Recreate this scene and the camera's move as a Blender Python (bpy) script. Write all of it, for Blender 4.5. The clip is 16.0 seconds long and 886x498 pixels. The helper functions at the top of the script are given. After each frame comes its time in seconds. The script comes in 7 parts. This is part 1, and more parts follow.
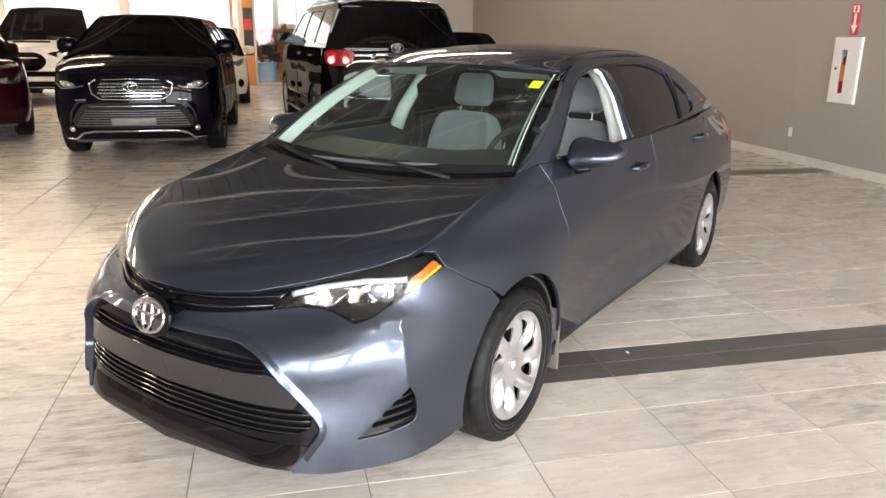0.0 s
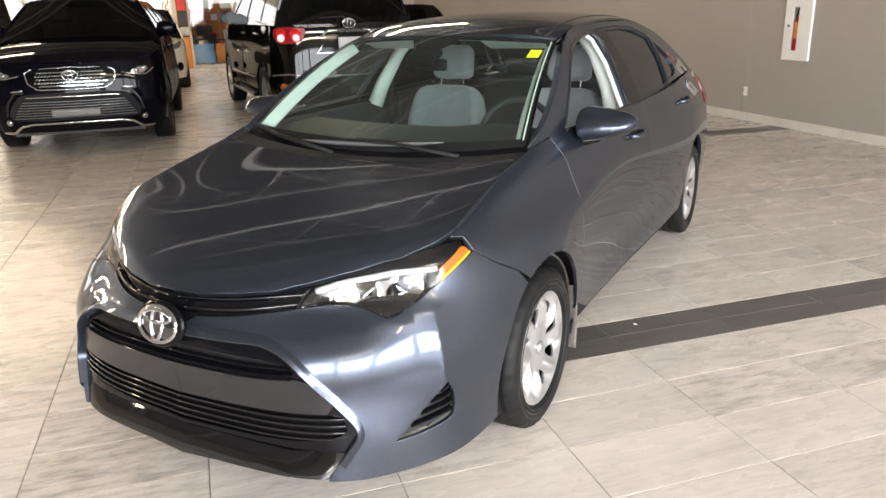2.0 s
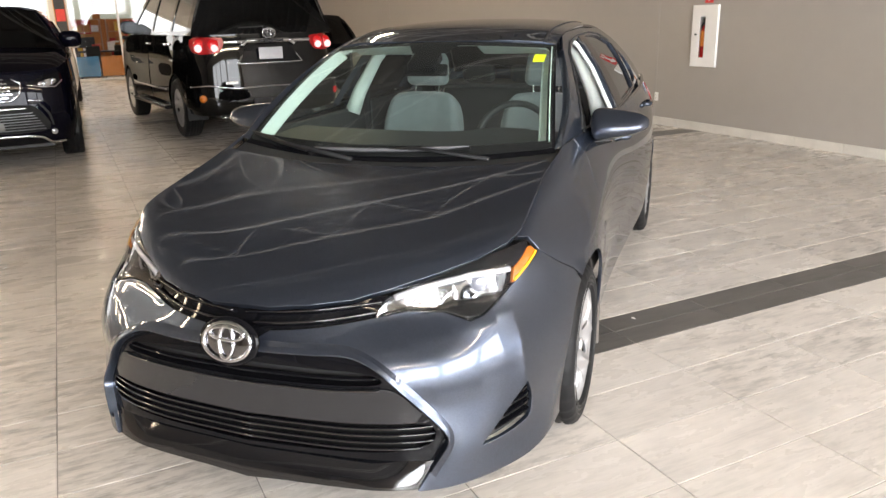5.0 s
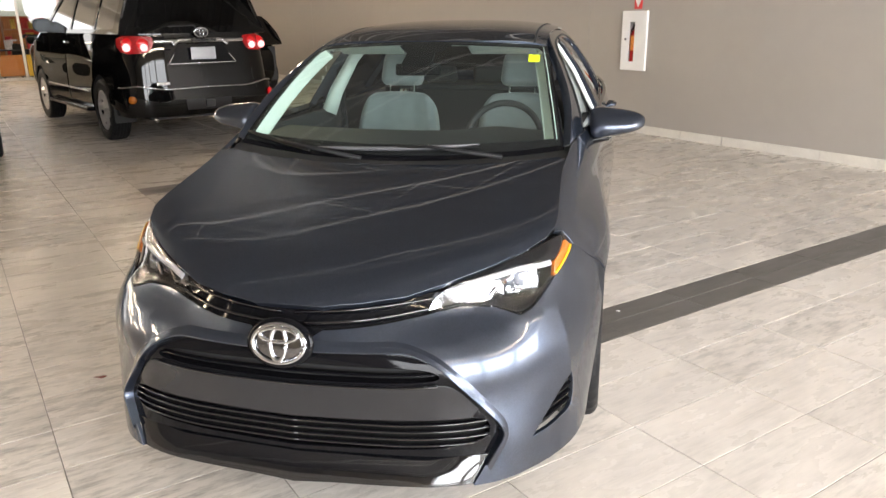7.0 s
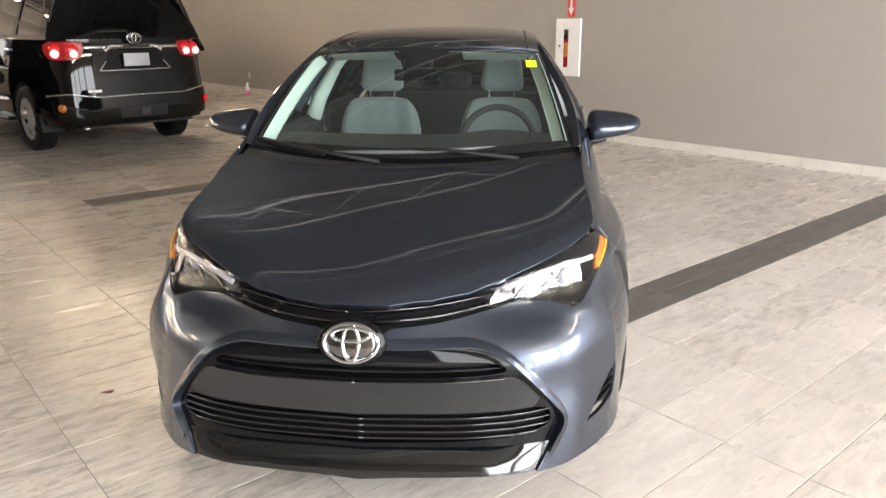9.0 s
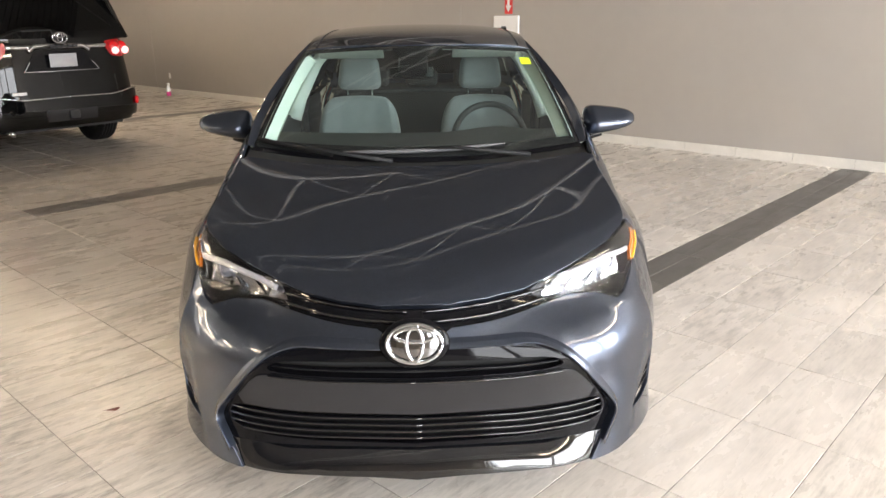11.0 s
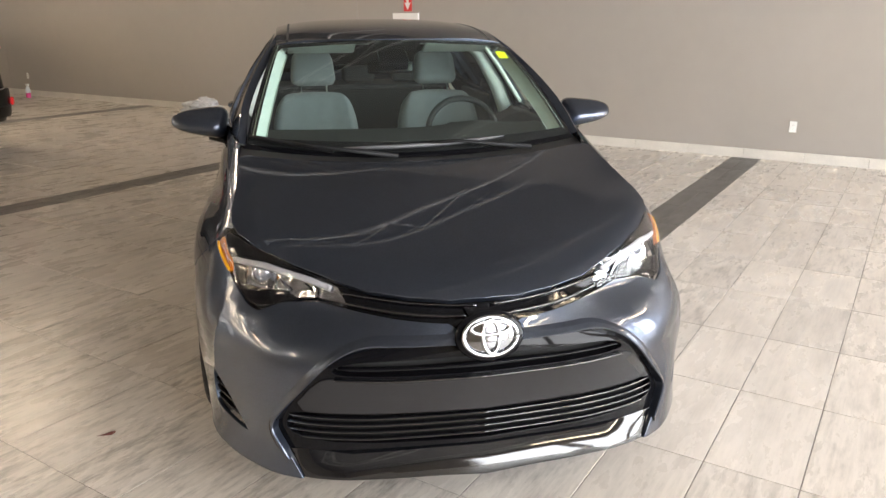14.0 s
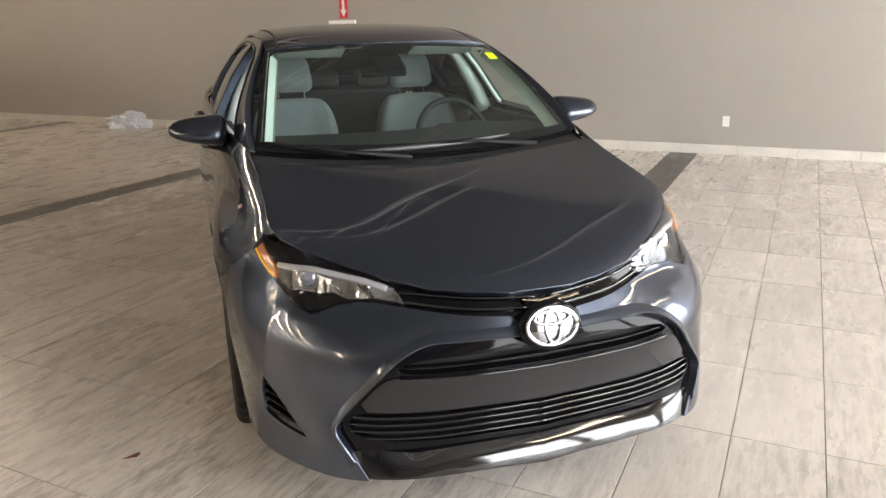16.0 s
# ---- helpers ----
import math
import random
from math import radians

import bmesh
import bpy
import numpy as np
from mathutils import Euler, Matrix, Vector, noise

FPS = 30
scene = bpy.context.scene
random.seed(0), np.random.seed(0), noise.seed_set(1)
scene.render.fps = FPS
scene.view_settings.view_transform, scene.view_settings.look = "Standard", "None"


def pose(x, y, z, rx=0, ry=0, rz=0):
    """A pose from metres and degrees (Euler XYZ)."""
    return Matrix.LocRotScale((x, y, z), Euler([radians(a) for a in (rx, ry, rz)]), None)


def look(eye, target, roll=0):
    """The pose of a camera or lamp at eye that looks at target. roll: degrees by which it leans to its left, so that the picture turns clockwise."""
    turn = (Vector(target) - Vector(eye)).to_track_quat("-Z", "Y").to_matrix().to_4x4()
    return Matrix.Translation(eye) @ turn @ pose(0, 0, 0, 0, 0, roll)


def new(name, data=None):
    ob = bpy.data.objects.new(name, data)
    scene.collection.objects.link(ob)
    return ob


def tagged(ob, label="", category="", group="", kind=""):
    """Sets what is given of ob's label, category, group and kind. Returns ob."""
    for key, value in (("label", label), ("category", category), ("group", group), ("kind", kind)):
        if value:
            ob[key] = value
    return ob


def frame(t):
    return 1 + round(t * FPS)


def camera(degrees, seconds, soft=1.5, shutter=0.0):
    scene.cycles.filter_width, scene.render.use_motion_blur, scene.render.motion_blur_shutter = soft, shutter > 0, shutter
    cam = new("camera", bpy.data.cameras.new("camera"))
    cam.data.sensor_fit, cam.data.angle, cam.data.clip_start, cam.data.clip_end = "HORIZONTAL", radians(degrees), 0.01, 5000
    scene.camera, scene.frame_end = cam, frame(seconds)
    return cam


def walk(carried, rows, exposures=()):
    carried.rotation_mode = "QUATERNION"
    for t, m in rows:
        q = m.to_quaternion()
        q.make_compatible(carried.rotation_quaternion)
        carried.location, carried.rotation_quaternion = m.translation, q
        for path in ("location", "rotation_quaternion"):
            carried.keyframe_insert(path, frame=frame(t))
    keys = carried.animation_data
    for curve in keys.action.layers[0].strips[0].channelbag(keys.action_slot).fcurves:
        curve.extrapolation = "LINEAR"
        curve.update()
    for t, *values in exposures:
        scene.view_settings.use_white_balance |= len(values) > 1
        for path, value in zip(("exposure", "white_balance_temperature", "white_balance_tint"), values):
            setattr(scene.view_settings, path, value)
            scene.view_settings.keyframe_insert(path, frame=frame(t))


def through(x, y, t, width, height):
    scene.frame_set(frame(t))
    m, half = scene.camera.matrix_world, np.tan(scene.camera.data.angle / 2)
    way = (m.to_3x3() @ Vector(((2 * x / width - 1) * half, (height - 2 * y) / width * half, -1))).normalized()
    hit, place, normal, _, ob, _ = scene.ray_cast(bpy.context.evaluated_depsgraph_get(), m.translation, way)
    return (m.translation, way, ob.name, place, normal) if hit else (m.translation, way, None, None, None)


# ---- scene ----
cam = camera(61.6, 16.0)
PATH = [
    (0, (0.061, 0.046, 1.522), (0.495, 1.92, 0.972), 0.6),
    (0.5, (-0.008, 0.056, 1.516), (0.454, 1.924, 0.972), 0.3),
    (1, (-0.043, 0.138, 1.506), (0.414, 2.004, 0.951), -0.1),
    (1.5, (-0.088, 0.223, 1.511), (0.438, 2.063, 0.93), -1.1),
    (2, (-0.153, 0.257, 1.515), (0.413, 2.074, 0.899), -1.6),
    (2.5, (-0.251, 0.281, 1.523), (0.374, 2.074, 0.897), -1.7),
    (3, (-0.349, 0.283, 1.522), (0.347, 2.057, 0.915), -1.2),
    (3.5, (-0.448, 0.276, 1.515), (0.306, 2.032, 0.923), -1.0),
    (3.7, (-0.469, 0.296, 1.506), (0.288, 2.05, 0.914), -0.8),
    (5.8, (-0.871, 0.505, 1.501), (0.086, 2.164, 0.924), -1.5),
    (6, (-0.927, 0.491, 1.508), (0.064, 2.133, 0.941), -1.2),
    (6.5, (-0.999, 0.523, 1.505), (0.039, 2.14, 0.949), -0.6),
    (7, (-1.03, 0.65, 1.492), (0.019, 2.247, 0.9), -0.7),
    (7.5, (-1.071, 0.741, 1.491), (0.027, 2.304, 0.899), -0.7),
    (8, (-1.182, 0.794, 1.498), (-0.016, 2.311, 0.916), -0.4),
    (8.5, (-1.336, 0.804, 1.507), (-0.108, 2.277, 0.942), -0.7),
    (9, (-1.428, 0.846, 1.495), (-0.189, 2.306, 0.917), -0.4),
    (9.2, (-1.445, 0.887, 1.488), (-0.2, 2.334, 0.894), 0.3),
    (11.3, (-1.815, 1.151, 1.503), (-0.384, 2.419, 0.917), -0.6),
    (11.5, (-1.877, 1.17, 1.503), (-0.421, 2.412, 0.921), -0.4),
    (12, (-1.943, 1.213, 1.502), (-0.429, 2.403, 0.962), -0.3),
    (12.5, (-1.96, 1.307, 1.482), (-0.44, 2.476, 0.914), -0.2),
    (13, (-1.966, 1.442, 1.484), (-0.419, 2.557, 0.881), -0.3),
    (13.5, (-1.992, 1.52, 1.483), (-0.412, 2.591, 0.884), -0.1),
    (14, (-2.068, 1.584, 1.482), (-0.455, 2.608, 0.891), -0.2),
    (14.5, (-2.186, 1.637, 1.48), (-0.531, 2.602, 0.908), -0.6),
    (15, (-2.259, 1.697, 1.474), (-0.573, 2.617, 0.918), -0.6),
    (15.5, (-2.265, 1.815, 1.457), (-0.572, 2.714, 0.884), -0.6),
    (16, (-2.292, 1.918, 1.461), (-0.568, 2.754, 0.886), -1.2),
]
walk(cam, [(t, look(eye, target, roll)) for t, eye, target, roll in PATH], [(0.0, 0.03), (3.5, 0.10), (8.0, 0.24), (12.0, 0.21), (14.0, 0.08), (16.0, -0.04)])

# ---- world and light ----
world = bpy.data.worlds.new("world")
scene.world = world
world.use_nodes = True
wn = world.node_tree.nodes
sky = wn.new("ShaderNodeTexSky")
sky.sky_type, sky.sun_disc, sky.sun_elevation, sky.sun_rotation = "NISHITA", False, radians(48), radians(200)
wn["Background"].inputs[1].default_value = 0.09
world.node_tree.links.new(sky.outputs[0], wn["Background"].inputs[0])


def window_light(name, x, y, z, sx, sz, rz, watts, colour=(1.0, 0.97, 0.93)):
    """An area lamp in a window's opening, in place of the sky's light."""
    lamp = bpy.data.lights.new(name, "AREA")
    lamp.shape, lamp.size, lamp.size_y, lamp.energy, lamp.color = "RECTANGLE", sx, sz, watts, colour
    ob = new(name, lamp)
    ob.matrix_world = pose(x, y, z, 90, 0, rz)
    return ob


sun = bpy.data.lights.new("sun", "SUN")
sun.energy, sun.angle, sun.color = 2.0, radians(0.6), (1, 0.95, 0.88)
sun_ob = new("sun", sun)
sun_ob.matrix_world = pose(0, 0, 20, 42, 0, 160)

ROOM_W, ROOM_E, ROOM_S, ROOM_N, ROOM_H = -14.0, 6.645, -4.2, 24.5, 5.2

# ---- materials ----


def mat(name, rgb, rough=0.5, metal=0.0, noise_scale=0.0, noise_amt=0.0, bump=0.0, bump_scale=200.0, coat=0.0, coat_rough=0.03,
        rough_var=0.0, spec=0.5, emit=None, emit_strength=0.0, transmission=0.0, alpha=1.0, stretch=(1, 1, 1), sheen=0.0):
    """A principled material whose colour and gloss vary with noise at two scales, with fine relief."""
    m = bpy.data.materials.new(name)
    m.use_nodes = True
    nt = m.node_tree
    n, l = nt.nodes, nt.links
    b = n["Principled BSDF"]
    b.inputs["Base Color"].default_value = (*rgb, 1)
    b.inputs["Roughness"].default_value = rough
    b.inputs["Metallic"].default_value = metal
    b.inputs["Coat Weight"].default_value = coat
    b.inputs["Coat Roughness"].default_value = coat_rough
    b.inputs["Specular IOR Level"].default_value = spec
    b.inputs["Transmission Weight"].default_value = transmission
    b.inputs["Alpha"].default_value = alpha
    b.inputs["Sheen Weight"].default_value = sheen
    if emit:
        b.inputs["Emission Color"].default_value = (*emit, 1)
        b.inputs["Emission Strength"].default_value = emit_strength
    if noise_amt or bump or rough_var:
        tc = n.new("ShaderNodeTexCoord")
        mp = n.new("ShaderNodeMapping")
        mp.inputs["Scale"].default_value = stretch
        l.new(tc.outputs["Object"], mp.inputs[0])
    if noise_amt or rough_var:
        t1, t2 = n.new("ShaderNodeTexNoise"), n.new("ShaderNodeTexNoise")
        t1.inputs["Scale"].default_value, t1.inputs["Detail"].default_value = noise_scale, 5
        t2.inputs["Scale"].default_value, t2.inputs["Detail"].default_value = noise_scale * 9, 3
        mx = n.new("ShaderNodeMath")
        mx.operation = "ADD"
        for t in (t1, t2):
            l.new(mp.outputs[0], t.inputs[0])
        sc = n.new("ShaderNodeMath")
        sc.operation, sc.inputs[1].default_value = "MULTIPLY", 0.4
        l.new(t2.outputs[0], sc.inputs[0])
        l.new(t1.outputs[0], mx.inputs[0])
        l.new(sc.outputs[0], mx.inputs[1])
        if noise_amt:
            mr = n.new("ShaderNodeMapRange")
            mr.inputs[1].default_value, mr.inputs[2].default_value = 0.4, 1.0
            mr.inputs[3].default_value, mr.inputs[4].default_value = 1 - noise_amt, 1 + noise_amt
            l.new(mx.outputs[0], mr.inputs[0])
            cm = n.new("ShaderNodeVectorMath")
            cm.operation = "SCALE"
            cm.inputs[0].default_value = rgb
            l.new(mr.outputs[0], cm.inputs[3])
            l.new(cm.outputs[0], b.inputs["Base Color"])
        if rough_var:
            rr = n.new("ShaderNodeMapRange")
            rr.inputs[1].default_value, rr.inputs[2].default_value = 0.4, 1.0
            rr.inputs[3].default_value, rr.inputs[4].default_value = max(0, rough - rough_var), rough + rough_var
            l.new(mx.outputs[0], rr.inputs[0])
            l.new(rr.outputs[0], b.inputs["Roughness"])
    if bump:
        tb = n.new("ShaderNodeTexNoise")
        tb.inputs["Scale"].default_value, tb.inputs["Detail"].default_value = bump_scale, 4
        l.new(mp.outputs[0], tb.inputs[0])
        bp = n.new("ShaderNodeBump")
        bp.inputs["Strength"].default_value, bp.inputs["Distance"].default_value = bump, 0.002
        l.new(tb.outputs[0], bp.inputs["Height"])
        l.new(bp.outputs[0], b.inputs["Normal"])
    return m


def car_paint(name, rgb, flake=0.5, rough=0.32, coat=1.0):
    """Paint under clear coat with fine flakes and a faint film of dust: a coloured base lobe below a sharp gloss."""
    m = bpy.data.materials.new(name)
    m.use_nodes = True
    n, l = m.node_tree.nodes, m.node_tree.links
    n.remove(n["Principled BSDF"])
    tc, vo, mr, cm = n.new("ShaderNodeTexCoord"), n.new("ShaderNodeTexVoronoi"), n.new("ShaderNodeMapRange"), n.new("ShaderNodeVectorMath")
    vo.inputs["Scale"].default_value = 900
    l.new(tc.outputs["Object"], vo.inputs[0])
    mr.inputs[3].default_value, mr.inputs[4].default_value = 0.75, 1.35
    l.new(vo.outputs["Color"], mr.inputs[0])
    cm.operation = "SCALE"
    cm.inputs[0].default_value = rgb
    l.new(mr.outputs[0], cm.inputs[3])
    metal, solid, base = n.new("ShaderNodeBsdfGlossy"), n.new("ShaderNodeBsdfDiffuse"), n.new("ShaderNodeMixShader")
    metal.distribution = "BECKMANN"
    metal.inputs["Roughness"].default_value = rough
    for b in (metal, solid):
        l.new(cm.outputs[0], b.inputs["Color"])
    base.inputs[0].default_value = flake
    l.new(solid.outputs[0], base.inputs[1])
    l.new(metal.outputs[0], base.inputs[2])
    top, fr, mx = n.new("ShaderNodeBsdfGlossy"), n.new("ShaderNodeFresnel"), n.new("ShaderNodeMixShader")
    top.distribution = "BECKMANN"
    top.inputs["Color"].default_value = (coat, coat, coat, 1)
    fr.inputs[0].default_value = 1.5
    ns, m2 = n.new("ShaderNodeTexNoise"), n.new("ShaderNodeMapRange")
    ns.inputs["Scale"].default_value, ns.inputs["Detail"].default_value = 3, 6
    l.new(tc.outputs["Object"], ns.inputs[0])
    m2.inputs[1].default_value, m2.inputs[2].default_value = 0.35, 0.75
    m2.inputs[3].default_value, m2.inputs[4].default_value = 0.008, 0.03
    l.new(ns.outputs[0], m2.inputs[0])
    l.new(m2.outputs[0], top.inputs["Roughness"])
    l.new(fr.outputs[0], mx.inputs[0])
    l.new(base.outputs[0], mx.inputs[1])
    l.new(top.outputs[0], mx.inputs[2])
    l.new(mx.outputs[0], n["Material Output"].inputs[0])
    return m


def tile_mat(name, rgb, dark, rough):
    """Wood-look porcelain: streaks along the tile's length, worn patches, each tile its own tone."""
    m = mat(name, rgb, rough)
    n, l = m.node_tree.nodes, m.node_tree.links
    b = n["Principled BSDF"]
    tc, oi, ge = n.new("ShaderNodeTexCoord"), n.new("ShaderNodeObjectInfo"), n.new("ShaderNodeNewGeometry")
    add = n.new("ShaderNodeMath")
    add.operation = "ADD"
    l.new(oi.outputs["Random"], add.inputs[0])
    l.new(ge.outputs["Random Per Island"], add.inputs[1])
    off = n.new("ShaderNodeVectorMath")
    off.operation = "SCALE"
    off.inputs[0].default_value = (17.0, 43.0, 5.0)
    l.new(add.outputs[0], off.inputs[3])
    pos = n.new("ShaderNodeVectorMath")
    pos.operation = "ADD"
    l.new(ge.outputs["Position"], pos.inputs[0])
    l.new(off.outputs[0], pos.inputs[1])

    def streak(scale, sx, sy, detail, lo, hi):
        mp = n.new("ShaderNodeMapping")
        mp.inputs["Scale"].default_value = (sx, sy, 1)
        l.new(pos.outputs[0], mp.inputs[0])
        t = n.new("ShaderNodeTexNoise")
        t.inputs["Scale"].default_value, t.inputs["Detail"].default_value, t.inputs["Roughness"].default_value = scale, detail, 0.65
        l.new(mp.outputs[0], t.inputs[0])
        r = n.new("ShaderNodeMapRange")
        r.inputs[1].default_value, r.inputs[2].default_value = lo, hi
        l.new(t.outputs[0], r.inputs[0])
        return r.outputs[0]
    fine, broad, blot = streak(13, 0.45, 6, 8, 0.40, 0.70), streak(2.6, 0.9, 2.6, 5, 0.36, 0.68), streak(9, 0.8, 3.0, 10, 0.46, 0.64)
    mx = n.new("ShaderNodeMix")
    mx.data_type = "RGBA"
    mx.inputs["A"].default_value, mx.inputs["B"].default_value = (*rgb, 1), (*dark, 1)
    s1 = n.new("ShaderNodeMath")
    s1.operation = "MULTIPLY"
    worn = n.new("ShaderNodeMath")
    worn.operation, worn.inputs[1].default_value, worn.inputs[2].default_value = "MULTIPLY_ADD", 0.82, 0.14
    l.new(broad, worn.inputs[0])
    l.new(fine, s1.inputs[0])
    l.new(worn.outputs[0], s1.inputs[1])
    half_s = n.new("ShaderNodeMath")
    half_s.operation, half_s.inputs[1].default_value = "MULTIPLY", 0.42
    l.new(s1.outputs[0], half_s.inputs[0])
    s2 = n.new("ShaderNodeMath")
    s2.operation, s2.inputs[1].default_value = "MULTIPLY_ADD", 0.24
    l.new(broad, s2.inputs[0])
    l.new(half_s.outputs[0], s2.inputs[2])
    s3 = n.new("ShaderNodeMath")
    s3.operation = "MULTIPLY"
    l.new(blot, s3.inputs[0])
    heavy = n.new("ShaderNodeMath")
    heavy.operation = "FRACT"
    hm = n.new("ShaderNodeMath")
    hm.operation, hm.inputs[1].default_value = "MULTIPLY", 7.31
    l.new(add.outputs[0], hm.inputs[0])
    l.new(hm.outputs[0], heavy.inputs[0])
    l.new(heavy.outputs[0], s3.inputs[1])
    s4 = n.new("ShaderNodeMath")
    s4.operation, s4.inputs[1].default_value, s4.use_clamp = "MULTIPLY_ADD", 0.68, True
    l.new(s3.outputs[0], s4.inputs[0])
    l.new(s2.outputs[0], s4.inputs[2])
    l.new(s4.outputs[0], mx.inputs["Factor"])
    tone = n.new("ShaderNodeMapRange")
    tone.inputs[2].default_value = 2.0
    tone.inputs[3].default_value, tone.inputs[4].default_value = 0.90, 1.10
    l.new(add.outputs[0], tone.inputs[0])
    cm = n.new("ShaderNodeVectorMath")
    cm.operation = "SCALE"
    l.new(mx.outputs["Result"], cm.inputs[0])
    l.new(tone.outputs[0], cm.inputs[3])
    l.new(cm.outputs[0], b.inputs["Base Color"])
    rr = n.new("ShaderNodeMapRange")
    rr.inputs[3].default_value, rr.inputs[4].default_value = rough - 0.03, rough + 0.08
    l.new(broad, rr.inputs[0])
    l.new(rr.outputs[0], b.inputs["Roughness"])
    bp = n.new("ShaderNodeBump")
    bp.inputs["Strength"].default_value, bp.inputs["Distance"].default_value = 0.05, 0.001
    l.new(fine, bp.inputs["Height"])
    l.new(bp.outputs[0], b.inputs["Normal"])
    return m


def glass_mat(name, rgb, rough=0.0, through=0.75, ior=1.5, haze=0.0):
    """A thin pane: part clear, part mirror by Fresnel's gloss."""
    m = bpy.data.materials.new(name)
    m.use_nodes = True
    n, l = m.node_tree.nodes, m.node_tree.links
    n.remove(n["Principled BSDF"])
    tr, gl, lw, mx = n.new("ShaderNodeBsdfTransparent"), n.new("ShaderNodeBsdfGlossy"), n.new("ShaderNodeLayerWeight"), n.new("ShaderNodeMixShader")
    pw, fr = n.new("ShaderNodeMath"), n.new("ShaderNodeMath")
    tr.inputs[0].default_value = tuple(c * through for c in rgb) + (1,)
    gl.inputs["Color"].default_value, gl.inputs["Roughness"].default_value = (0.95, 0.97, 1, 1), rough
    # gloss grows towards grazing angles, alike on both faces of the pane
    f0 = ((ior - 1) / (ior + 1)) ** 2
    pw.operation, pw.inputs[1].default_value = "POWER", 5
    fr.operation, fr.inputs[1].default_value, fr.inputs[2].default_value = "MULTIPLY_ADD", 1 - f0, f0
    l.new(lw.outputs["Facing"], pw.inputs[0])
    l.new(pw.outputs[0], fr.inputs[0])
    l.new(fr.outputs[0], mx.inputs[0])
    l.new(tr.outputs[0], mx.inputs[1])
    l.new(gl.outputs[0], mx.inputs[2])
    if haze:
        # a thin uneven diffuse veil that stands in for the ceiling's reflected glare
        df, m2, ns, mr = n.new("ShaderNodeBsdfDiffuse"), n.new("ShaderNodeMixShader"), n.new("ShaderNodeTexNoise"), n.new("ShaderNodeMapRange")
        df.inputs[0].default_value = (0.75, 0.76, 0.72, 1)
        ns.inputs["Scale"].default_value, ns.inputs["Detail"].default_value = 2.5, 6
        mr.inputs[1].default_value, mr.inputs[2].default_value = 0.3, 0.7
        mr.inputs[3].default_value, mr.inputs[4].default_value = haze * 0.6, haze * 1.4
        l.new(ns.outputs[0], mr.inputs[0])
        l.new(mr.outputs[0], m2.inputs[0])
        l.new(mx.outputs[0], m2.inputs[1])
        l.new(df.outputs[0], m2.inputs[2])
        l.new(m2.outputs[0], n["Material Output"].inputs[0])
        return m
    l.new(mx.outputs[0], n["Material Output"].inputs[0])
    return m


M_WALL = mat("grey wall paint", (0.335, 0.306, 0.276), 0.55, noise_scale=0.7, noise_amt=0.05, bump=0.12, bump_scale=90, rough_var=0.06)
M_WALL_L = mat("pale wall paint", (0.5, 0.47, 0.43), 0.6, noise_scale=0.7, noise_amt=0.05, bump=0.12, bump_scale=90)
M_SEAM = mat("taped wall joint", (0.33, 0.305, 0.28), 0.6, noise_scale=3, noise_amt=0.08)
M_BASE = mat("stone base tile", (0.60, 0.57, 0.52), 0.35, noise_scale=6, noise_amt=0.1, bump=0.1, bump_scale=60)
M_CEIL = mat("corrugated steel deck", (0.18, 0.168, 0.155), 0.6, noise_scale=2, noise_amt=0.1)
M_TRUSS = mat("painted steel joist", (0.56, 0.54, 0.51), 0.5, noise_scale=5, noise_amt=0.08)
M_GROUT = mat("grey grout", (0.25, 0.228, 0.20), 0.85, noise_scale=20, noise_amt=0.15)
M_TILE = tile_mat("greige wood-look porcelain", (0.67, 0.615, 0.55), (0.30, 0.272, 0.240), 0.27)
M_TILE_D = tile_mat("charcoal porcelain", (0.115, 0.105, 0.095), (0.07, 0.065, 0.06), 0.36)
M_ALU = mat("white window profile", (0.75, 0.74, 0.72), 0.4, noise_scale=4, noise_amt=0.05)
M_PANE = glass_mat("window pane", (1, 1, 1), 0.0, 0.96)


# ---- mesh helpers ----
def mesh_of(bm, name, material, smooth=False):
    me = bpy.data.meshes.new(name)
    bm.normal_update()
    bm.to_mesh(me)
    bm.free()
    for m in (material if isinstance(material, (list, tuple)) else [material]):
        me.materials.append(m)
    if smooth:
        me.polygons.foreach_set("use_smooth", [True] * len(me.polygons))
    return me


def part(name, bm, material, parent=None, label="", smooth=False, m=None):
    """Links a bmesh (or a ready mesh) as one object, under parent if one is given."""
    me = bm if isinstance(bm, bpy.types.Mesh) else mesh_of(bm, name, material, smooth)
    ob = new(name, me)
    if parent:
        ob.parent = parent
    if m is not None:
        ob.matrix_basis = m
    return tagged(ob, label)


def thing(name, label, category, m=None, group="", kind=""):
    ob = new(name)
    ob.empty_display_size = 0.1
    if m is not None:
        ob.matrix_basis = m
    return tagged(ob, label, category, group, kind)


def add_box(bm, x0, x1, y0, y1, z0, z1, bevel=0.0, m=None, seg=2):
    r = bmesh.ops.create_cube(bm, size=1)
    vs = r["verts"]
    bmesh.ops.scale(bm, verts=vs, vec=(x1 - x0, y1 - y0, z1 - z0))
    bmesh.ops.translate(bm, verts=vs, vec=((x0 + x1) / 2, (y0 + y1) / 2, (z0 + z1) / 2))
    if bevel:
        es = list({e for v in vs for e in v.link_edges})
        o = bmesh.ops.bevel(bm, geom=es, offset=bevel, segments=seg, profile=0.5, affect="EDGES")
        vs = list({v for f in o["faces"] for v in f.verts} | {v for v in vs if v.is_valid})
    if m is not None:
        bmesh.ops.transform(bm, matrix=m, verts=vs)
    return vs


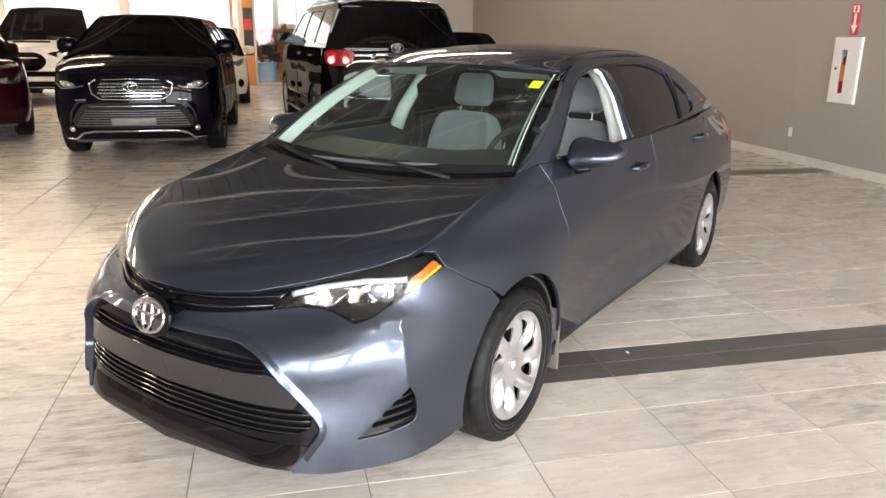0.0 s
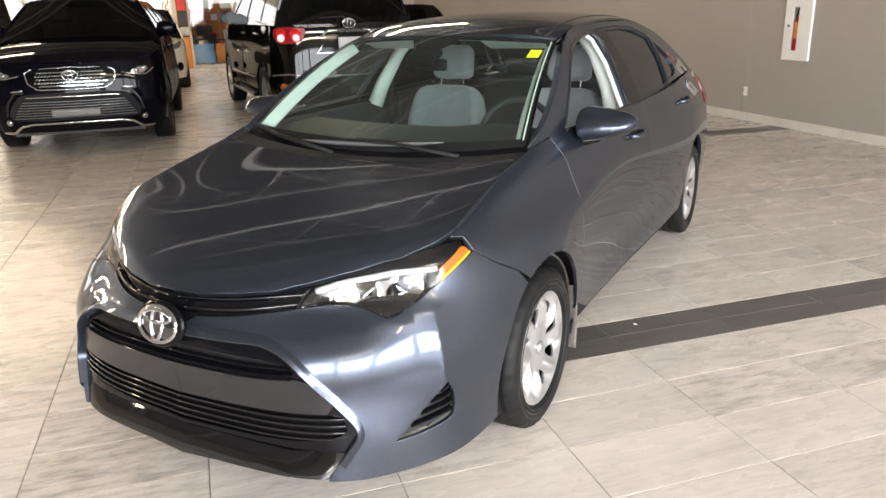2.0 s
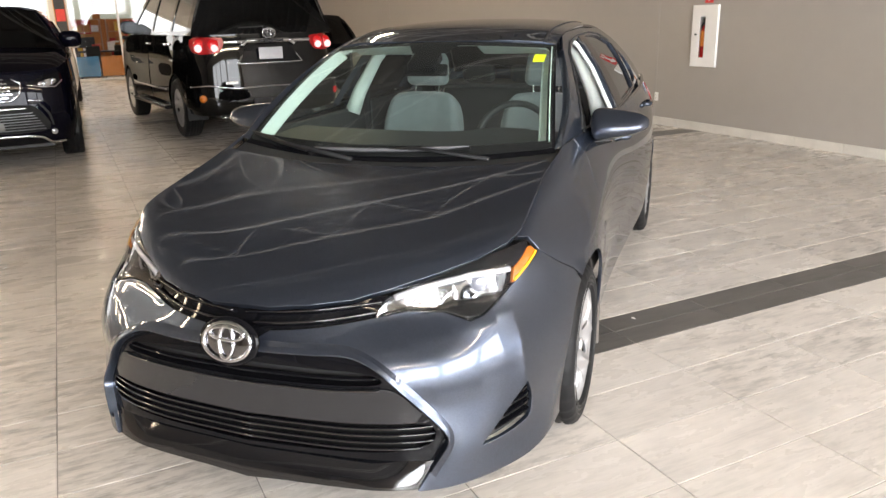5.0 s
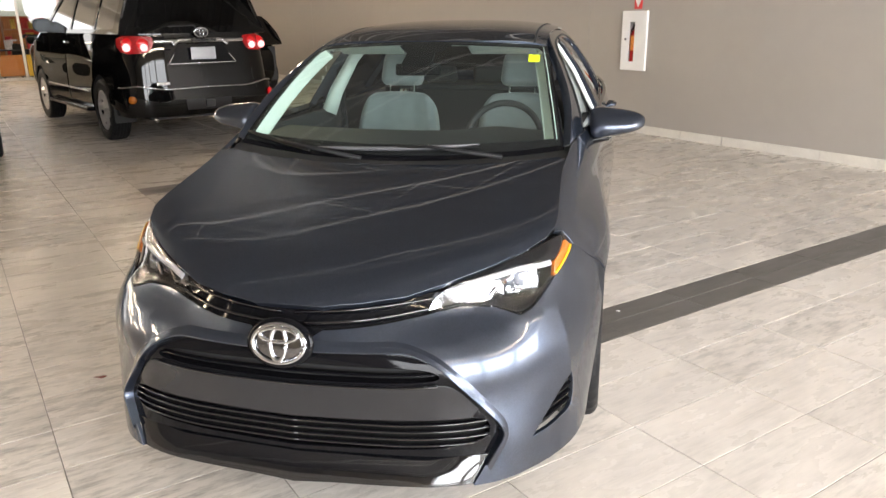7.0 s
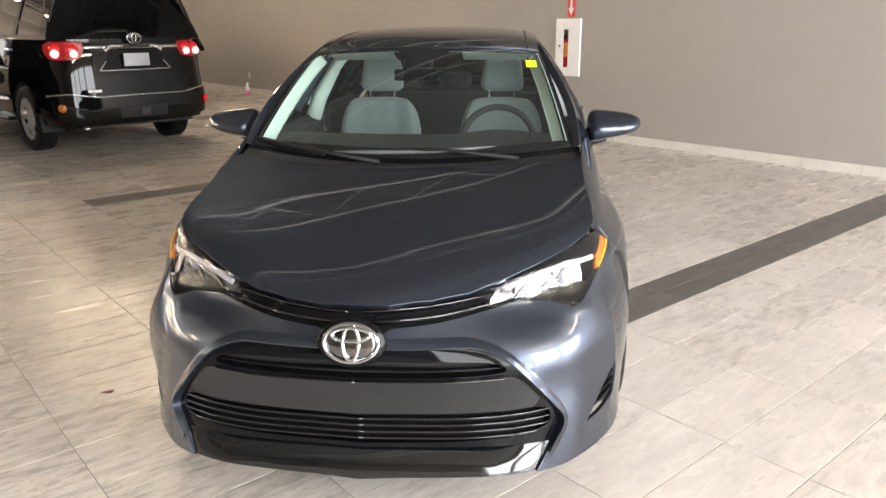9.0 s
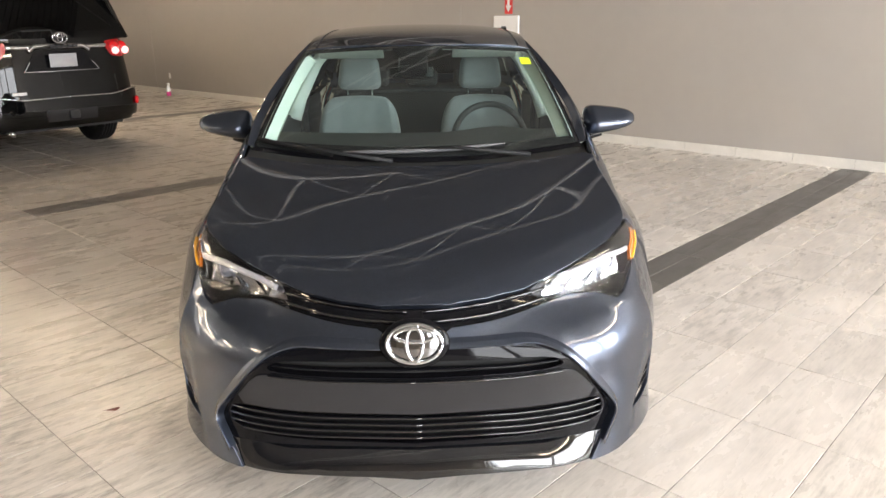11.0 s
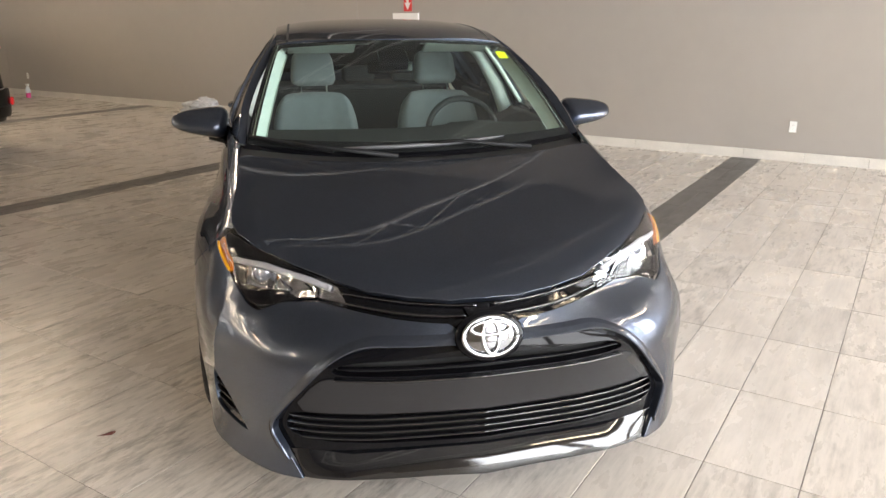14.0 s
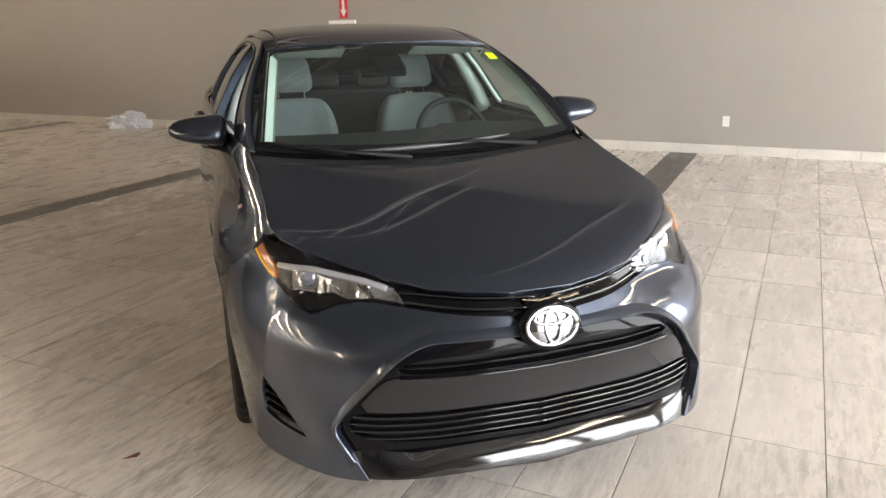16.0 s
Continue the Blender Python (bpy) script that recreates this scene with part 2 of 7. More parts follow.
def box(x0, x1, y0, y1, z0, z1, bevel=0.0, m=None, seg=2):
    bm = bmesh.new()
    add_box(bm, x0, x1, y0, y1, z0, z1, bevel, m, seg)
    return bm


def add_tube(bm, pts, radius, sides=8, caps=True):
    """A round bar along points; radius is one number or one a point."""
    pts = [Vector(p) for p in pts]
    rad = radius if isinstance(radius, (list, tuple)) else [radius] * len(pts)
    rings = []
    ref = None
    for i, p in enumerate(pts):
        d = (pts[min(i + 1, len(pts) - 1)] - pts[max(i - 1, 0)]).normalized()
        if ref is None:
            ref = d.orthogonal().normalized()
        a = (ref - d * ref.dot(d)).normalized()
        ref = a
        b = d.cross(a)
        rings.append([bm.verts.new(p + (a * math.cos(2 * math.pi * k / sides) + b * math.sin(2 * math.pi * k / sides)) * rad[i]) for k in range(sides)])
    for r0, r1 in zip(rings, rings[1:]):
        for k in range(sides):
            bm.faces.new((r0[k], r0[(k + 1) % sides], r1[(k + 1) % sides], r1[k]))
    if caps:
        bm.faces.new(rings[0][::-1])
        bm.faces.new(rings[-1])
    return bm


def tube(pts, radius, sides=8):
    return add_tube(bmesh.new(), pts, radius, sides)


def lathe(profile, steps=32, axis="x", caps=True):
    """Turns a list of (radius, offset along the axis) round that axis."""
    bm = bmesh.new()
    rings = []
    for r, h in profile:
        ring = []
        for k in range(steps):
            a = 2 * math.pi * k / steps
            c, s = r * math.cos(a), r * math.sin(a)
            ring.append(bm.verts.new((h, c, s) if axis == "x" else (c, s, h)))
        rings.append(ring)
    for r0, r1 in zip(rings, rings[1:]):
        for k in range(steps):
            bm.faces.new((r0[k], r1[k], r1[(k + 1) % steps], r0[(k + 1) % steps]))
    if caps:
        bm.faces.new(rings[0])
        bm.faces.new(rings[-1][::-1])
    bmesh.ops.recalc_face_normals(bm, faces=bm.faces)
    return bm


# ---- room ----
WALLT = 0.25


def structure(name, bm, material, label, smooth=False):
    return tagged(part(name, bm, material, None, label, smooth), category=name.split("_")[0], kind="structure")


floor = structure("floor", box(ROOM_W, ROOM_E, ROOM_S, ROOM_N, -0.25, -0.003), M_GROUT, "showroom floor of staggered greige wood-look porcelain tiles with charcoal bands")
CAB_Y0, CAB_Y1, CAB_Z0, CAB_Z1 = 7.53, 7.85, 0.86, 1.51
bm = box(ROOM_E, ROOM_E + WALLT, ROOM_S - WALLT, CAB_Y0, -0.25, ROOM_H)
add_box(bm, ROOM_E, ROOM_E + WALLT, CAB_Y1, ROOM_N + WALLT, -0.25, ROOM_H)
add_box(bm, ROOM_E, ROOM_E + WALLT, CAB_Y0, CAB_Y1, -0.25, CAB_Z0)
add_box(bm, ROOM_E, ROOM_E + WALLT, CAB_Y0, CAB_Y1, CAB_Z1, ROOM_H)
add_box(bm, ROOM_E + 0.19, ROOM_E + WALLT, CAB_Y0, CAB_Y1, CAB_Z0, CAB_Z1)
wall_east = structure("wall_east", bm, M_WALL, "long plain wall painted matt taupe grey")
wall_west = structure("wall_west", box(ROOM_W - WALLT, ROOM_W, ROOM_S, ROOM_N + WALLT, -0.25, ROOM_H), M_WALL, "grey painted showroom wall")
for i, y in enumerate((8.55, 17.95)):
    structure("wall_joint_%d" % (i + 1), box(ROOM_E - 0.003, ROOM_E + 0.02, y - 0.02, y + 0.02, 0.1, ROOM_H), M_SEAM, "thin vertical taped joint in the grey wall")

# ceiling: steel deck with open-web joists
bm = box(ROOM_W - WALLT, ROOM_E + WALLT, ROOM_S - WALLT, ROOM_N + WALLT, ROOM_H, ROOM_H + 0.2)
x = ROOM_W
while x < ROOM_E:
    add_box(bm, x, x + 0.12, ROOM_S, ROOM_N, ROOM_H - 0.05, ROOM_H + 0.01)
    x += 0.3
structure("ceiling", bm, M_CEIL, "dark ribbed steel roof deck")


def joist(y, x0, x1, depth, pitch, name="steel_joist"):
    bm = bmesh.new()
    zt, zb = ROOM_H - 0.06, ROOM_H - 0.06 - depth
    add_box(bm, x0, x1, y - 0.03, y + 0.03, zt - 0.05, zt)
    add_box(bm, x0, x1, y - 0.03, y + 0.03, zb, zb + 0.05)
    n = int((x1 - x0) / pitch)
    for k in range(n):
        xa = x0 + k * pitch
        for p, q in (((xa, y, zt - 0.05), (xa + pitch / 2, y, zb + 0.03)), ((xa + pitch / 2, y, zb + 0.03), (xa + pitch, y, zt - 0.05))):
            add_tube(bm, (p, q), 0.018, 5)
    return tagged(part(name, bm, M_TRUSS, None, "pale painted open-web steel roof joist"), category="joist", group="roof joists")


for y in (-2.4, 0.2, 2.8, 5.4, 8.0, 10.6, 13.2, 15.8, 18.4, 21.0, 23.4):
    joist(y, ROOM_W, ROOM_E, 0.8, 1.5)


def glazed_wall(name, axis, at, a0, a1, sill, head, bays, label, thickness=0.25, first=1):
    """A wall with a row of tall windows: piers, sill wall and head are one mesh, each window a structure with frame and pane."""
    bm = bmesh.new()

    def put(u0, u1, z0, z1, t0=0.0, t1=thickness, b=bm):
        if axis == "y":
            add_box(b, u0, u1, at + t0, at + t1, z0, z1)
        else:
            add_box(b, at + t0, at + t1, u0, u1, z0, z1)
    put(a0, a1, -0.25, sill)
    put(a0, a1, head, ROOM_H)
    step = (a1 - a0) / bays
    pier = 0.12
    for k in range(bays + 1):
        u = a0 + k * step
        put(max(a0, u - pier), min(a1, u + pier), sill, head)
    w = structure(name, bm, M_WALL_L, label)
    for k in range(bays):
        u0, u1 = a0 + k * step + pier, a0 + (k + 1) * step - pier
        u0, u1 = (a0 + pier if k == 0 else u0), (a1 - pier if k == bays - 1 else u1)
        win = thing("window_%d" % (k + first), "tall fixed showroom window in a pale metal frame", "window", kind="structure")
        f = bmesh.new()
        for q in ((u0, u0 + 0.06, sill, head), (u1 - 0.06, u1, sill, head), (u0 + 0.06, u1 - 0.06, sill, sill + 0.06), (u0 + 0.06, u1 - 0.06, head - 0.06, head), (u0 + 0.06, u1 - 0.06, sill + 2.05, sill + 2.1)):
            put(*q, 0.06, 0.14, f)
        part("window_frame", f, M_ALU, win)
        g = bmesh.new()
        put(u0 + 0.06, u1 - 0.06, sill + 0.06, head - 0.06, 0.095, 0.101, g)
        p = part("pane", g, M_PANE, win)
        p.visible_shadow = False
    return w


GLASS_W = -5.2
structure("wall_southwest", box(ROOM_W - WALLT, GLASS_W, ROOM_S - WALLT, ROOM_S, -0.25, ROOM_H), M_WALL_L, "pale painted front wall beside the windows")
glazed_wall("wall_south", "y", ROOM_S - WALLT, GLASS_W, ROOM_E, 0.08, 4.4, 4, "showroom front of tall windows between pale piers")
window_light("daylight_south", (GLASS_W + ROOM_E) / 2, ROOM_S - 0.35, 2.24, ROOM_E - GLASS_W - 0.3, 4.2, 0, 2350, (0.96, 0.97, 1.0))


def strip_lamp(x, y):
    """A twin-tube strip lamp on two wires."""
    l = thing("strip_lamp", "long twin-tube strip lamp hanging under the roof deck", "lamp", pose(x, y, 4.45), "ceiling lamps")
    bm = box(-1.2, 1.2, -0.15, 0.15, 0.05, 0.11, 0.01)
    part("housing", bm, M_ALU, l)
    for dy in (-0.075, 0.075):
        part("tube", tube([(-1.16, dy, 0.02), (1.16, dy, 0.02)], 0.026, 8), M_TUBE, l, "glowing lamp tube", smooth=True)
        part("wire", tube([(dy * 12, 0, 0.11), (dy * 12, 0, ROOM_H - 4.45 + 0.01)], 0.004, 5), M_ALU, l)


M_TUBE = mat("lamp tube", (0.9, 0.9, 0.88), 0.4, emit=(1.0, 0.80, 0.57), emit_strength=78)
for x, y in [(x, y) for x in (-10.8, -7.6, -4.4) for y in (-2.6, 0.4, 2.6, 5.3, 8.6, 11.9, 15.2, 18.5, 21.8) if (y > 9 and (x < -5 or y > 13)) or (x == -7.6 and y in (5.3, 8.6))] + [(2.8, 12.6), (2.6, 17.4), (-1.0, 21.6), (-1.0, -2.6), (2.4, -2.6), (4.9, -2.6)]:
    strip_lamp(x, y)

# ---- smooth panels from analytic surfaces ----
def spline2(xs, ys):
    """Second derivatives of the natural cubic spline; ys may have several columns."""
    xs, ys = np.asarray(xs, float), np.asarray(ys, float)
    n = len(xs)
    a = np.zeros((n, n))
    r = np.zeros_like(ys)
    a[0, 0] = a[-1, -1] = 1
    h = np.diff(xs)
    for i in range(1, n - 1):
        a[i, i - 1], a[i, i], a[i, i + 1] = h[i - 1], 2 * (h[i - 1] + h[i]), h[i]
        r[i] = 6 * ((ys[i + 1] - ys[i]) / h[i] - (ys[i] - ys[i - 1]) / h[i - 1])
    return np.linalg.solve(a, r)


class Curve:
    """A natural cubic spline through (x, y) pairs, straight beyond its ends."""

    def __init__(self, pts):
        p = np.asarray(pts, float)
        self.x, self.y = p[:, 0], p[:, 1]
        self.m = spline2(self.x, self.y)

    def __call__(self, q):
        q = np.asarray(q, float)
        x, y, m = self.x, self.y, self.m
        i = np.clip(np.searchsorted(x, q) - 1, 0, len(x) - 2)
        h = x[i + 1] - x[i]
        qc = np.clip(q, x[0], x[-1])
        a, b = (x[i + 1] - qc) / h, (qc - x[i]) / h
        v = a * y[i] + b * y[i + 1] + ((a ** 3 - a) * m[i] + (b ** 3 - b) * m[i + 1]) * h * h / 6
        h0, h1 = x[1] - x[0], x[-1] - x[-2]
        s0 = (y[1] - y[0]) / h0 - h0 * (2 * m[0] + m[1]) / 6
        s1 = (y[-1] - y[-2]) / h1 + h1 * (m[-2] + 2 * m[-1]) / 6
        return v + np.minimum(q - x[0], 0) * s0 + np.maximum(q - x[-1], 0) * s1


def inside(pt, poly):
    """Even-odd test for many points (n x 2)."""
    x, y = pt[:, 0], pt[:, 1]
    c = np.zeros(len(pt), bool)
    px, py = poly[:, 0], poly[:, 1]
    j = len(poly) - 1
    for i in range(len(poly)):
        if py[i] != py[j]:
            t = ((py[i] > y) != (py[j] > y)) & (x < (px[j] - px[i]) * (y - py[i]) / (py[j] - py[i]) + px[i])
            c ^= t
        j = i
    return c


def resample(poly, step, closed=True):
    out = []
    n = len(poly)
    for i in range(n if closed else n - 1):
        a, b = np.array(poly[i], float), np.array(poly[(i + 1) % n], float)
        k = max(1, int(np.ceil(np.linalg.norm(b - a) / step)))
        out += [a + (b - a) * j / k for j in range(k)]
    if not closed:
        out.append(np.array(poly[-1], float))
    return np.array(out)


def smooth_poly(poly, rounds=2, keep=()):
    """Chaikin's corner cutting of a closed polygon; the corners in keep stay sharp."""
    p = [np.array(v, float) for v in poly]
    sharp = [i in keep for i in range(len(p))]
    for _ in range(rounds):
        o, s = [], []
        for i in range(len(p)):
            a, b, c = p[i - 1], p[i], p[(i + 1) % len(p)]
            if sharp[i]:
                o.append(b)
                s.append(True)
            else:
                o += [b + (a - b) * 0.25, b + (c - b) * 0.25]
                s += [False, False]
        p, sharp = o, s
    return np.array(p)


def dist_to(pts, loop):
    """The least distance from each point to a closed polyline."""
    a, b = loop, np.roll(loop, -1, 0)
    best = np.full(len(pts), 9.0)
    for p, q in zip(a, b):
        d = q - p
        L = d @ d + 1e-12
        t = np.clip(((pts - p) @ d) / L, 0, 1)
        best = np.minimum(best, np.linalg.norm(pts - p - t[:, None] * d, axis=1))
    return best


def normals_of(fn, uv, flip=1):
    e = 1e-4
    du = fn(uv + [e, 0]) - fn(uv - [e, 0])
    dv = fn(uv + [0, e]) - fn(uv - [0, e])
    n = np.cross(du, dv) * flip
    return n / (np.linalg.norm(n, axis=1)[:, None] + 1e-12)


def panel_data(fn, outline, holes=(), step=0.03, offset=0.0, flange=0.012, back=0.0):
    """Vertices, faces and normals of the panel cut from surface fn by an outline with holes. Rims are turned in by flange."""
    loops = [resample(outline, step)] + [resample(h, step) for h in holes]
    lo, hi = loops[0].min(0), loops[0].max(0)
    gx, gy = np.arange(lo[0], hi[0], step), np.arange(lo[1], hi[1], step)
    g = np.array([(a + (0.25 * step if j % 2 else -0.25 * step), b) for j, b in enumerate(gy) for a in gx])
    if len(g):
        ok = inside(g, loops[0])
        for h in loops[1:]:
            ok &= ~inside(g, h)
        g = g[ok]
        for lp in loops:
            if len(g):
                g = g[dist_to(g, lp) > 0.45 * step]
    pts, edges, k = [], [], 0
    for lp in loops:
        n = len(lp)
        pts += [Vector(p) for p in lp]
        edges += [(k + i, k + (i + 1) % n) for i in range(n)]
        k += n
    pts += [Vector(p) for p in g]
    from mathutils import geometry
    vs, es, fs, ov, oe, of = geometry.delaunay_2d_cdt(pts, edges, [], 0, 1e-6)
    uv = np.array([tuple(v) for v in vs])
    fs = np.array([f for f in fs if len(f) == 3])
    cen = uv[fs].mean(1)
    ok = inside(cen, loops[0])
    for h in loops[1:]:
        ok &= ~inside(cen, h)
    fs = fs[ok]
    a, b, c = uv[fs[:, 0]], uv[fs[:, 1]], uv[fs[:, 2]]
    area = (b[:, 0] - a[:, 0]) * (c[:, 1] - a[:, 1]) - (b[:, 1] - a[:, 1]) * (c[:, 0] - a[:, 0])
    fs[area < 0] = fs[area < 0][:, ::-1]
    p3, nn = fn(uv), normals_of(fn, uv)
    p3 = p3 + nn * offset
    verts, norms, faces = list(map(tuple, p3)), list(map(tuple, nn)), [tuple(map(int, f)) for f in fs]
    if flange:
        cnt = {}
        for f in faces:
            for i in range(3):
                e = (f[i], f[(i + 1) % 3])
                cnt[tuple(sorted(e))] = cnt.get(tuple(sorted(e)), []) + [e]
        for e in [v[0] for v in cnt.values() if len(v) == 1]:
            pa, pb = p3[e[0]], p3[e[1]]
            na, nb = nn[e[0]], nn[e[1]]
            out = np.cross(pb - pa, na)
            out = out / (np.linalg.norm(out) + 1e-9)
            base = len(verts)
            r = min(0.003, flange * 0.4)
            # a rounded rim: half turned, then in
            verts += [tuple(pa), tuple(pb), tuple(pb + out * r * 0.7 - nb * r), tuple(pa + out * r * 0.7 - na * r), tuple(pb + out * r * 0.7 - nb * flange), tuple(pa + out * r * 0.7 - na * flange)]
            norms += [tuple(na), tuple(nb), tuple(out), tuple(out), tuple(out), tuple(out)]
            faces += [(base + 1, base, base + 3, base + 2), (base + 2, base + 3, base + 5, base + 4)]
    return verts, faces, norms


def mirrored(d):
    v, f, n = d
    return [(-a, b, c) for a, b, c in v], [t[::-1] for t in f], [(-a, b, c) for a, b, c in n]


def join_data(*ds):
    V, F, N = [], [], []
    for v, f, n in ds:
        k = len(V)
        V += v
        F += [tuple(i + k for i in t) for t in f]
        N += n
    return V, F, N


def panel(name, data, material, parent, label="", m=None):
    v, f, n = data
    me = bpy.data.meshes.new(name)
    me.from_pydata(v, [], f)
    me.materials.append(material)
    me.polygons.foreach_set("use_smooth", [True] * len(me.polygons))
    me.normals_split_custom_set_from_vertices(n)
    return part(name, me, None, parent, label, m=m)


def both(name, material, parent, fn, outline, holes=(), label="", sides="LR", **kw):
    """The panel on the left side, and its twin on the right."""
    d = panel_data(fn, outline, holes, **kw)
    obs = []
    if "L" in sides:
        obs.append(panel(name, d, material, parent, label))
    if "R" in sides:
        obs.append(panel(name, mirrored(d), material, parent, label))
    return obs


def ribbon_on(fn, line, width, height, offset=0.0, n=24):
    """A slim rounded moulding along a line (in surface coordinates) that stands proud by height."""
    line = resample(line, 1e9, False) if len(line) < 2 else np.array(line, float)
    t = np.linspace(0, len(line) - 1, n)
    uv = np.array([[np.interp(a, range(len(line)), line[:, k]) for k in (0, 1)] for a in t])
    p, nn = fn(uv), normals_of(fn, uv)
    bm = bmesh.new()
    rings = []
    for i in range(n):
        d = p[min(i + 1, n - 1)] - p[max(i - 1, 0)]
        d = d / np.linalg.norm(d)
        s = np.cross(nn[i], d)
        c = p[i] + nn[i] * offset
        rings.append([bm.verts.new(c + s * width * a + nn[i] * height * b) for a, b in ((-0.5, 0), (-0.42, 0.7), (-0.2, 1), (0.2, 1), (0.42, 0.7), (0.5, 0))])
    for r0, r1 in zip(rings, rings[1:]):
        for k in range(5):
            bm.faces.new((r0[k], r0[k + 1], r1[k + 1], r1[k]))
        bm.faces.new((r0[5], r0[0], r1[0], r1[5]))
    bm.faces.new(rings[0][::-1])
    bm.faces.new(rings[-1])
    bmesh.ops.recalc_face_normals(bm, faces=bm.faces)
    return bm


# ---- vehicle materials ----
M_PAINT = car_paint("slate grey metallic paint", (0.060, 0.074, 0.104), 0.88, 0.36, 1.0)
M_BLACK_G = mat("gloss black plastic", (0.004, 0.004, 0.005), 0.06, spec=0.20, noise_scale=8, noise_amt=0.1, rough_var=0.02)
M_LIP = mat("polished black plastic", (0.004, 0.004, 0.005), 0.06, spec=1.0, noise_scale=8, noise_amt=0.1, rough_var=0.03)
M_BLACK_M = mat("matt black plastic", (0.018, 0.018, 0.018), 0.55, bump=0.2, bump_scale=300, noise_scale=5, noise_amt=0.15)
M_SATIN = mat("satin charcoal plastic", (0.020, 0.0195, 0.021), 0.25, spec=0.40, noise_scale=3, noise_amt=0.06)
M_CHROME = mat("chrome", (0.66, 0.67, 0.69), 0.07, 1.0, rough_var=0.03, noise_scale=6)
M_SILVER = mat("silver wheel paint", (0.56, 0.56, 0.57), 0.38, 0.8, noise_scale=9, noise_amt=0.08, coat=0.3, rough_var=0.05)
M_RUBBER = mat("tyre rubber", (0.009, 0.009, 0.0095), 0.55, spec=0.22, noise_scale=14, noise_amt=0.3, bump=0.25, bump_scale=120)
M_SIDEWALL = mat("tyre sidewall", (0.02, 0.02, 0.02), 0.45, spec=0.35, noise_scale=14, noise_amt=0.3)
M_DARKIN = mat("dark cavity", (0.01, 0.01, 0.01), 0.9, noise_scale=5, noise_amt=0.2)
# the windscreen's milky reflection is put in as diffuse haze
M_GLASS_W = glass_mat("green-tinted windscreen", (0.72, 0.90, 0.82), 0.0, 0.76, haze=0.014)
M_GLASS_T = glass_mat("dark tinted glass", (0.5, 0.5, 0.5), 0.0, 0.05)
M_LENS = glass_mat("clear lamp lens", (1, 1, 1), 0.02, 0.97)
M_REFL = mat("lamp reflector", (0.66, 0.68, 0.72), 0.14, 1.0, rough_var=0.06, noise_scale=30)
M_BLADE = mat("frosted light guide", (0.34, 0.34, 0.36), 0.4, coat=0.4, noise_scale=30, noise_amt=0.06)
M_AMBER = mat("amber reflector", (0.38, 0.10, 0.004), 0.25, noise_scale=60, noise_amt=0.2, coat=0.6)
M_AMBER_B = mat("yellow prism", (0.85, 0.42, 0.01), 0.25, noise_scale=60, noise_amt=0.2, coat=0.6)
M_REDLENS = mat("red lamp lens", (0.13, 0.004, 0.004), 0.2, coat=0.3, noise_scale=40, noise_amt=0.15)
M_SEAT = mat("pale grey seat cloth", (0.23, 0.245, 0.255), 0.9, noise_scale=20, noise_amt=0.1, bump=0.4, bump_scale=500, sheen=0.3)
M_TRIM_L = mat("pale interior trim", (0.62, 0.66, 0.62), 0.7, noise_scale=6, noise_amt=0.06, bump=0.1, bump_scale=300)
M_DASH = mat("charcoal dashboard", (0.03, 0.03, 0.032), 0.6, bump=0.35, bump_scale=260, noise_scale=5, noise_amt=0.12)
M_STICKER = mat("fluorescent sticker", (0.62, 0.85, 0.02), 0.55, noise_scale=20, noise_amt=0.05, emit=(0.6, 0.85, 0.02), emit_strength=0.0)
M_STEEL = mat("bright steel", (0.6, 0.6, 0.6), 0.25, 1.0, noise_scale=10, rough_var=0.08)
M_STEELD = mat("dull silver plastic", (0.20, 0.20, 0.21), 0.35, 0.6, noise_scale=10, rough_var=0.08)
M_LINER = mat("dusty black liner", (0.035, 0.03, 0.027), 0.7, noise_scale=9, noise_amt=0.4)
M_FLAP = mat("dusty grey plastic", (0.11, 0.095, 0.082), 0.7, noise_scale=9, noise_amt=0.4, bump=0.2, bump_scale=80)

# ---- the grey saloon ----
# x to the car's left, y to its rear, z up; the origin lies on the ground between the front wheels.
SALOON = pose(0.336, 3.185, 0, 0, 0, -46.0)
WB, HUB, TYRE = 2.76, 0.298, 0.306
saloon = thing("sedan_car", "dark slate grey compact sedan with one open front window", "car", SALOON)

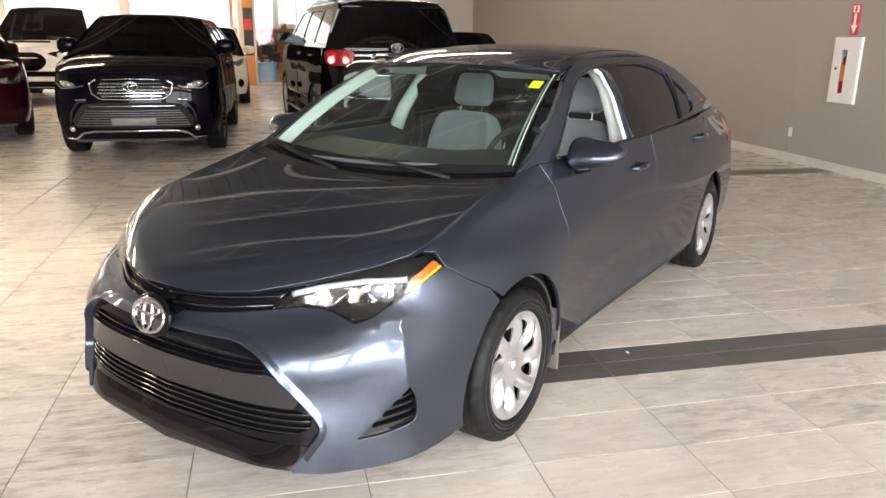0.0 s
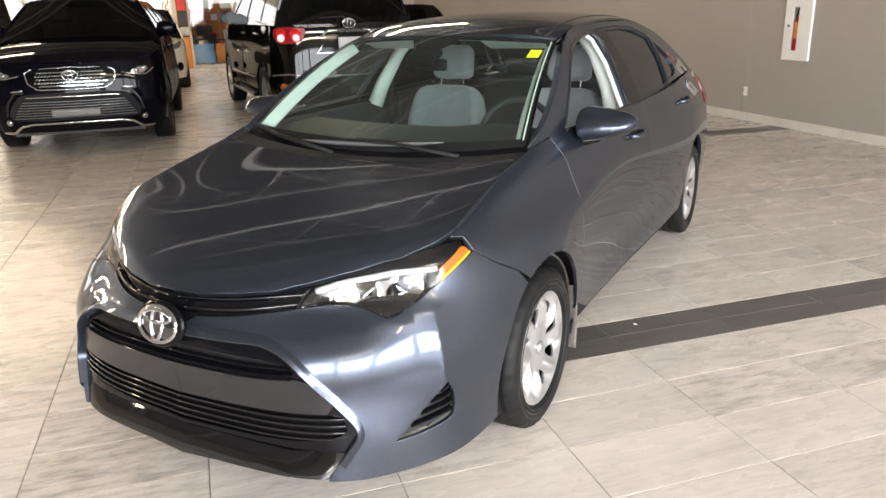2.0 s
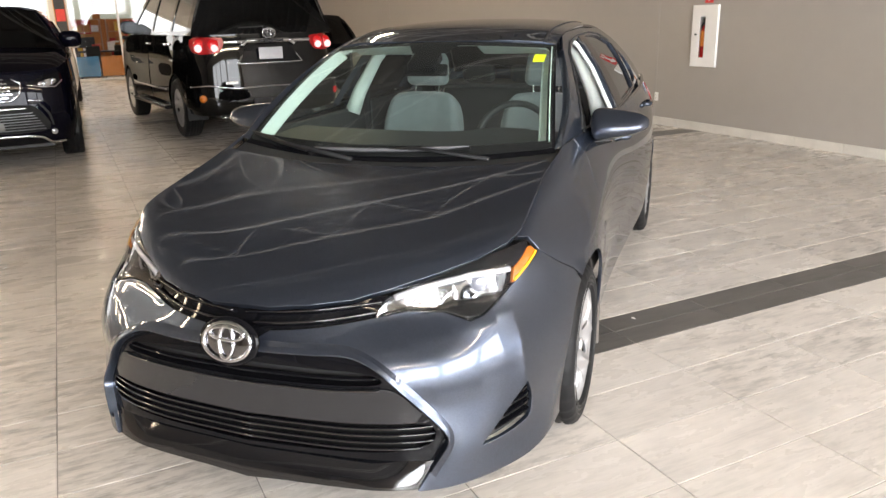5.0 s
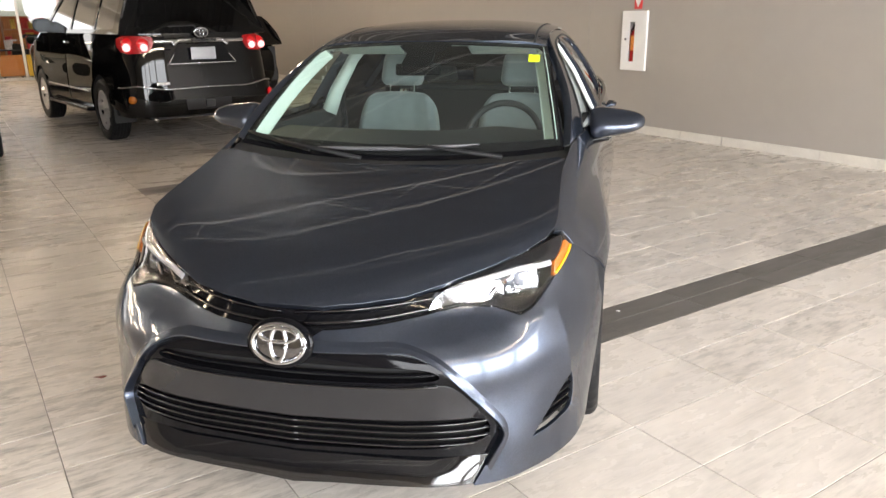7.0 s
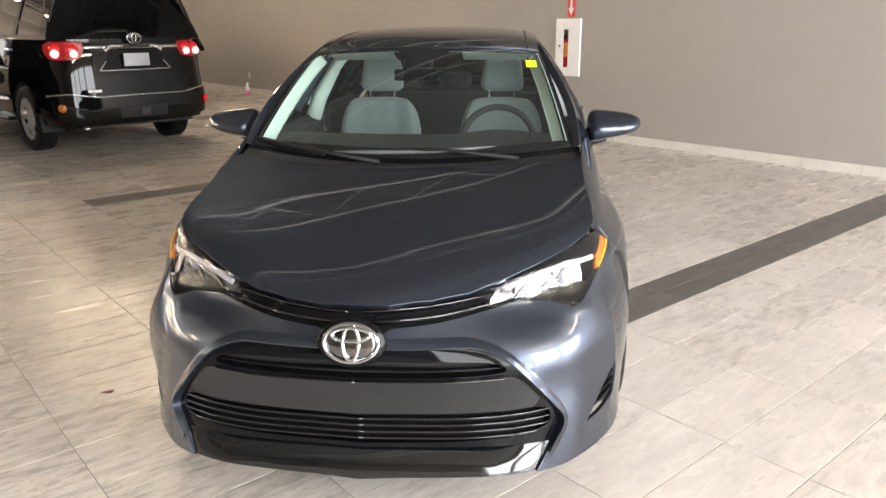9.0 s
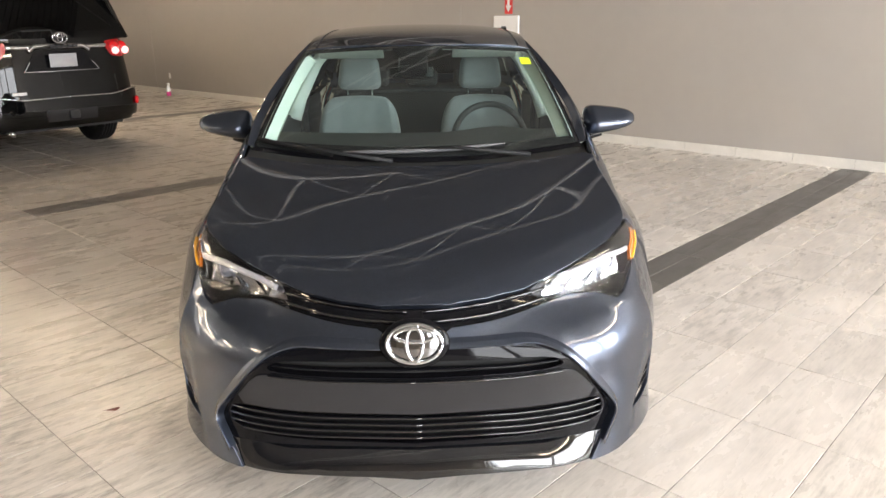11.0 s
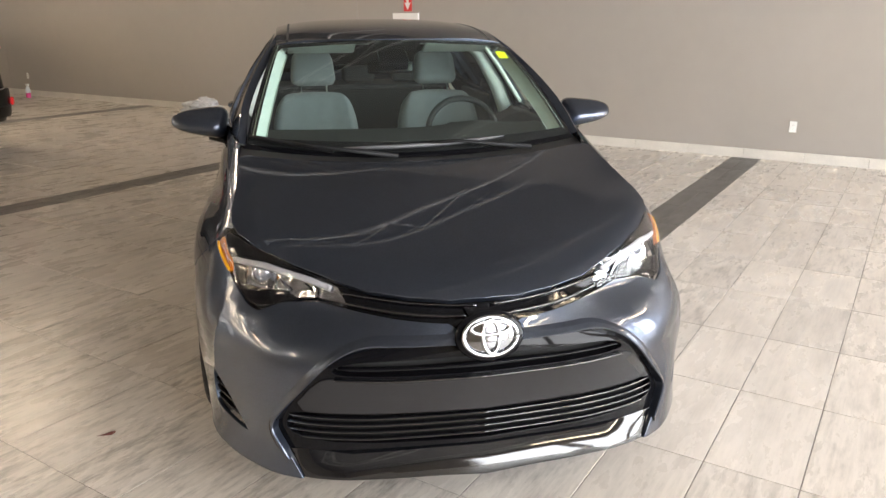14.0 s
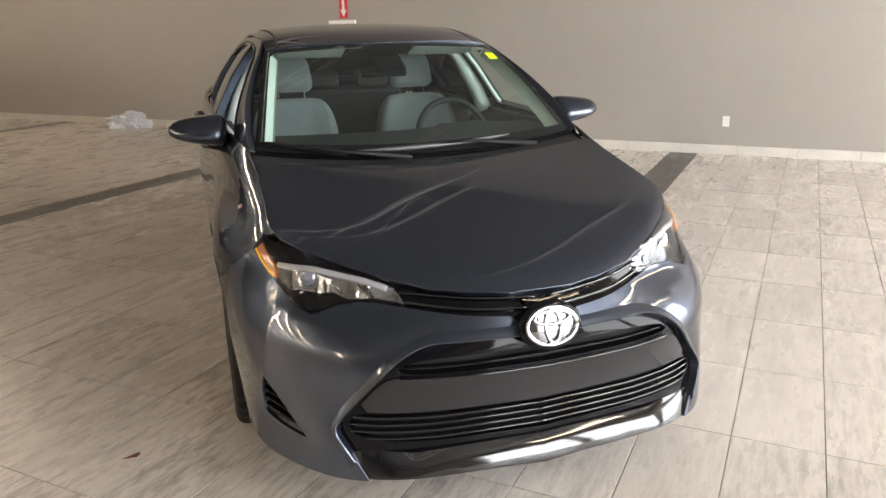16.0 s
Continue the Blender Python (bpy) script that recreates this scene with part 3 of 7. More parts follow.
# plan outlines at ten heights, from the nose to the rear corner
OUT_Z = (0.18, 0.32, 0.44, 0.57, 0.67, 0.76, 0.84, 0.93, 1.03)
OUT = (
    ((0, -0.95), (0.3, -0.935), (0.546, -0.895), (0.69, -0.775), (0.785, -0.635), (0.835, -0.5), (0.85, -0.33), (0.863, 0), (0.855, 0.5), (0.858, 1.4), (0.862, 2.78), (0.815, 3.41)),
    ((0, -0.945), (0.3, -0.928), (0.61, -0.842), (0.715, -0.735), (0.79, -0.605), (0.842, -0.45), (0.878, -0.25), (0.89, 0), (0.872, 0.5), (0.872, 1.4), (0.888, 2.78), (0.84, 3.428)),
    ((0, -0.948), (0.3, -0.93), (0.57, -0.852), (0.69, -0.75), (0.787, -0.617), (0.85, -0.44), (0.89, -0.25), (0.905, 0), (0.878, 0.5), (0.874, 1.4), (0.90, 2.78), (0.85, 3.455)),
    ((0, -0.955), (0.25, -0.94), (0.42, -0.895), (0.605, -0.795), (0.737, -0.66), (0.828, -0.47), (0.882, -0.25), (0.908, 0), (0.88, 0.5), (0.878, 1.4), (0.905, 2.78), (0.85, 3.5)),
    ((0, -0.92), (0.22, -0.885), (0.40, -0.80), (0.55, -0.722), (0.645, -0.668), (0.735, -0.565), (0.815, -0.40), (0.872, -0.2), (0.90, 0.02), (0.878, 0.5), (0.876, 1.4), (0.90, 2.78), (0.84, 3.5)),
    ((0, -0.85), (0.2, -0.815), (0.40, -0.745), (0.52, -0.69), (0.63, -0.62), (0.72, -0.53), (0.783, -0.41), (0.84, -0.19), (0.873, 0.04), (0.868, 0.5), (0.872, 1.4), (0.89, 2.78), (0.83, 3.5)),
    ((0, -0.72), (0.2, -0.69), (0.40, -0.635), (0.53, -0.585), (0.64, -0.51), (0.722, -0.40), (0.775, -0.20), (0.812, 0.08), (0.838, 0.5), (0.862, 1.4), (0.88, 2.78), (0.82, 3.5)),
    ((0, -0.45), (0.2, -0.42), (0.38, -0.36), (0.52, -0.29), (0.62, -0.22), (0.70, -0.12), (0.755, 0.02), (0.795, 0.25), (0.815, 0.5), (0.845, 1.4), (0.855, 2.78), (0.79, 3.455)),
    ((0, 0.0), (0.2, 0.02), (0.38, 0.05), (0.52, 0.09), (0.62, 0.15), (0.70, 0.24), (0.745, 0.36), (0.778, 0.6), (0.818, 1.4), (0.812, 2.78), (0.74, 3.365)),
)
OUT_C = [Curve([(x + y, x - y) for x, y in row]) for row in OUT]


def side_fn(uv):
    """The outer skin, front to rear: u is x + y, v the height."""
    uv = np.atleast_2d(np.asarray(uv, float))
    q, z = uv[:, 0], uv[:, 1]
    rows = np.array([c(q) for c in OUT_C])
    zs = np.array(OUT_Z)
    m = spline2(zs, rows)
    i = np.clip(np.searchsorted(zs, z) - 1, 0, len(zs) - 2)
    k = np.arange(len(q))
    h = zs[i + 1] - zs[i]
    zc = np.clip(z, zs[0], zs[-1])
    a, b = (zs[i + 1] - zc) / h, (zc - zs[i]) / h
    d = a * rows[i, k] + b * rows[i + 1, k] + ((a ** 3 - a) * m[i, k] + (b ** 3 - b) * m[i + 1, k]) * h * h / 6
    # the upright fold at the bumper's corner
    fold = 0.16 + 0.10 * (0.62 - z)
    k = np.exp(-np.sqrt((q - fold) ** 2 + 1e-5) / 0.05)
    d = d + 0.013 * k * np.exp(-((z - 0.47) / 0.17) ** 4)
    # a crease from the mouth's corner to the fold: upright below it, laid back above
    crest = 0.602 + 0.05 * np.clip((q + 0.45) / 0.62, 0, 1)
    gap = z - crest
    ridge = np.clip(np.where(gap < 0, 1 + gap / 0.15, 1 - gap / 0.06), 0, 1)
    d = d + 0.020 * ridge * np.exp(-((q + 0.13) / 0.36) ** 6)
    # the doors are drawn in above the sill
    d = d - 0.022 * np.exp(-((z - 0.40) / 0.10) ** 2) * np.exp(-((q - 2.25) / 0.75) ** 4)
    return np.stack([(q + d) / 2, (q - d) / 2, z], 1)


def q_at(y, z):
    """The u of the skin's point at that y and height (beside the wheels and doors)."""
    q = np.asarray(y, float) + 0.86
    for _ in range(6):
        p = side_fn(np.stack([q, np.broadcast_to(z, q.shape)], 1))
        q = q + (y - p[:, 1])
    return q


def on_side(pts):
    """Outline points given as (y, z)."""
    p = np.array(pts, float)
    return np.stack([q_at(p[:, 0], p[:, 1]), p[:, 1]], 1)


def arc(cy, cz, r, a0, a1, n=14, squash=1.0):
    return [(cy + r * math.cos(math.radians(a0 + (a1 - a0) * k / n)), cz + squash * r * math.sin(math.radians(a0 + (a1 - a0) * k / n))) for k in range(n + 1)]


ARCH = 0.372
SILL = 0.262
# front bumper: from the badge outwards, round lamp and arch, back along the lip and the mouth
MOUTH = smooth_poly([(-0.955, 0.598), (-0.70, 0.598), (-0.505, 0.592), (-0.36, 0.48), (-0.228, 0.365), (-0.208, 0.332), (-0.262, 0.285), (-0.352, 0.186), (-0.70, 0.172), (-0.955, 0.170)], 2, (0, 7, 9))
arch_f = on_side(arc(0, HUB, ARCH, 195, 119, 12))
bumper_top = [(-0.955, 0.598 + 0.0), (-0.955, 0.648), (-0.80, 0.650), (-0.411, 0.673), (-0.276, 0.683), (-0.141, 0.675), (-0.049, 0.649), (0.02, 0.660), (0.104, 0.685), (0.272, 0.744), (0.398, 0.785)]
seam = on_side([(-0.31, 0.725), (-0.22, 0.675)])
bumper_poly = np.array(list(bumper_top) + [tuple(seam[0]), tuple(seam[1])] + [tuple(p) for p in arch_f[::-1]] + list(map(tuple, on_side([(-0.345, 0.20)]))) + [(0.20, 0.182), (0.0, 0.18), (-0.20, 0.182), (-0.352, 0.186)])
mouth_edge = [tuple(p) for p in MOUTH if -0.95 < p[0] and p[1] > 0.187]
# the mouth's edge runs from the badge outwards; close the bumper with it backwards
bumper_poly = np.array(list(map(tuple, bumper_poly)) + mouth_edge[::-1])
FOG = smooth_poly([(0.193, 0.440), (0.230, 0.385), (0.228, 0.318), (0.205, 0.303), (0.08, 0.287), (-0.066, 0.284)], 1, (0, 5))
RIM = np.array(mouth_edge + [(-0.30, 0.245), (-0.352, 0.186)])


def bumper_fn(uv):
    """The bumper's skin, with a proud chamfered rim round the mouth."""
    uv = np.atleast_2d(np.asarray(uv, float))
    best = np.full(len(uv), 9.0)
    for a, b in zip(RIM, RIM[1:]):
        e = b - a
        t = np.clip(((uv - a) @ e) / (e @ e + 1e-12), 0, 1)
        best = np.minimum(best, np.linalg.norm(uv - a - t[:, None] * e, axis=1))
    k = 0.5 + 0.5 * np.cos(np.pi * np.clip(best / 0.05, 0, 1))
    p = side_fn(uv)
    n = normals_of(side_fn, uv)
    return p + n * (0.003 * k)[:, None]


def level(d):
    """Turns the normals beside the middle straight ahead, so that the two halves meet without a ridge."""
    v, f, n = d
    out = []
    for (x, _, _), (a, b, c) in zip(v, n):
        k = min(abs(x) / 0.22, 1.0)
        a *= k * k * (3 - 2 * k)
        r = math.sqrt(a * a + b * b + c * c) or 1.0
        out.append((a / r, b / r, c / r))
    return v, f, out


d = level(panel_data(bumper_fn, bumper_poly, [FOG], step=0.016, flange=0.014))
panel("front_bumper", join_data(d, mirrored(d)), M_PAINT, saloon)
# fog recesses with their vanes
for sgn, nm in ((1, "L"), (-1, "R")):
    d = panel_data(side_fn, FOG, step=0.03, offset=-0.03, flange=0)
    rec = panel("fog_recess", d if sgn > 0 else mirrored(d), M_BLACK_M, saloon, "black triangular fog lamp recess")
    for zz, q0 in ((0.315, 0.02), (0.345, 0.07), (0.375, 0.115), (0.405, 0.16)):
        vb = ribbon_on(side_fn, [(q0, zz), (0.226, zz + 0.012)], 0.012, 0.018, -0.026, 8)
        if sgn < 0:
            bmesh.ops.transform(vb, matrix=Matrix.Diagonal((-1, 1, 1, 1)), verts=vb.verts)
            bmesh.ops.reverse_faces(vb, faces=vb.faces)
        part("vane", vb, M_BLACK_G, rec)


def mirror_bm(bm):
    bmesh.ops.transform(bm, matrix=Matrix.Diagonal((-1, 1, 1, 1)), verts=bm.verts)
    bmesh.ops.reverse_faces(bm, faces=bm.faces)
    return bm


def across(line, width, height, offset, n=40):
    """A moulding across the whole nose, from a half line that begins at the middle."""
    a = ribbon_on(side_fn, line, width, height, offset, n)
    b = mirror_bm(a.copy())
    me = bpy.data.meshes.new("x")
    b.to_mesh(me)
    a.from_mesh(me)
    bpy.data.meshes.remove(me)
    b.free()
    return a


def nose(name, poly, material, holes=(), label="", parent=None, **kw):
    d = level(panel_data(side_fn, poly, holes, **kw))
    return panel(name, join_data(d, mirrored(d)), material, parent or saloon, label)


grille = nose("grille", MOUTH, M_DARKIN, step=0.04, offset=-0.045, flange=0, label="wide black trapezoid front grille")
SLOT = smooth_poly([(-0.97, 0.556), (-0.62, 0.556), (-0.50, 0.548), (-0.452, 0.526), (-0.475, 0.508), (-0.62, 0.500), (-0.97, 0.496)], 1, (0, 6))
PLATE = smooth_poly([(-0.955, 0.490), (-0.62, 0.494), (-0.46, 0.500), (-0.40, 0.485), (-0.285, 0.392), (-0.50, 0.386), (-0.955, 0.378)], 1, (0, 6))
LOWER = smooth_poly([(-0.97, 0.374), (-0.50, 0.382), (-0.283, 0.388), (-0.252, 0.345), (-0.30, 0.312), (-0.52, 0.288), (-0.97, 0.276)], 1, (0, 6))
INNER = MOUTH.copy()
c0 = np.array([-0.6, 0.40])
for i, p in enumerate(INNER):
    if p[0] > -0.95:
        v = p - c0
        INNER[i] = p - v / np.linalg.norm(v) * 0.004
CHIN = 0.272
surround = np.array([p for p in INNER if p[1] > CHIN] + [(-0.272, CHIN), (-0.955, CHIN - 0.006)])
lip_poly = np.array([(-0.955, CHIN - 0.010), (-0.276, CHIN - 0.004)] + [tuple(p) for p in INNER if p[1] < CHIN - 0.006 and p[0] > -0.95] + [(-0.955, 0.166)])


def lip_fn(uv):
    """The chin: a rolled lip that stands forward at its lower edge."""
    p = side_fn(uv)
    n = normals_of(side_fn, uv)
    t = np.clip((CHIN - uv[:, 1]) / 0.09, 0, 1)
    w = np.clip((-0.27 - uv[:, 0]) / 0.25, 0, 1)
    return p + n * (-0.010 + w * (0.008 * t + 0.050 * np.sin(t * 1.57) - 0.042))[:, None]


nose("grille_surround", surround, M_BLACK_G, [SLOT, PLATE, LOWER], step=0.03, offset=-0.014, flange=0.03, parent=grille, label="gloss black grille surround")
dl = level(panel_data(lip_fn, lip_poly, step=0.022, flange=0.03))
panel("chin_lip", join_data(dl, mirrored(dl)), M_LIP, grille, "gloss black rolled chin lip")
nose("plate_panel", PLATE, M_SATIN, step=0.03, offset=-0.008, flange=0.02, parent=grille, label="satin charcoal blank licence plate panel")
part("grille_bar", across([(-0.96, 0.525), (-0.7, 0.525), (-0.48, 0.530)], 0.010, 0.016, -0.030), M_BLACK_G, grille, smooth=True)
for k in range(4):
    zz = 0.297 + k * 0.0215
    part("grille_slat", across([(-0.96, zz - 0.003), (-0.6, zz), (-0.275 + 0.006 * k - (0.05 if k == 0 else 0), zz + 0.012)], 0.010, 0.020, -0.034), M_LIP, grille, smooth=True)
# painted chamfer round the mouth
def band_on(fn, line, profile, n=90):
    """A strip along a line of the skin; each profile pair is a distance to the line's outer side and a height."""
    line = resample(np.array(line, float), 0.01, False)
    t = np.linspace(0, len(line) - 1, n)
    uv = np.stack([np.interp(t, range(len(line)), line[:, k]) for k in (0, 1)], 1)
    for _ in range(4):
        uv[1:-1] = (uv[:-2] + 2 * uv[1:-1] + uv[2:]) / 4
    d = np.gradient(uv, axis=0)
    d /= np.linalg.norm(d, axis=1)[:, None]
    side = np.stack([-d[:, 1], d[:, 0]], 1)
    bm = bmesh.new()
    cols = []
    for off, h in profile:
        w = uv + side * off
        p = fn(w) + normals_of(fn, w) * h
        p[0, 0] = max(p[0, 0], 0.0)
        cols.append([bm.verts.new(q) for q in p])
    for c0_, c1_ in zip(cols, cols[1:]):
        for k in range(n - 1):
            bm.faces.new((c0_[k], c0_[k + 1], c1_[k + 1], c1_[k]))
    bmesh.ops.recalc_face_normals(bm, faces=bm.faces)
    return bm


rim_path = [(-0.955, 0.598)] + [tuple(p) for p in RIM if p[1] > 0.20]
for s_ in (1, -1):
    tb_ = band_on(side_fn, rim_path, [(0.028, -0.004), (0.027, 0.003), (0.013, 0.010), (0.000, 0.015), (-0.003, 0.012), (-0.004, -0.020)])
    part("mouth_rim", tb_ if s_ > 0 else mirror_bm(tb_), M_PAINT, saloon, "painted rim round the grille mouth", smooth=False)
# black bar between the bonnet and the bumper
BAR = np.array([(-0.97, 0.648), (-0.80, 0.652), (-0.411, 0.675), (-0.340, 0.731), (-0.55, 0.728), (-0.75, 0.722), (-0.97, 0.718)])
bar = nose("upper_grille", BAR, M_BLACK_G, step=0.03, offset=-0.016, flange=0, label="gloss black bar under the bonnet edge")
part("bar_moulding", across([(-0.86, 0.668), (-0.6, 0.678), (-0.40, 0.688)], 0.012, 0.014, -0.012), M_LIP, bar, smooth=True)
part("bar_moulding", across([(-0.88, 0.694), (-0.6, 0.704), (-0.37, 0.713)], 0.010, 0.014, -0.012), M_LIP, bar, smooth=True)
part("plate_edge", across([(-0.955, 0.489), (-0.62, 0.493), (-0.47, 0.498)], 0.007, 0.009, -0.010), M_LIP, grille, smooth=True)

# black fillet round the badge
nose("badge_fillet", [(-0.975, 0.66), (-0.80, 0.656), (-0.895, 0.616), (-0.975, 0.606)], M_BLACK_G, step=0.03, offset=0.004, flange=0.006, parent=bar)

# oval badge: a chrome disc with crossing rings
badge = thing("badge", "", "", None)
badge.parent = saloon
badge.matrix_basis = pose(0, -0.966, 0.624, 76, 0, 0) @ Matrix.Scale(1.12, 4)


def oval(rx, ry, r, ox=0, oy=0, oz=0, n=40, sides=8):
    return tube([(ox + rx * math.cos(2 * math.pi * k / n), oy + ry * math.sin(2 * math.pi * k / n), oz) for k in range(n + 1)], r, sides)


bm = lathe([(0.5, 0.0), (0.5, 0.012), (0.42, 0.018), (0.3, 0.023), (0.15, 0.026), (0.001, 0.027)], 40, "z")
bmesh.ops.scale(bm, verts=bm.verts, vec=(0.142, 0.098, 0.5))
part("badge_disc", bm, mat("badge face", (0.26, 0.26, 0.27), 0.08, 1.0, noise_scale=20, rough_var=0.02), badge, smooth=True)
bm = oval(0.070, 0.049, 0.0058, oz=0.010)
part("badge_ring", bm, M_CHROME, badge, smooth=True)
bm = oval(0.021, 0.043, 0.0056, oz=0.013)
part("badge_ring", bm, M_CHROME, badge, smooth=True)
bm = oval(0.050, 0.017, 0.0056, oy=0.022, oz=0.013)
part("badge_ring", bm, M_CHROME, badge, smooth=True)
bm = lathe([(0.001, -0.02), (0.5, -0.02), (0.55, 0.0), (0.5, 0.006), (0.001, 0.006)], 40, "z")
bmesh.ops.scale(bm, verts=bm.verts, vec=(0.165, 0.118, 0.8))
part("badge_mount", bm, M_BLACK_G, badge, smooth=True)

# headlamps
LAMP = smooth_poly([(-0.407, 0.678), (-0.337, 0.733), (-0.137, 0.774), (0.056, 0.807), (0.24, 0.824), (0.355, 0.826), (0.392, 0.789), (0.272, 0.749), (0.104, 0.690), (0.02, 0.664), (-0.049, 0.654), (-0.141, 0.680), (-0.276, 0.688)], 1, (0, 5, 6))
BROW = np.array([(-0.25, 0.7505), (-0.137, 0.772), (0.056, 0.805), (0.24, 0.822), (0.345, 0.824), (0.352, 0.814), (0.300, 0.792), (0.232, 0.768), (0.217, 0.773), (0.013, 0.779), (-0.113, 0.766)])
AMB = smooth_poly([(0.387, 0.785), (0.30, 0.756), (0.203, 0.720), (0.229, 0.764), (0.300, 0.789), (0.352, 0.811)], 1, (0, 2, 3))
for sgn in (1, -1):
    hl = thing("headlamp", "", "")
    hl.parent = saloon

    def half(data):
        return data if sgn > 0 else mirrored(data)

    def bowl_fn(uv):
        """The reflector: scooped and faceted behind the lens."""
        p = side_fn(uv)
        n = normals_of(side_fn, uv)
        q, z = uv[:, 0], uv[:, 1]
        deep = 0.036 + 0.020 * np.abs(np.sin(q * 15 + 1.0)) + 0.003 * np.sin(z * 50 + q * 16) + 0.03 * np.exp(-((q - 0.05) / 0.07) ** 2 - ((z - 0.71) / 0.035) ** 2)
        return p - n * deep[:, None]
    panel("reflector", half(panel_data(bowl_fn, LAMP, step=0.014, flange=0)), M_REFL, hl, "silvery faceted reflector")
    panel("brow", half(panel_data(side_fn, BROW, step=0.02, offset=-0.010, flange=0.02)), M_BLACK_G, hl, "black upper lamp shroud")
    panel("side_reflector", half(panel_data(side_fn, AMB, step=0.014, offset=-0.006, flange=0.012)), M_AMBER, hl, "amber side reflector")
    vb = ribbon_on(side_fn, [(0.212, 0.728), (0.30, 0.760), (0.378, 0.787)], 0.009, 0.006, -0.006, 14)
    part("reflector_edge", vb if sgn > 0 else mirror_bm(vb), M_AMBER_B, hl, "bright yellow reflector edge")
    # projector barrel
    c = side_fn(np.array([[0.06, 0.724]]))[0]
    bm = lathe([(0.016, 0.0), (0.036, 0.0), (0.038, 0.026), (0.033, 0.030), (0.031, 0.010), (0.016, 0.0)], 24, "z")
    pr = part("projector", bm, M_CHROME, hl, m=pose(sgn * (c[0] - 0.045), c[1] + 0.075, c[2] - 0.006, 88, 0, sgn * 22), smooth=True)
    bm = bmesh.new()
    bmesh.ops.create_uvsphere(bm, u_segments=20, v_segments=12, radius=0.030)
    bmesh.ops.scale(bm, verts=bm.verts, vec=(1, 1, 0.55))
    part("projector_lens", bm, mat("projector lens", (0.55, 0.57, 0.66), 0.12, 0.7, coat=1), pr, smooth=True, m=pose(0, 0, 0.022))
    for k in range(2):
        pts = [(-0.25 + 0.12 * k, 0.700 + 0.006 * k), (-0.19 + 0.12 * k, 0.730 + 0.006 * k)]
        vb = ribbon_on(side_fn, pts, 0.010, 0.014, -0.040, 6)
        part("fin", vb if sgn > 0 else mirror_bm(vb), M_REFL, hl)
    SHROUD = smooth_poly([(-0.165, 0.690), (-0.094, 0.706), (-0.038, 0.704), (0.054, 0.706), (0.135, 0.703), (0.02, 0.670), (-0.049, 0.661)], 1, (0, 4))
    panel("lower_bowl", half(panel_data(side_fn, SHROUD, step=0.02, offset=-0.018, flange=0.02)), M_BLACK_G, hl, "black lower lamp shroud")
    strip = ribbon_on(side_fn, [(-0.32, 0.722), (-0.20, 0.746), (-0.10, 0.758), (0.02, 0.768), (0.21, 0.764)], 0.020, 0.006, -0.016, 24)
    part("upper_blade", strip if sgn > 0 else mirror_bm(strip), M_BLADE, hl, "bright upper light blade", smooth=True)
    rim = ribbon_on(side_fn, [(-0.39, 0.681), (-0.276, 0.692), (-0.141, 0.684), (-0.049, 0.661), (0.02, 0.670), (0.104, 0.696), (0.195, 0.722)], 0.012, 0.010, -0.012, 30)
    part("lower_shroud", rim if sgn > 0 else mirror_bm(rim), M_BLACK_G, hl, smooth=True)
    ln = panel("lens", half(panel_data(side_fn, LAMP, step=0.03, offset=0.0, flange=0.01)), M_LENS, hl, "clear headlamp lens")
    ln.visible_shadow = False

# bonnet
def HOOD_C(y):
    return 0.9387 + 0.140 * y - 0.0824 * y * y


# the height of the edge along the wings
HOOD_E = Curve([(-0.80, 0.730), (-0.669, 0.800), (-0.55, 0.837), (-0.38, 0.872), (-0.174, 0.917), (0.03, 0.962), (0.244, 1.005)])


def hood_fn(uv):
    """The bonnet over the plan: a gently crowned sheet that rolls down at its front edge."""
    x, y = uv[:, 0], uv[:, 1]
    e = np.maximum(y - (0.85 * x * x - 0.910), -0.02)
    s = np.clip(np.abs(x) / 0.72, 0, 1) ** 2
    z = (HOOD_C(y) - 0.012 * x * x) * (1 - s) + HOOD_E(y) * s - 0.030 * np.exp(-e / 0.055)
    return np.stack([x, y, z], 1)


hood_half = [(0, -0.905), (0.10, -0.900), (0.22, -0.865), (0.33, -0.815), (0.42, -0.752), (0.532, -0.664), (0.631, -0.570), (0.700, -0.475), (0.722, -0.415), (0.724, -0.34), (0.717, -0.174), (0.713, -0.02), (0.719, 0.09), (0.69, 0.125), (0.50, 0.085), (0.25, 0.055), (0, 0.045)]
hood_poly = np.array(hood_half + [(-x, y) for x, y in hood_half[-2:0:-1]])
panel("bonnet", panel_data(hood_fn, hood_poly, step=0.03, flange=0.02), M_PAINT, saloon)
# wings
fender_top = [(0.345, 0.858), (0.42, 0.880), (0.543, 0.916), (0.693, 0.951), (0.86, 0.983), (0.985, 1.010)]
f_poly = np.array([(0.402, 0.787), (0.362, 0.829), (0.30, 0.836)] + fender_top + list(map(tuple, on_side([(0.36, 1.02), (0.405, 0.93), (0.425, 0.78), (0.435, 0.5), (0.44, SILL)]))) + [tuple(p) for p in on_side([(0.345, SILL)])] + [tuple(p) for p in on_side(arc(0, HUB, ARCH, -14, 115, 18))] + [tuple(p) for p in on_side([(-0.215, 0.678), (-0.305, 0.729)])])
both("wing", M_PAINT, saloon, side_fn, f_poly, step=0.03, flange=0.014)
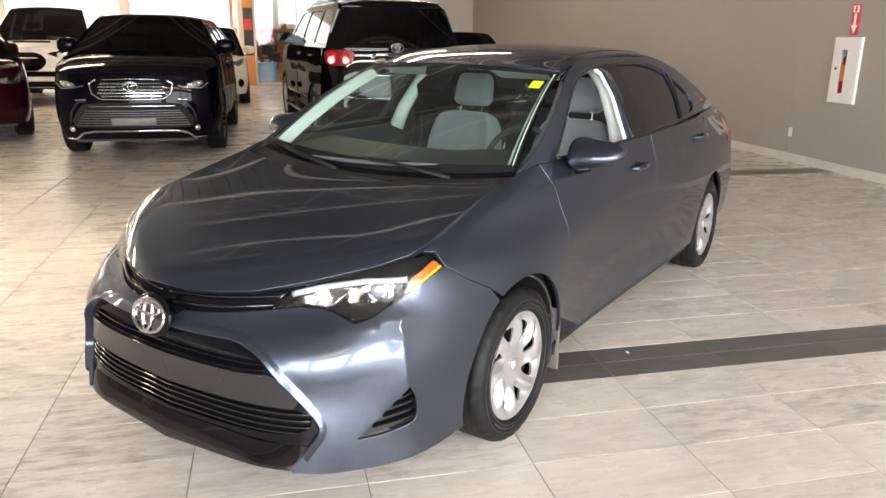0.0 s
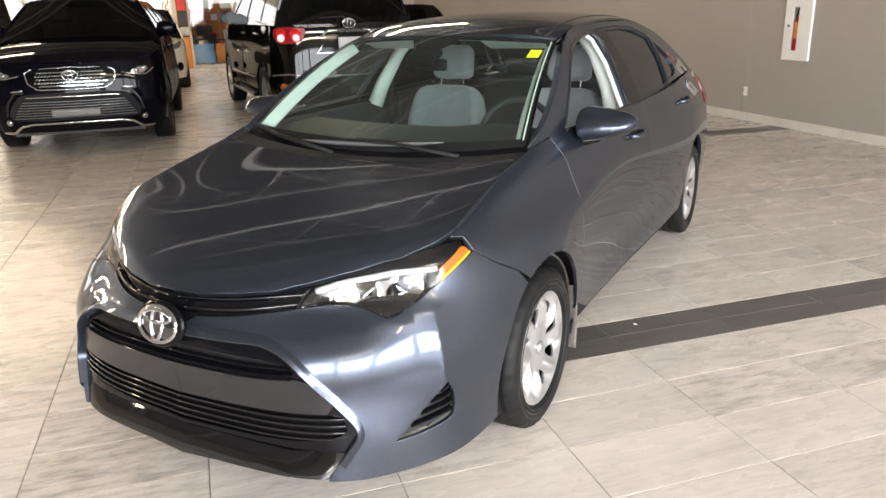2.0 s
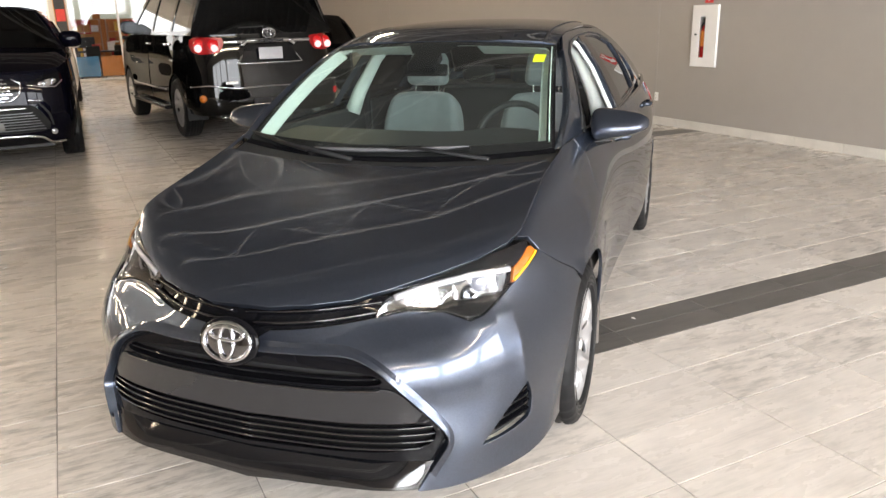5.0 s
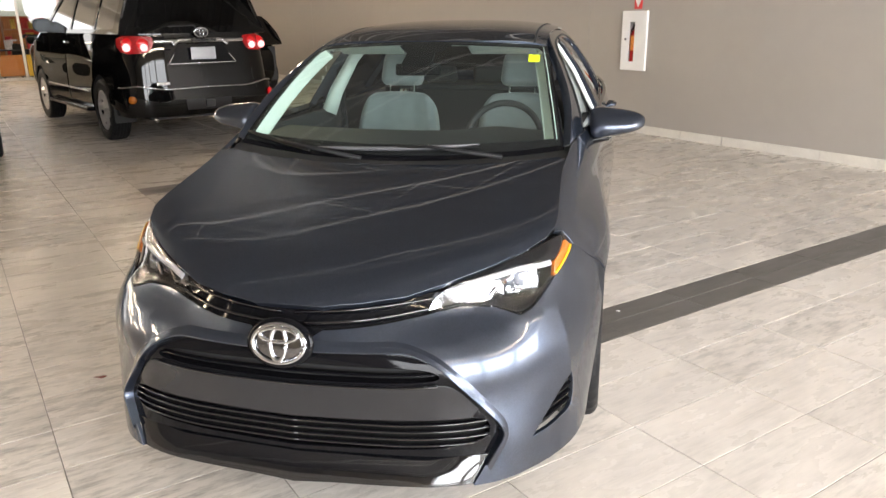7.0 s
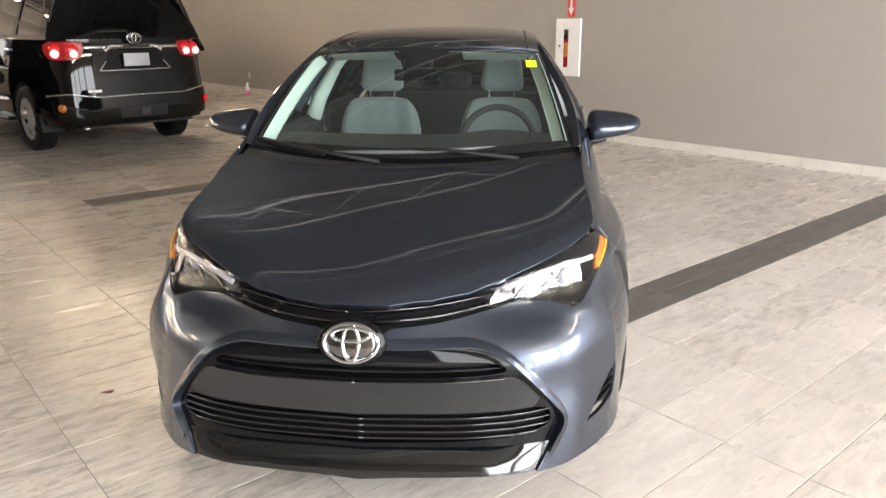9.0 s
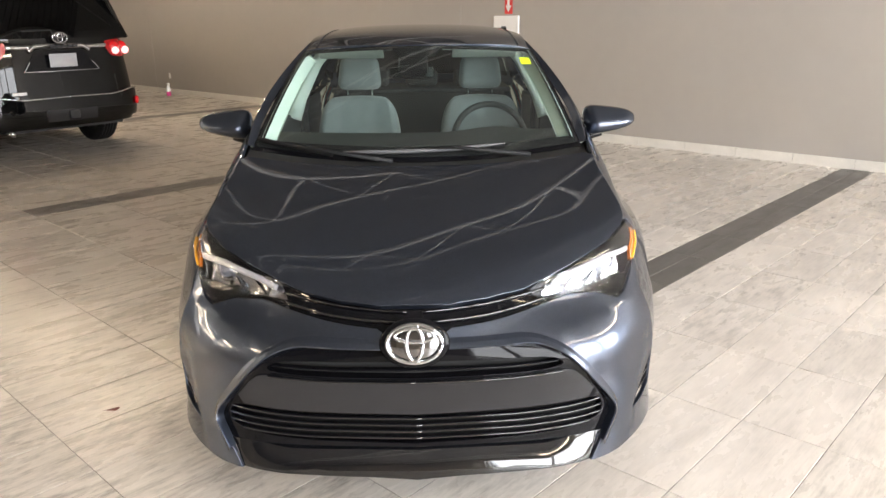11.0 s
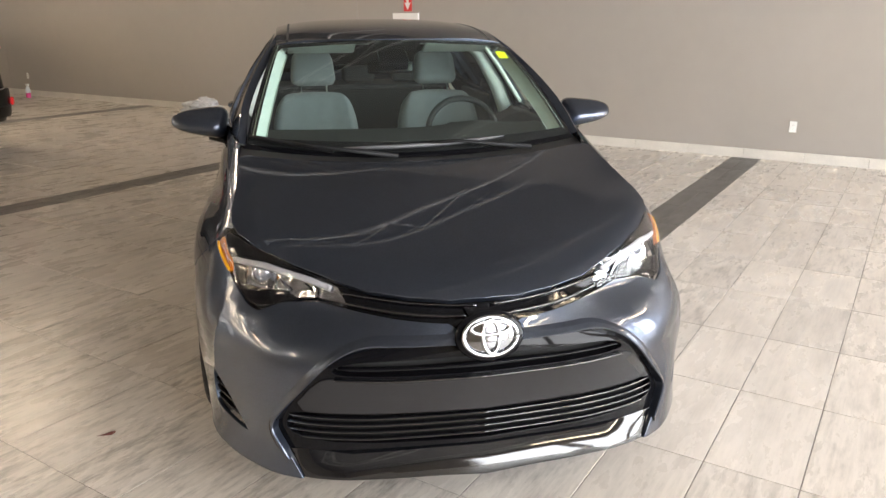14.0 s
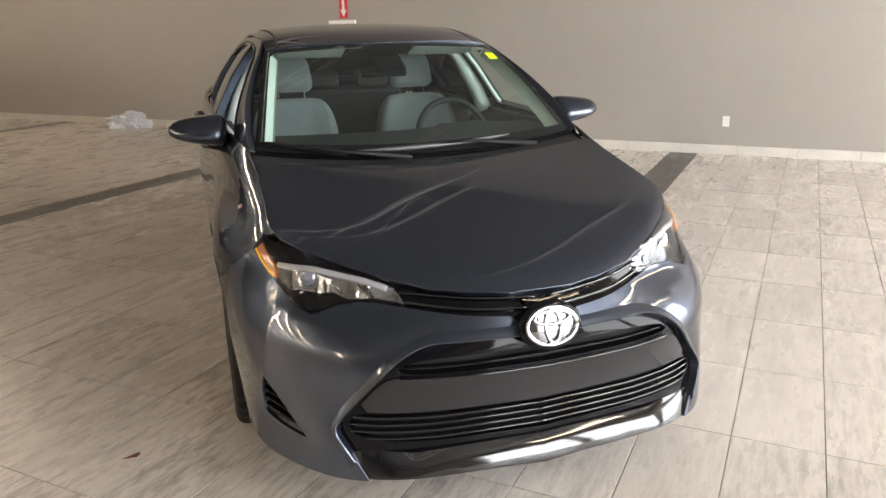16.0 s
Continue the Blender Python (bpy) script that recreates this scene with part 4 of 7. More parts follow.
# doors and rear quarters
BELT = [(0.37, 1.022), (0.8, 1.024), (1.3, 1.027), (1.645, 1.030)]
fd = np.array(list(map(tuple, on_side([(0.445, SILL), (1.60, SILL), (1.60, 0.6), (1.585, 0.85), (1.56, 1.030), (1.3, 1.027), (0.8, 1.024), (0.37, 1.022), (0.41, 0.93), (0.43, 0.78), (0.44, 0.5)]))))
both("front_door", M_PAINT, saloon, side_fn, fd, step=0.045, flange=0.02)
rd = np.array(list(map(tuple, on_side([(1.606, SILL), (2.36, SILL)] + arc(WB, HUB, ARCH + 0.006, 165, 128, 8) + [(2.60, 0.75), (2.66, 0.90), (2.62, 1.058), (2.3, 1.045), (1.566, 1.031), (1.591, 0.85), (1.606, 0.6)]))))
both("rear_door", M_PAINT, saloon, side_fn, rd, step=0.045, flange=0.02)
qp = np.array(list(map(tuple, on_side([(2.665, 0.90), (2.605, 0.75)] + arc(WB, HUB, ARCH, 126, 12, 14) + [(3.16, SILL + 0.01), (3.42, 0.28), (3.50, 0.55), (3.50, 0.85), (3.43, 1.0), (3.14, 1.065), (2.625, 1.059)]))))
both("rear_quarter", M_PAINT, saloon, side_fn, qp, step=0.045, flange=0.02)
# black sill under the doors
both("sill", M_BLACK_M, saloon, side_fn, on_side([(0.36, 0.20), (2.40, 0.20), (2.40, SILL - 0.004), (0.36, SILL - 0.004)]), step=0.1, offset=-0.03, flange=0.03)


# side glasshouse
BELT_X = Curve([(0.25, 0.715), (0.45, 0.760), (0.8, 0.795), (1.4, 0.815), (2.15, 0.812), (2.78, 0.795), (3.23, 0.76)])


def house_fn(uv):
    """The side above the belt: u is y, v the height."""
    y, z = uv[:, 0], uv[:, 1]
    h = z - 1.025
    return np.stack([BELT_X(y) - 0.45 * h - 0.55 * h * h, y, z], 1)


house_half = [(0.255, 1.006), (0.37, 1.024), (0.8, 1.027), (1.64, 1.033), (2.24, 1.048), (2.654, 1.064), (3.176, 1.07), (3.032, 1.14), (2.825, 1.245), (2.618, 1.34), (2.375, 1.400), (2.06, 1.430), (1.7, 1.438), (1.35, 1.426), (1.10, 1.400), (0.93, 1.348), (0.75, 1.265), (0.55, 1.165), (0.40, 1.085)]
WIN_F = smooth_poly([(0.50, 1.036), (0.60, 1.105), (0.78, 1.215), (0.98, 1.315), (1.16, 1.362), (1.42, 1.382), (1.385, 1.25), (1.30, 1.040)], 1, (0, 5, 7))
WIN_R = smooth_poly([(1.55, 1.044), (1.59, 1.25), (1.615, 1.386), (1.85, 1.388), (2.12, 1.372), (2.36, 1.318), (2.33, 1.2), (2.235, 1.062)], 1, (0, 2, 5, 7))
WIN_Q = smooth_poly([(2.285, 1.070), (2.378, 1.2), (2.41, 1.297), (2.53, 1.235), (2.62, 1.165), (2.58, 1.085)], 1, (0, 2))
both("side_frame", M_PAINT, saloon, house_fn, np.array(house_half), [WIN_F, WIN_R, WIN_Q], step=0.03, flange=0.035, label="painted window frames and roof rail")
pil = np.array([(1.31, 1.04), (1.395, 1.25), (1.432, 1.386), (1.605, 1.389), (1.58, 1.25), (1.54, 1.042)])
both("quarter_divider", M_BLACK_G, saloon, house_fn, np.array([(2.24, 1.064), (2.335, 1.2), (2.366, 1.316), (2.405, 1.301), (2.373, 1.2), (2.28, 1.068)]), step=0.05, offset=0.003, flange=0.006)
both("centre_pillar_trim", M_BLACK_G, saloon, house_fn, pil, step=0.05, offset=0.003, flange=0.006)
for w in (WIN_R, WIN_Q):
    for g in both("rear_side_window", M_GLASS_T, saloon, house_fn, w, step=0.06, offset=-0.012, flange=0, label="dark tinted rear side glass"):
        g.visible_shadow = False
belt_line = [(0.50, 1.030), (0.8, 1.031), (1.3, 1.033), (1.64, 1.037), (2.1, 1.046), (2.24, 1.052)]
for s in (1, -1):
    b = ribbon_on(house_fn, belt_line, 0.014, 0.006, 0.001, 30)
    part("belt_strip", b if s > 0 else mirror_bm(b), M_BLACK_G, saloon, smooth=True)
    b = ribbon_on(house_fn, [(0.52, 1.05), (0.62, 1.122), (0.79, 1.228), (0.98, 1.327), (1.16, 1.372), (1.42, 1.392), (1.85, 1.398), (2.12, 1.383), (2.35, 1.334)], 0.010, 0.004, 0.001, 50)
    part("gutter_strip", b if s > 0 else mirror_bm(b), M_BLACK_M, saloon, smooth=True)

# windscreen, roof, rear window, boot lid
def screen_fn(uv):
    u, v = uv[:, 0], uv[:, 1]
    w = 0.700 + (0.566 - 0.700) * v
    y = (0.150 + 0.115 * u * u) * (1 - v) + (0.860 + 0.085 * u * u) * v
    z = (0.962 + 0.040 * u * u) * (1 - v) + (1.392 - 0.024 * u * u) * v
    b = 0.030 * 4 * v * (1 - v)
    return np.stack([u * w, y - b * 0.5, z + b * 0.8], 1)


sq = [(-1, 0), (1, 0), (1, 1), (-1, 1)]
g = panel("windscreen", panel_data(screen_fn, [(-0.985, 0.0), (0.985, 0.0), (0.985, 0.985), (-0.985, 0.985)], step=0.06, flange=0), M_GLASS_W, saloon, "green-tinted laminated windscreen")
g.visible_shadow = False
# the black printed border behind the glass
frit = panel_data(screen_fn, [(-1.0, -0.03), (1.0, -0.03), (1.0, 1.0), (-1.0, 1.0)], [np.array([(-0.95, 0.06), (-0.4, 0.075), (0.4, 0.075), (0.95, 0.06), (0.95, 0.90), (0.92, 0.945), (0.22, 0.955), (0.14, 0.86), (-0.14, 0.86), (-0.22, 0.955), (-0.92, 0.945), (-0.95, 0.90)])], step=0.06, offset=-0.004, flange=0)
panel("windscreen_border", frit, M_BLACK_G, saloon, "black printed windscreen border")
ROOF_C = Curve([(0.84, 1.386), (1.0, 1.426), (1.3, 1.468), (1.7, 1.485), (2.06, 1.474), (2.42, 1.438), (2.69, 1.385), (2.96, 1.27), (3.194, 1.10), (3.365, 1.07), (3.518, 1.05)])
RAIL_X = Curve([(0.86, 0.556), (0.945, 0.560), (1.1, 0.558), (1.4, 0.558), (1.7, 0.554), (2.06, 0.556), (2.375, 0.560), (2.618, 0.590), (2.825, 0.645), (3.032, 0.70), (3.176, 0.735), (3.518, 0.70)])
RAIL_Z = Curve([(0.86, 1.362), (0.945, 1.366), (1.1, 1.402), (1.35, 1.428), (1.7, 1.440), (2.06, 1.432), (2.375, 1.402), (2.618, 1.342), (2.825, 1.247), (3.032, 1.142), (3.176, 1.072), (3.518, 1.03)])


def roof_fn(uv):
    u, y = uv[:, 0], uv[:, 1]
    yy = y + np.where(y < 1.2, 0.085 * u * u * (1.2 - y) / 0.34, 0)
    zc, zr = ROOF_C(yy), RAIL_Z(yy)
    a = np.abs(u)
    z = zc + (zr - zc) * (0.55 * a ** 2 + 0.45 * a ** 6)
    return np.stack([u * RAIL_X(yy), yy, z], 1)


panel("roof", panel_data(roof_fn, [(-0.995, 0.862), (0.995, 0.862), (0.995, 2.60), (-0.995, 2.60)], step=0.06, flange=0.012), M_PAINT, saloon)
for s in (1, -1):
    b = ribbon_on(roof_fn, [(s * 0.90, 0.88), (s * 0.88, 1.4), (s * 0.88, 2.0), (s * 0.88, 2.56)], 0.012, 0.003, 0.0, 40)
    part("roof_moulding", b, M_BLACK_M, saloon, smooth=True)
g = panel("rear_window", panel_data(roof_fn, [(-0.93, 2.618), (0.93, 2.618), (0.93, 3.176), (-0.93, 3.176)], step=0.08, offset=-0.004, flange=0.0), M_GLASS_T, saloon, "dark rear window")
g.visible_shadow = False
both("rear_pillar", M_PAINT, saloon, roof_fn, [(0.935, 2.609), (0.998, 2.609), (0.998, 3.185), (0.935, 3.185)], step=0.06, flange=0.01)
panel("boot_lid", panel_data(roof_fn, [(-0.995, 3.185), (0.995, 3.185), (0.995, 3.554), (-0.995, 3.554)], step=0.08, flange=0.05), M_PAINT, saloon)


def tail_fn(uv):
    x, z = uv[:, 0], uv[:, 1]
    y = 3.60 - 0.20 * (x / 0.82) ** 2 - 0.06 * np.clip((z - 0.75) / 0.3, 0, 1) - 0.04 * np.clip((0.45 - z) / 0.2, 0, 1)
    return np.stack([-x, y, z], 1)


panel("rear_bumper", panel_data(tail_fn, [(-0.80, 0.22), (0.80, 0.22), (0.82, 0.6), (0.79, 0.78), (-0.79, 0.78), (-0.82, 0.6)], step=0.08, flange=0.02), M_PAINT, saloon)
panel("boot_face", panel_data(tail_fn, [(-0.785, 0.785), (0.785, 0.785), (0.70, 1.04), (-0.70, 1.04)], step=0.08, flange=0.02), M_PAINT, saloon)
TAIL = on_side([(3.31, 0.965), (3.25, 1.010), (3.43, 0.985), (3.485, 0.86), (3.46, 0.79), (3.33, 0.82)])
both("tail_lamp", M_REDLENS, saloon, side_fn, TAIL, step=0.04, offset=0.006, flange=0.01, label="red wrap-around tail lamp")
# undertray
part("undertray", box(-0.66, 0.66, -0.50, 3.28, 0.185, 0.205), M_BLACK_M, saloon)
part("firewall", box(-0.70, 0.70, 0.05, 0.11, 0.17, 0.93), M_BLACK_M, saloon)


# wheels: tyre, disc behind, silver cover with nine openings
COVERS = {}


def cover_data(spokes, rim, h):
    """A domed cover with rounded openings between wide crowned spokes."""
    ro = rim + 0.004

    def fn(uv):
        uv = np.atleast_2d(np.asarray(uv, float))
        r = np.hypot(uv[:, 0], uv[:, 1])
        a = np.arctan2(uv[:, 1], uv[:, 0])
        x = h - 0.010 - 0.026 * np.clip(1 - r / ro, 0, 1) ** 0.8 + 0.012 * np.exp(-(r / 0.045) ** 2)
        band = np.exp(-((r / ro - 0.66) / 0.22) ** 4)
        return np.stack([x - 0.016 * band * np.cos(spokes * (a - 0.5 * r / ro)) - 0.006 * band * np.sin(2 * spokes * (a - 0.5 * r / ro)), uv[:, 0], uv[:, 1]], 1)
    rim_line = [(ro * math.cos(2 * math.pi * k / 64), ro * math.sin(2 * math.pi * k / 64)) for k in range(64)]
    holes = []
    for k in range(spokes):
        pol = []
        half_w = math.pi / spokes
        for f, wd in ((0.44, -0.16), (0.58, -0.44), (0.74, -0.62), (0.82, -0.46), (0.83, 0.16), (0.76, 0.34), (0.60, 0.26), (0.46, 0.14)):
            an = 2 * math.pi * k / spokes + half_w * wd + 0.5 * f
            pol.append((f * ro * math.cos(an), f * ro * math.sin(an)))
        holes.append(smooth_poly(pol, 2))
    return panel_data(fn, rim_line, holes, step=0.013, flange=0.012)


def make_wheel(parent, x, y, sgn, spokes=8, r=TYRE, rim=0.212, w=0.2, cover=None, steer=0.0):
    wheel = thing("wheel", "", "")
    wheel.parent = parent
    wheel.matrix_basis = pose(x, y, r - 0.006, 0, 0, (0 if sgn > 0 else 180) + steer)
    h = w / 2
    prof = [(rim - 0.01, -h + 0.02), (rim + 0.006, -h + 0.008), (rim + 0.02, -h + 0.002), (r - 0.035, -h - 0.004), (r - 0.014, -h + 0.006), (r - 0.004, -h + 0.02)]
    prof += [(r, -h + 0.035)] + [(r - (0.008 if k % 4 in (1, 2) else 0), -h + 0.035 + (2 * h - 0.07) * k / 16) for k in range(1, 16)] + [(r, h - 0.035)]
    prof += [(a, -b) for a, b in prof[5::-1]]
    bm = lathe(prof, 96, caps=False)
    for v in bm.verts:
        # tread blocks: every third slice of the shoulders is cut in
        rr = math.hypot(v.co.y, v.co.z)
        if rr > r - 0.030 and abs(v.co.x) > h * 0.52:
            k = round(math.atan2(v.co.z, v.co.y) / (2 * math.pi) * 96) % 3
            if k == 0:
                f = (rr - 0.007) / rr
                v.co.y *= f
                v.co.z *= f
    t = part("tyre", bm, M_RUBBER, wheel, smooth=True)
    for q in (rim + 0.018, r - 0.045):
        bm = lathe([(q - 0.002, h + 0.001), (q, h + 0.004), (q + 0.003, h + 0.004), (q + 0.005, h + 0.001)], 64, caps=False)
        part("sidewall_rib", bm, M_SIDEWALL, t, smooth=True)
    for a0 in (40, 220):
        q = (rim + r - 0.03) / 2
        arcs = [(h - 0.003, q * math.cos(math.radians(a0 + 5 * k)), q * math.sin(math.radians(a0 + 5 * k))) for k in range(10)]
        part("sidewall_lettering_bar", tube(arcs, 0.0065, 5), M_SIDEWALL, t)
    bm = lathe([(rim, -0.06), (rim - 0.004, 0.03), (rim - 0.02, 0.032), (rim - 0.025, 0.0), (0.02, 0.0), (0.02, -0.06)], 40)
    part("rim", bm, M_BLACK_M, wheel, smooth=True)
    key = (spokes, rim, w)
    if key not in COVERS:
        COVERS[key] = cover_data(spokes, rim, h)
    panel("wheel_cover", COVERS[key], cover or M_SILVER, wheel, "silver plastic multi-spoke wheel cover")
    part("hub_cap", lathe([(0.001, h - 0.022), (0.026, h - 0.022), (0.024, h - 0.014), (0.001, h - 0.012)], 24), cover or M_SILVER, wheel, smooth=True)
    return wheel


for x, y, s in ((0.782, 0, 1), (-0.782, 0, -1), (0.785, WB, 1), (-0.785, WB, -1)):
    make_wheel(saloon, x, y, s)


# wheel-arch liners
def liner(y, front):
    bm = bmesh.new()
    for s in (1, -1):
        rows = []
        for x in (0.50, 0.62, 0.74, 0.842):
            rows.append([bm.verts.new((s * x, y + 0.382 * math.cos(math.radians(a)), HUB + 0.382 * math.sin(math.radians(a)))) for a in range(-14, 195, 12)])
        for r0, r1 in zip(rows, rows[1:]):
            for k in range(len(r0) - 1):
                bm.faces.new((r0[k], r0[k + 1], r1[k + 1], r1[k]))
        bm.faces.new(rows[0])
    return bm


part("arch_liner", liner(0, True), M_BLACK_M, saloon)
part("arch_liner", liner(WB, False), M_BLACK_M, saloon)
for s in (1, -1):
    part("mud_flap", box(s * 0.846 - 0.035, s * 0.846 + 0.035, 0.368, 0.380, 0.14, 0.42, 0.004, pose(0, 0, 0, 0, 0, 0)), M_FLAP, saloon, "dusty grey mud flap")

for s in (1, -1):
    pts = [(s * 0.855, 0.352 * math.cos(math.radians(a)), HUB + 0.352 * math.sin(math.radians(a))) for a in range(75, -25, -8)]
    part("liner_edge", tube(pts, [0.003] + [0.006] * (len(pts) - 2) + [0.004], 6), M_LINER, saloon, "dusty edge of the wheel-arch liner", smooth=True)

# door mirrors
for s in (1, -1):
    mir = thing("door_mirror", "", "")
    mir.parent = saloon
    mir.matrix_basis = pose(s * 0.904, 0.625, 1.040)
    bm = bmesh.new()
    bmesh.ops.create_uvsphere(bm, u_segments=32, v_segments=20, radius=1)
    for v in bm.verts:
        x, y, z = v.co
        # cut flat beside the door, drawn to a tip outwards; the face leans back above a crease
        e = 0.38 if s * x < 0 else 0.72
        x2 = math.copysign(abs(x) ** e, x) if abs(x) > 1e-6 else 0
        z2 = math.copysign(abs(z) ** 0.65, z) if abs(z) > 1e-6 else 0
        y2 = y * (1 - 0.50 * max(z2 + 0.1, 0)) if y < 0 else min(y, 0.25)
        t = (s * x2 + 1) / 2
        v.co = (x2 * 0.122, y2 * (0.130 - 0.045 * t), (z2 * (0.070 - 0.026 * t) if z2 > 0 else z2 * (0.086 - 0.052 * t)) + 0.012)
    part("mirror_housing", bm, M_PAINT, mir, smooth=True)
    bm = bmesh.new()
    bmesh.ops.create_circle(bm, cap_ends=True, segments=28, radius=1)
    for v in bm.verts:
        a, b = v.co.x, v.co.y
        a2 = math.copysign(abs(a) ** 0.6, a) if abs(a) > 1e-6 else 0
        b2 = math.copysign(abs(b) ** 0.75, b) if abs(b) > 1e-6 else 0
        v.co = (a2 * 0.110, 0.030, (b2 * 0.050 if b2 > 0 else b2 * (0.052 - 0.014 * (s * a2 + 1))) + 0.010)
    part("mirror_glass", bm, mat("mirror glass", (0.8, 0.82, 0.85), 0.02, 1.0), mir)
    part("mirror_foot", tube([(-s * 0.03, 0.0, -0.058), (-s * 0.10, 0.0, -0.070), (-s * 0.168, -0.01, -0.080)], [0.012, 0.020, 0.024], 10), M_BLACK_G, mir, smooth=True)

# door handles
for s in (1, -1):
    for yy, zz in ((1.32, 0.895), (2.40, 0.940)):
        p = side_fn(on_side([(yy, zz)]))[0]
        hd = part("door_handle", tube([(s * (p[0] - 0.005), yy - 0.095, zz), (s * (p[0] + 0.028), yy - 0.07, zz), (s * (p[0] + 0.034), yy, zz + 0.002), (s * (p[0] + 0.028), yy + 0.07, zz), (s * (p[0] - 0.005), yy + 0.095, zz)], [0.012, 0.014, 0.014, 0.014, 0.012], 10), M_PAINT, saloon, smooth=True)
        bm = bmesh.new()
        bmesh.ops.create_uvsphere(bm, u_segments=16, v_segments=10, radius=1)
        bmesh.ops.scale(bm, verts=bm.verts, vec=(0.010, 0.06, 0.032))
        part("handle_cup", bm, M_BLACK_G, hd, smooth=True, m=pose(s * (p[0] - 0.004), yy - 0.01, zz - 0.012))

# cowl and wipers
def cowl_fn(uv):
    u, t = uv[:, 0], uv[:, 1]
    return np.stack([u * 0.715, (0.06 + 0.10 * u * u) + t * 0.13, 0.925 + 0.035 * u * u + 0.03 * t], 1)


panel("cowl", panel_data(cowl_fn, [(-1, 0), (1, 0), (1, 1), (-1, 1)], step=0.1, flange=0.03), M_BLACK_M, saloon)


def wiper(x0, u0, u1, v0, v1, cap):
    w = thing("wiper", "", "")
    w.parent = saloon
    line = screen_fn(np.array([[u0 + (u1 - u0) * k / 8, v0 + (v1 - v0) * k / 8] for k in range(9)]))
    nn = normals_of(screen_fn, np.array([[u0 + (u1 - u0) * k / 8, v0 + (v1 - v0) * k / 8] for k in range(9)]))
    part("wiper_blade", tube([tuple(p + n * 0.008) for p, n in zip(line, nn)], 0.006, 6), M_RUBBER, w)
    part("blade_spoiler", tube([tuple(p + n * 0.018 + [0, -0.004, 0]) for p, n in zip(line, nn)], [0.002, 0.007] + [0.009] * 5 + [0.007, 0.002], 6), cap, w, smooth=True)
    mid, nm = line[4], nn[4]
    part("wiper_arm", tube([(x0, 0.085 + 0.1 * (x0 / 0.7) ** 2, 0.957 + 0.03 * (x0 / 0.7) ** 2), tuple(line[2] * 0.55 + line[3] * 0.45 + nn[2] * 0.026 + [0, -0.012, 0]), tuple(mid + nm * 0.024)], [0.011, 0.007, 0.005], 6), M_RUBBER, w, smooth=True)


# paler rubber for the long wiper's cap: its sheen is put into the colour
M_WIPER = mat("wiper rubber sheen", (0.10, 0.10, 0.105), 0.3, noise_scale=9, noise_amt=0.1)
wiper(0.47, 0.53, -0.44, 0.043, 0.008, M_WIPER)
wiper(-0.10, -0.50, -0.98, -0.012, 0.042, M_RUBBER)
# sticker and rear-view camera housing behind the glass
st = panel("price_sticker", panel_data(screen_fn, [(0.83, 0.755), (0.915, 0.755), (0.926, 0.845), (0.841, 0.845)], step=0.05, offset=0.002, flange=0), M_STICKER, saloon, "fluorescent yellow-green paper sticker on the windscreen")
M_SEAT_D = mat("dark seat tone", (0.03, 0.029, 0.028), 0.9, noise_scale=20, noise_amt=0.1, bump=0.3, bump_scale=400)

# ---- inside the saloon ----
def cushion(x0, x1, y0, y1, z0, z1, r, m=None):
    bm = box(x0, x1, y0, y1, z0, z1, r, m, 4)
    return bm


for s in (1, -1):
    cx = s * 0.365
    seat = thing("front_seat", "", "")
    seat.parent = saloon
    part("seat_cushion", cushion(cx - 0.25, cx + 0.25, 1.02, 1.55, 0.42, 0.58, 0.05), M_SEAT, seat, smooth=True)
    lean = pose(cx, 1.52, 0.55, -17, 0, 0)
    bm = cushion(-0.245, 0.245, -0.07, 0.07, 0.0, 0.545, 0.055)
    bmesh.ops.subdivide_edges(bm, edges=[e for e in bm.edges if e.calc_length() > 0.08], cuts=6, use_grid_fill=True)
    for v in bm.verts:
        # shoulders narrow towards the top, bolsters stand forward
        k = max(0, (v.co.z - 0.30) / 0.25)
        v.co.z -= 0.045 * k * (abs(v.co.x) / 0.245) ** 4
        v.co.x *= 1 - 0.20 * k * k
        if abs(v.co.x) > 0.15 and v.co.y < 0:
            v.co.y -= 0.025
    bmesh.ops.transform(bm, matrix=lean, verts=bm.verts)
    part("backrest", bm, M_SEAT, seat, smooth=True)
    for dx in (-0.075, 0.075):
        part("headrest_post", tube([tuple(lean @ Vector((dx, 0, 0.52))), tuple(lean @ Vector((dx, 0, 0.62)))], 0.007, 8), M_STEEL, seat, "bright steel headrest post")
    bm = cushion(-0.135, 0.135, -0.055, 0.055, 0.585, 0.785, 0.05)
    for v in bm.verts:
        v.co.x *= 1 - 0.16 * (v.co.z - 0.585) / 0.2
    bmesh.ops.transform(bm, matrix=lean, verts=bm.verts)
    part("headrest", bm, M_SEAT, seat, smooth=True)
# the bench takes a much darker colour than the front seats
rear = thing("rear_bench", "", "")
rear.parent = saloon
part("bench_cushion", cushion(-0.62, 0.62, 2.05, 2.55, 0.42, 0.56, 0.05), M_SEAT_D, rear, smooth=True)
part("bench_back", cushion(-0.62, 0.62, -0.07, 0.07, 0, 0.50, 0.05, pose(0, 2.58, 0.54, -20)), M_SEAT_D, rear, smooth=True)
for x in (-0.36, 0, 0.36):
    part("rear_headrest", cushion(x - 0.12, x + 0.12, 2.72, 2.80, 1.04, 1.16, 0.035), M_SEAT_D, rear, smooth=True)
part("parcel_shelf", box(-0.66, 0.66, 2.66, 3.18, 1.00, 1.03, 0.01), M_DASH, saloon)
part("cabin_floor", box(-0.74, 0.74, 0.12, 3.1, 0.207, 0.235), M_DASH, saloon)


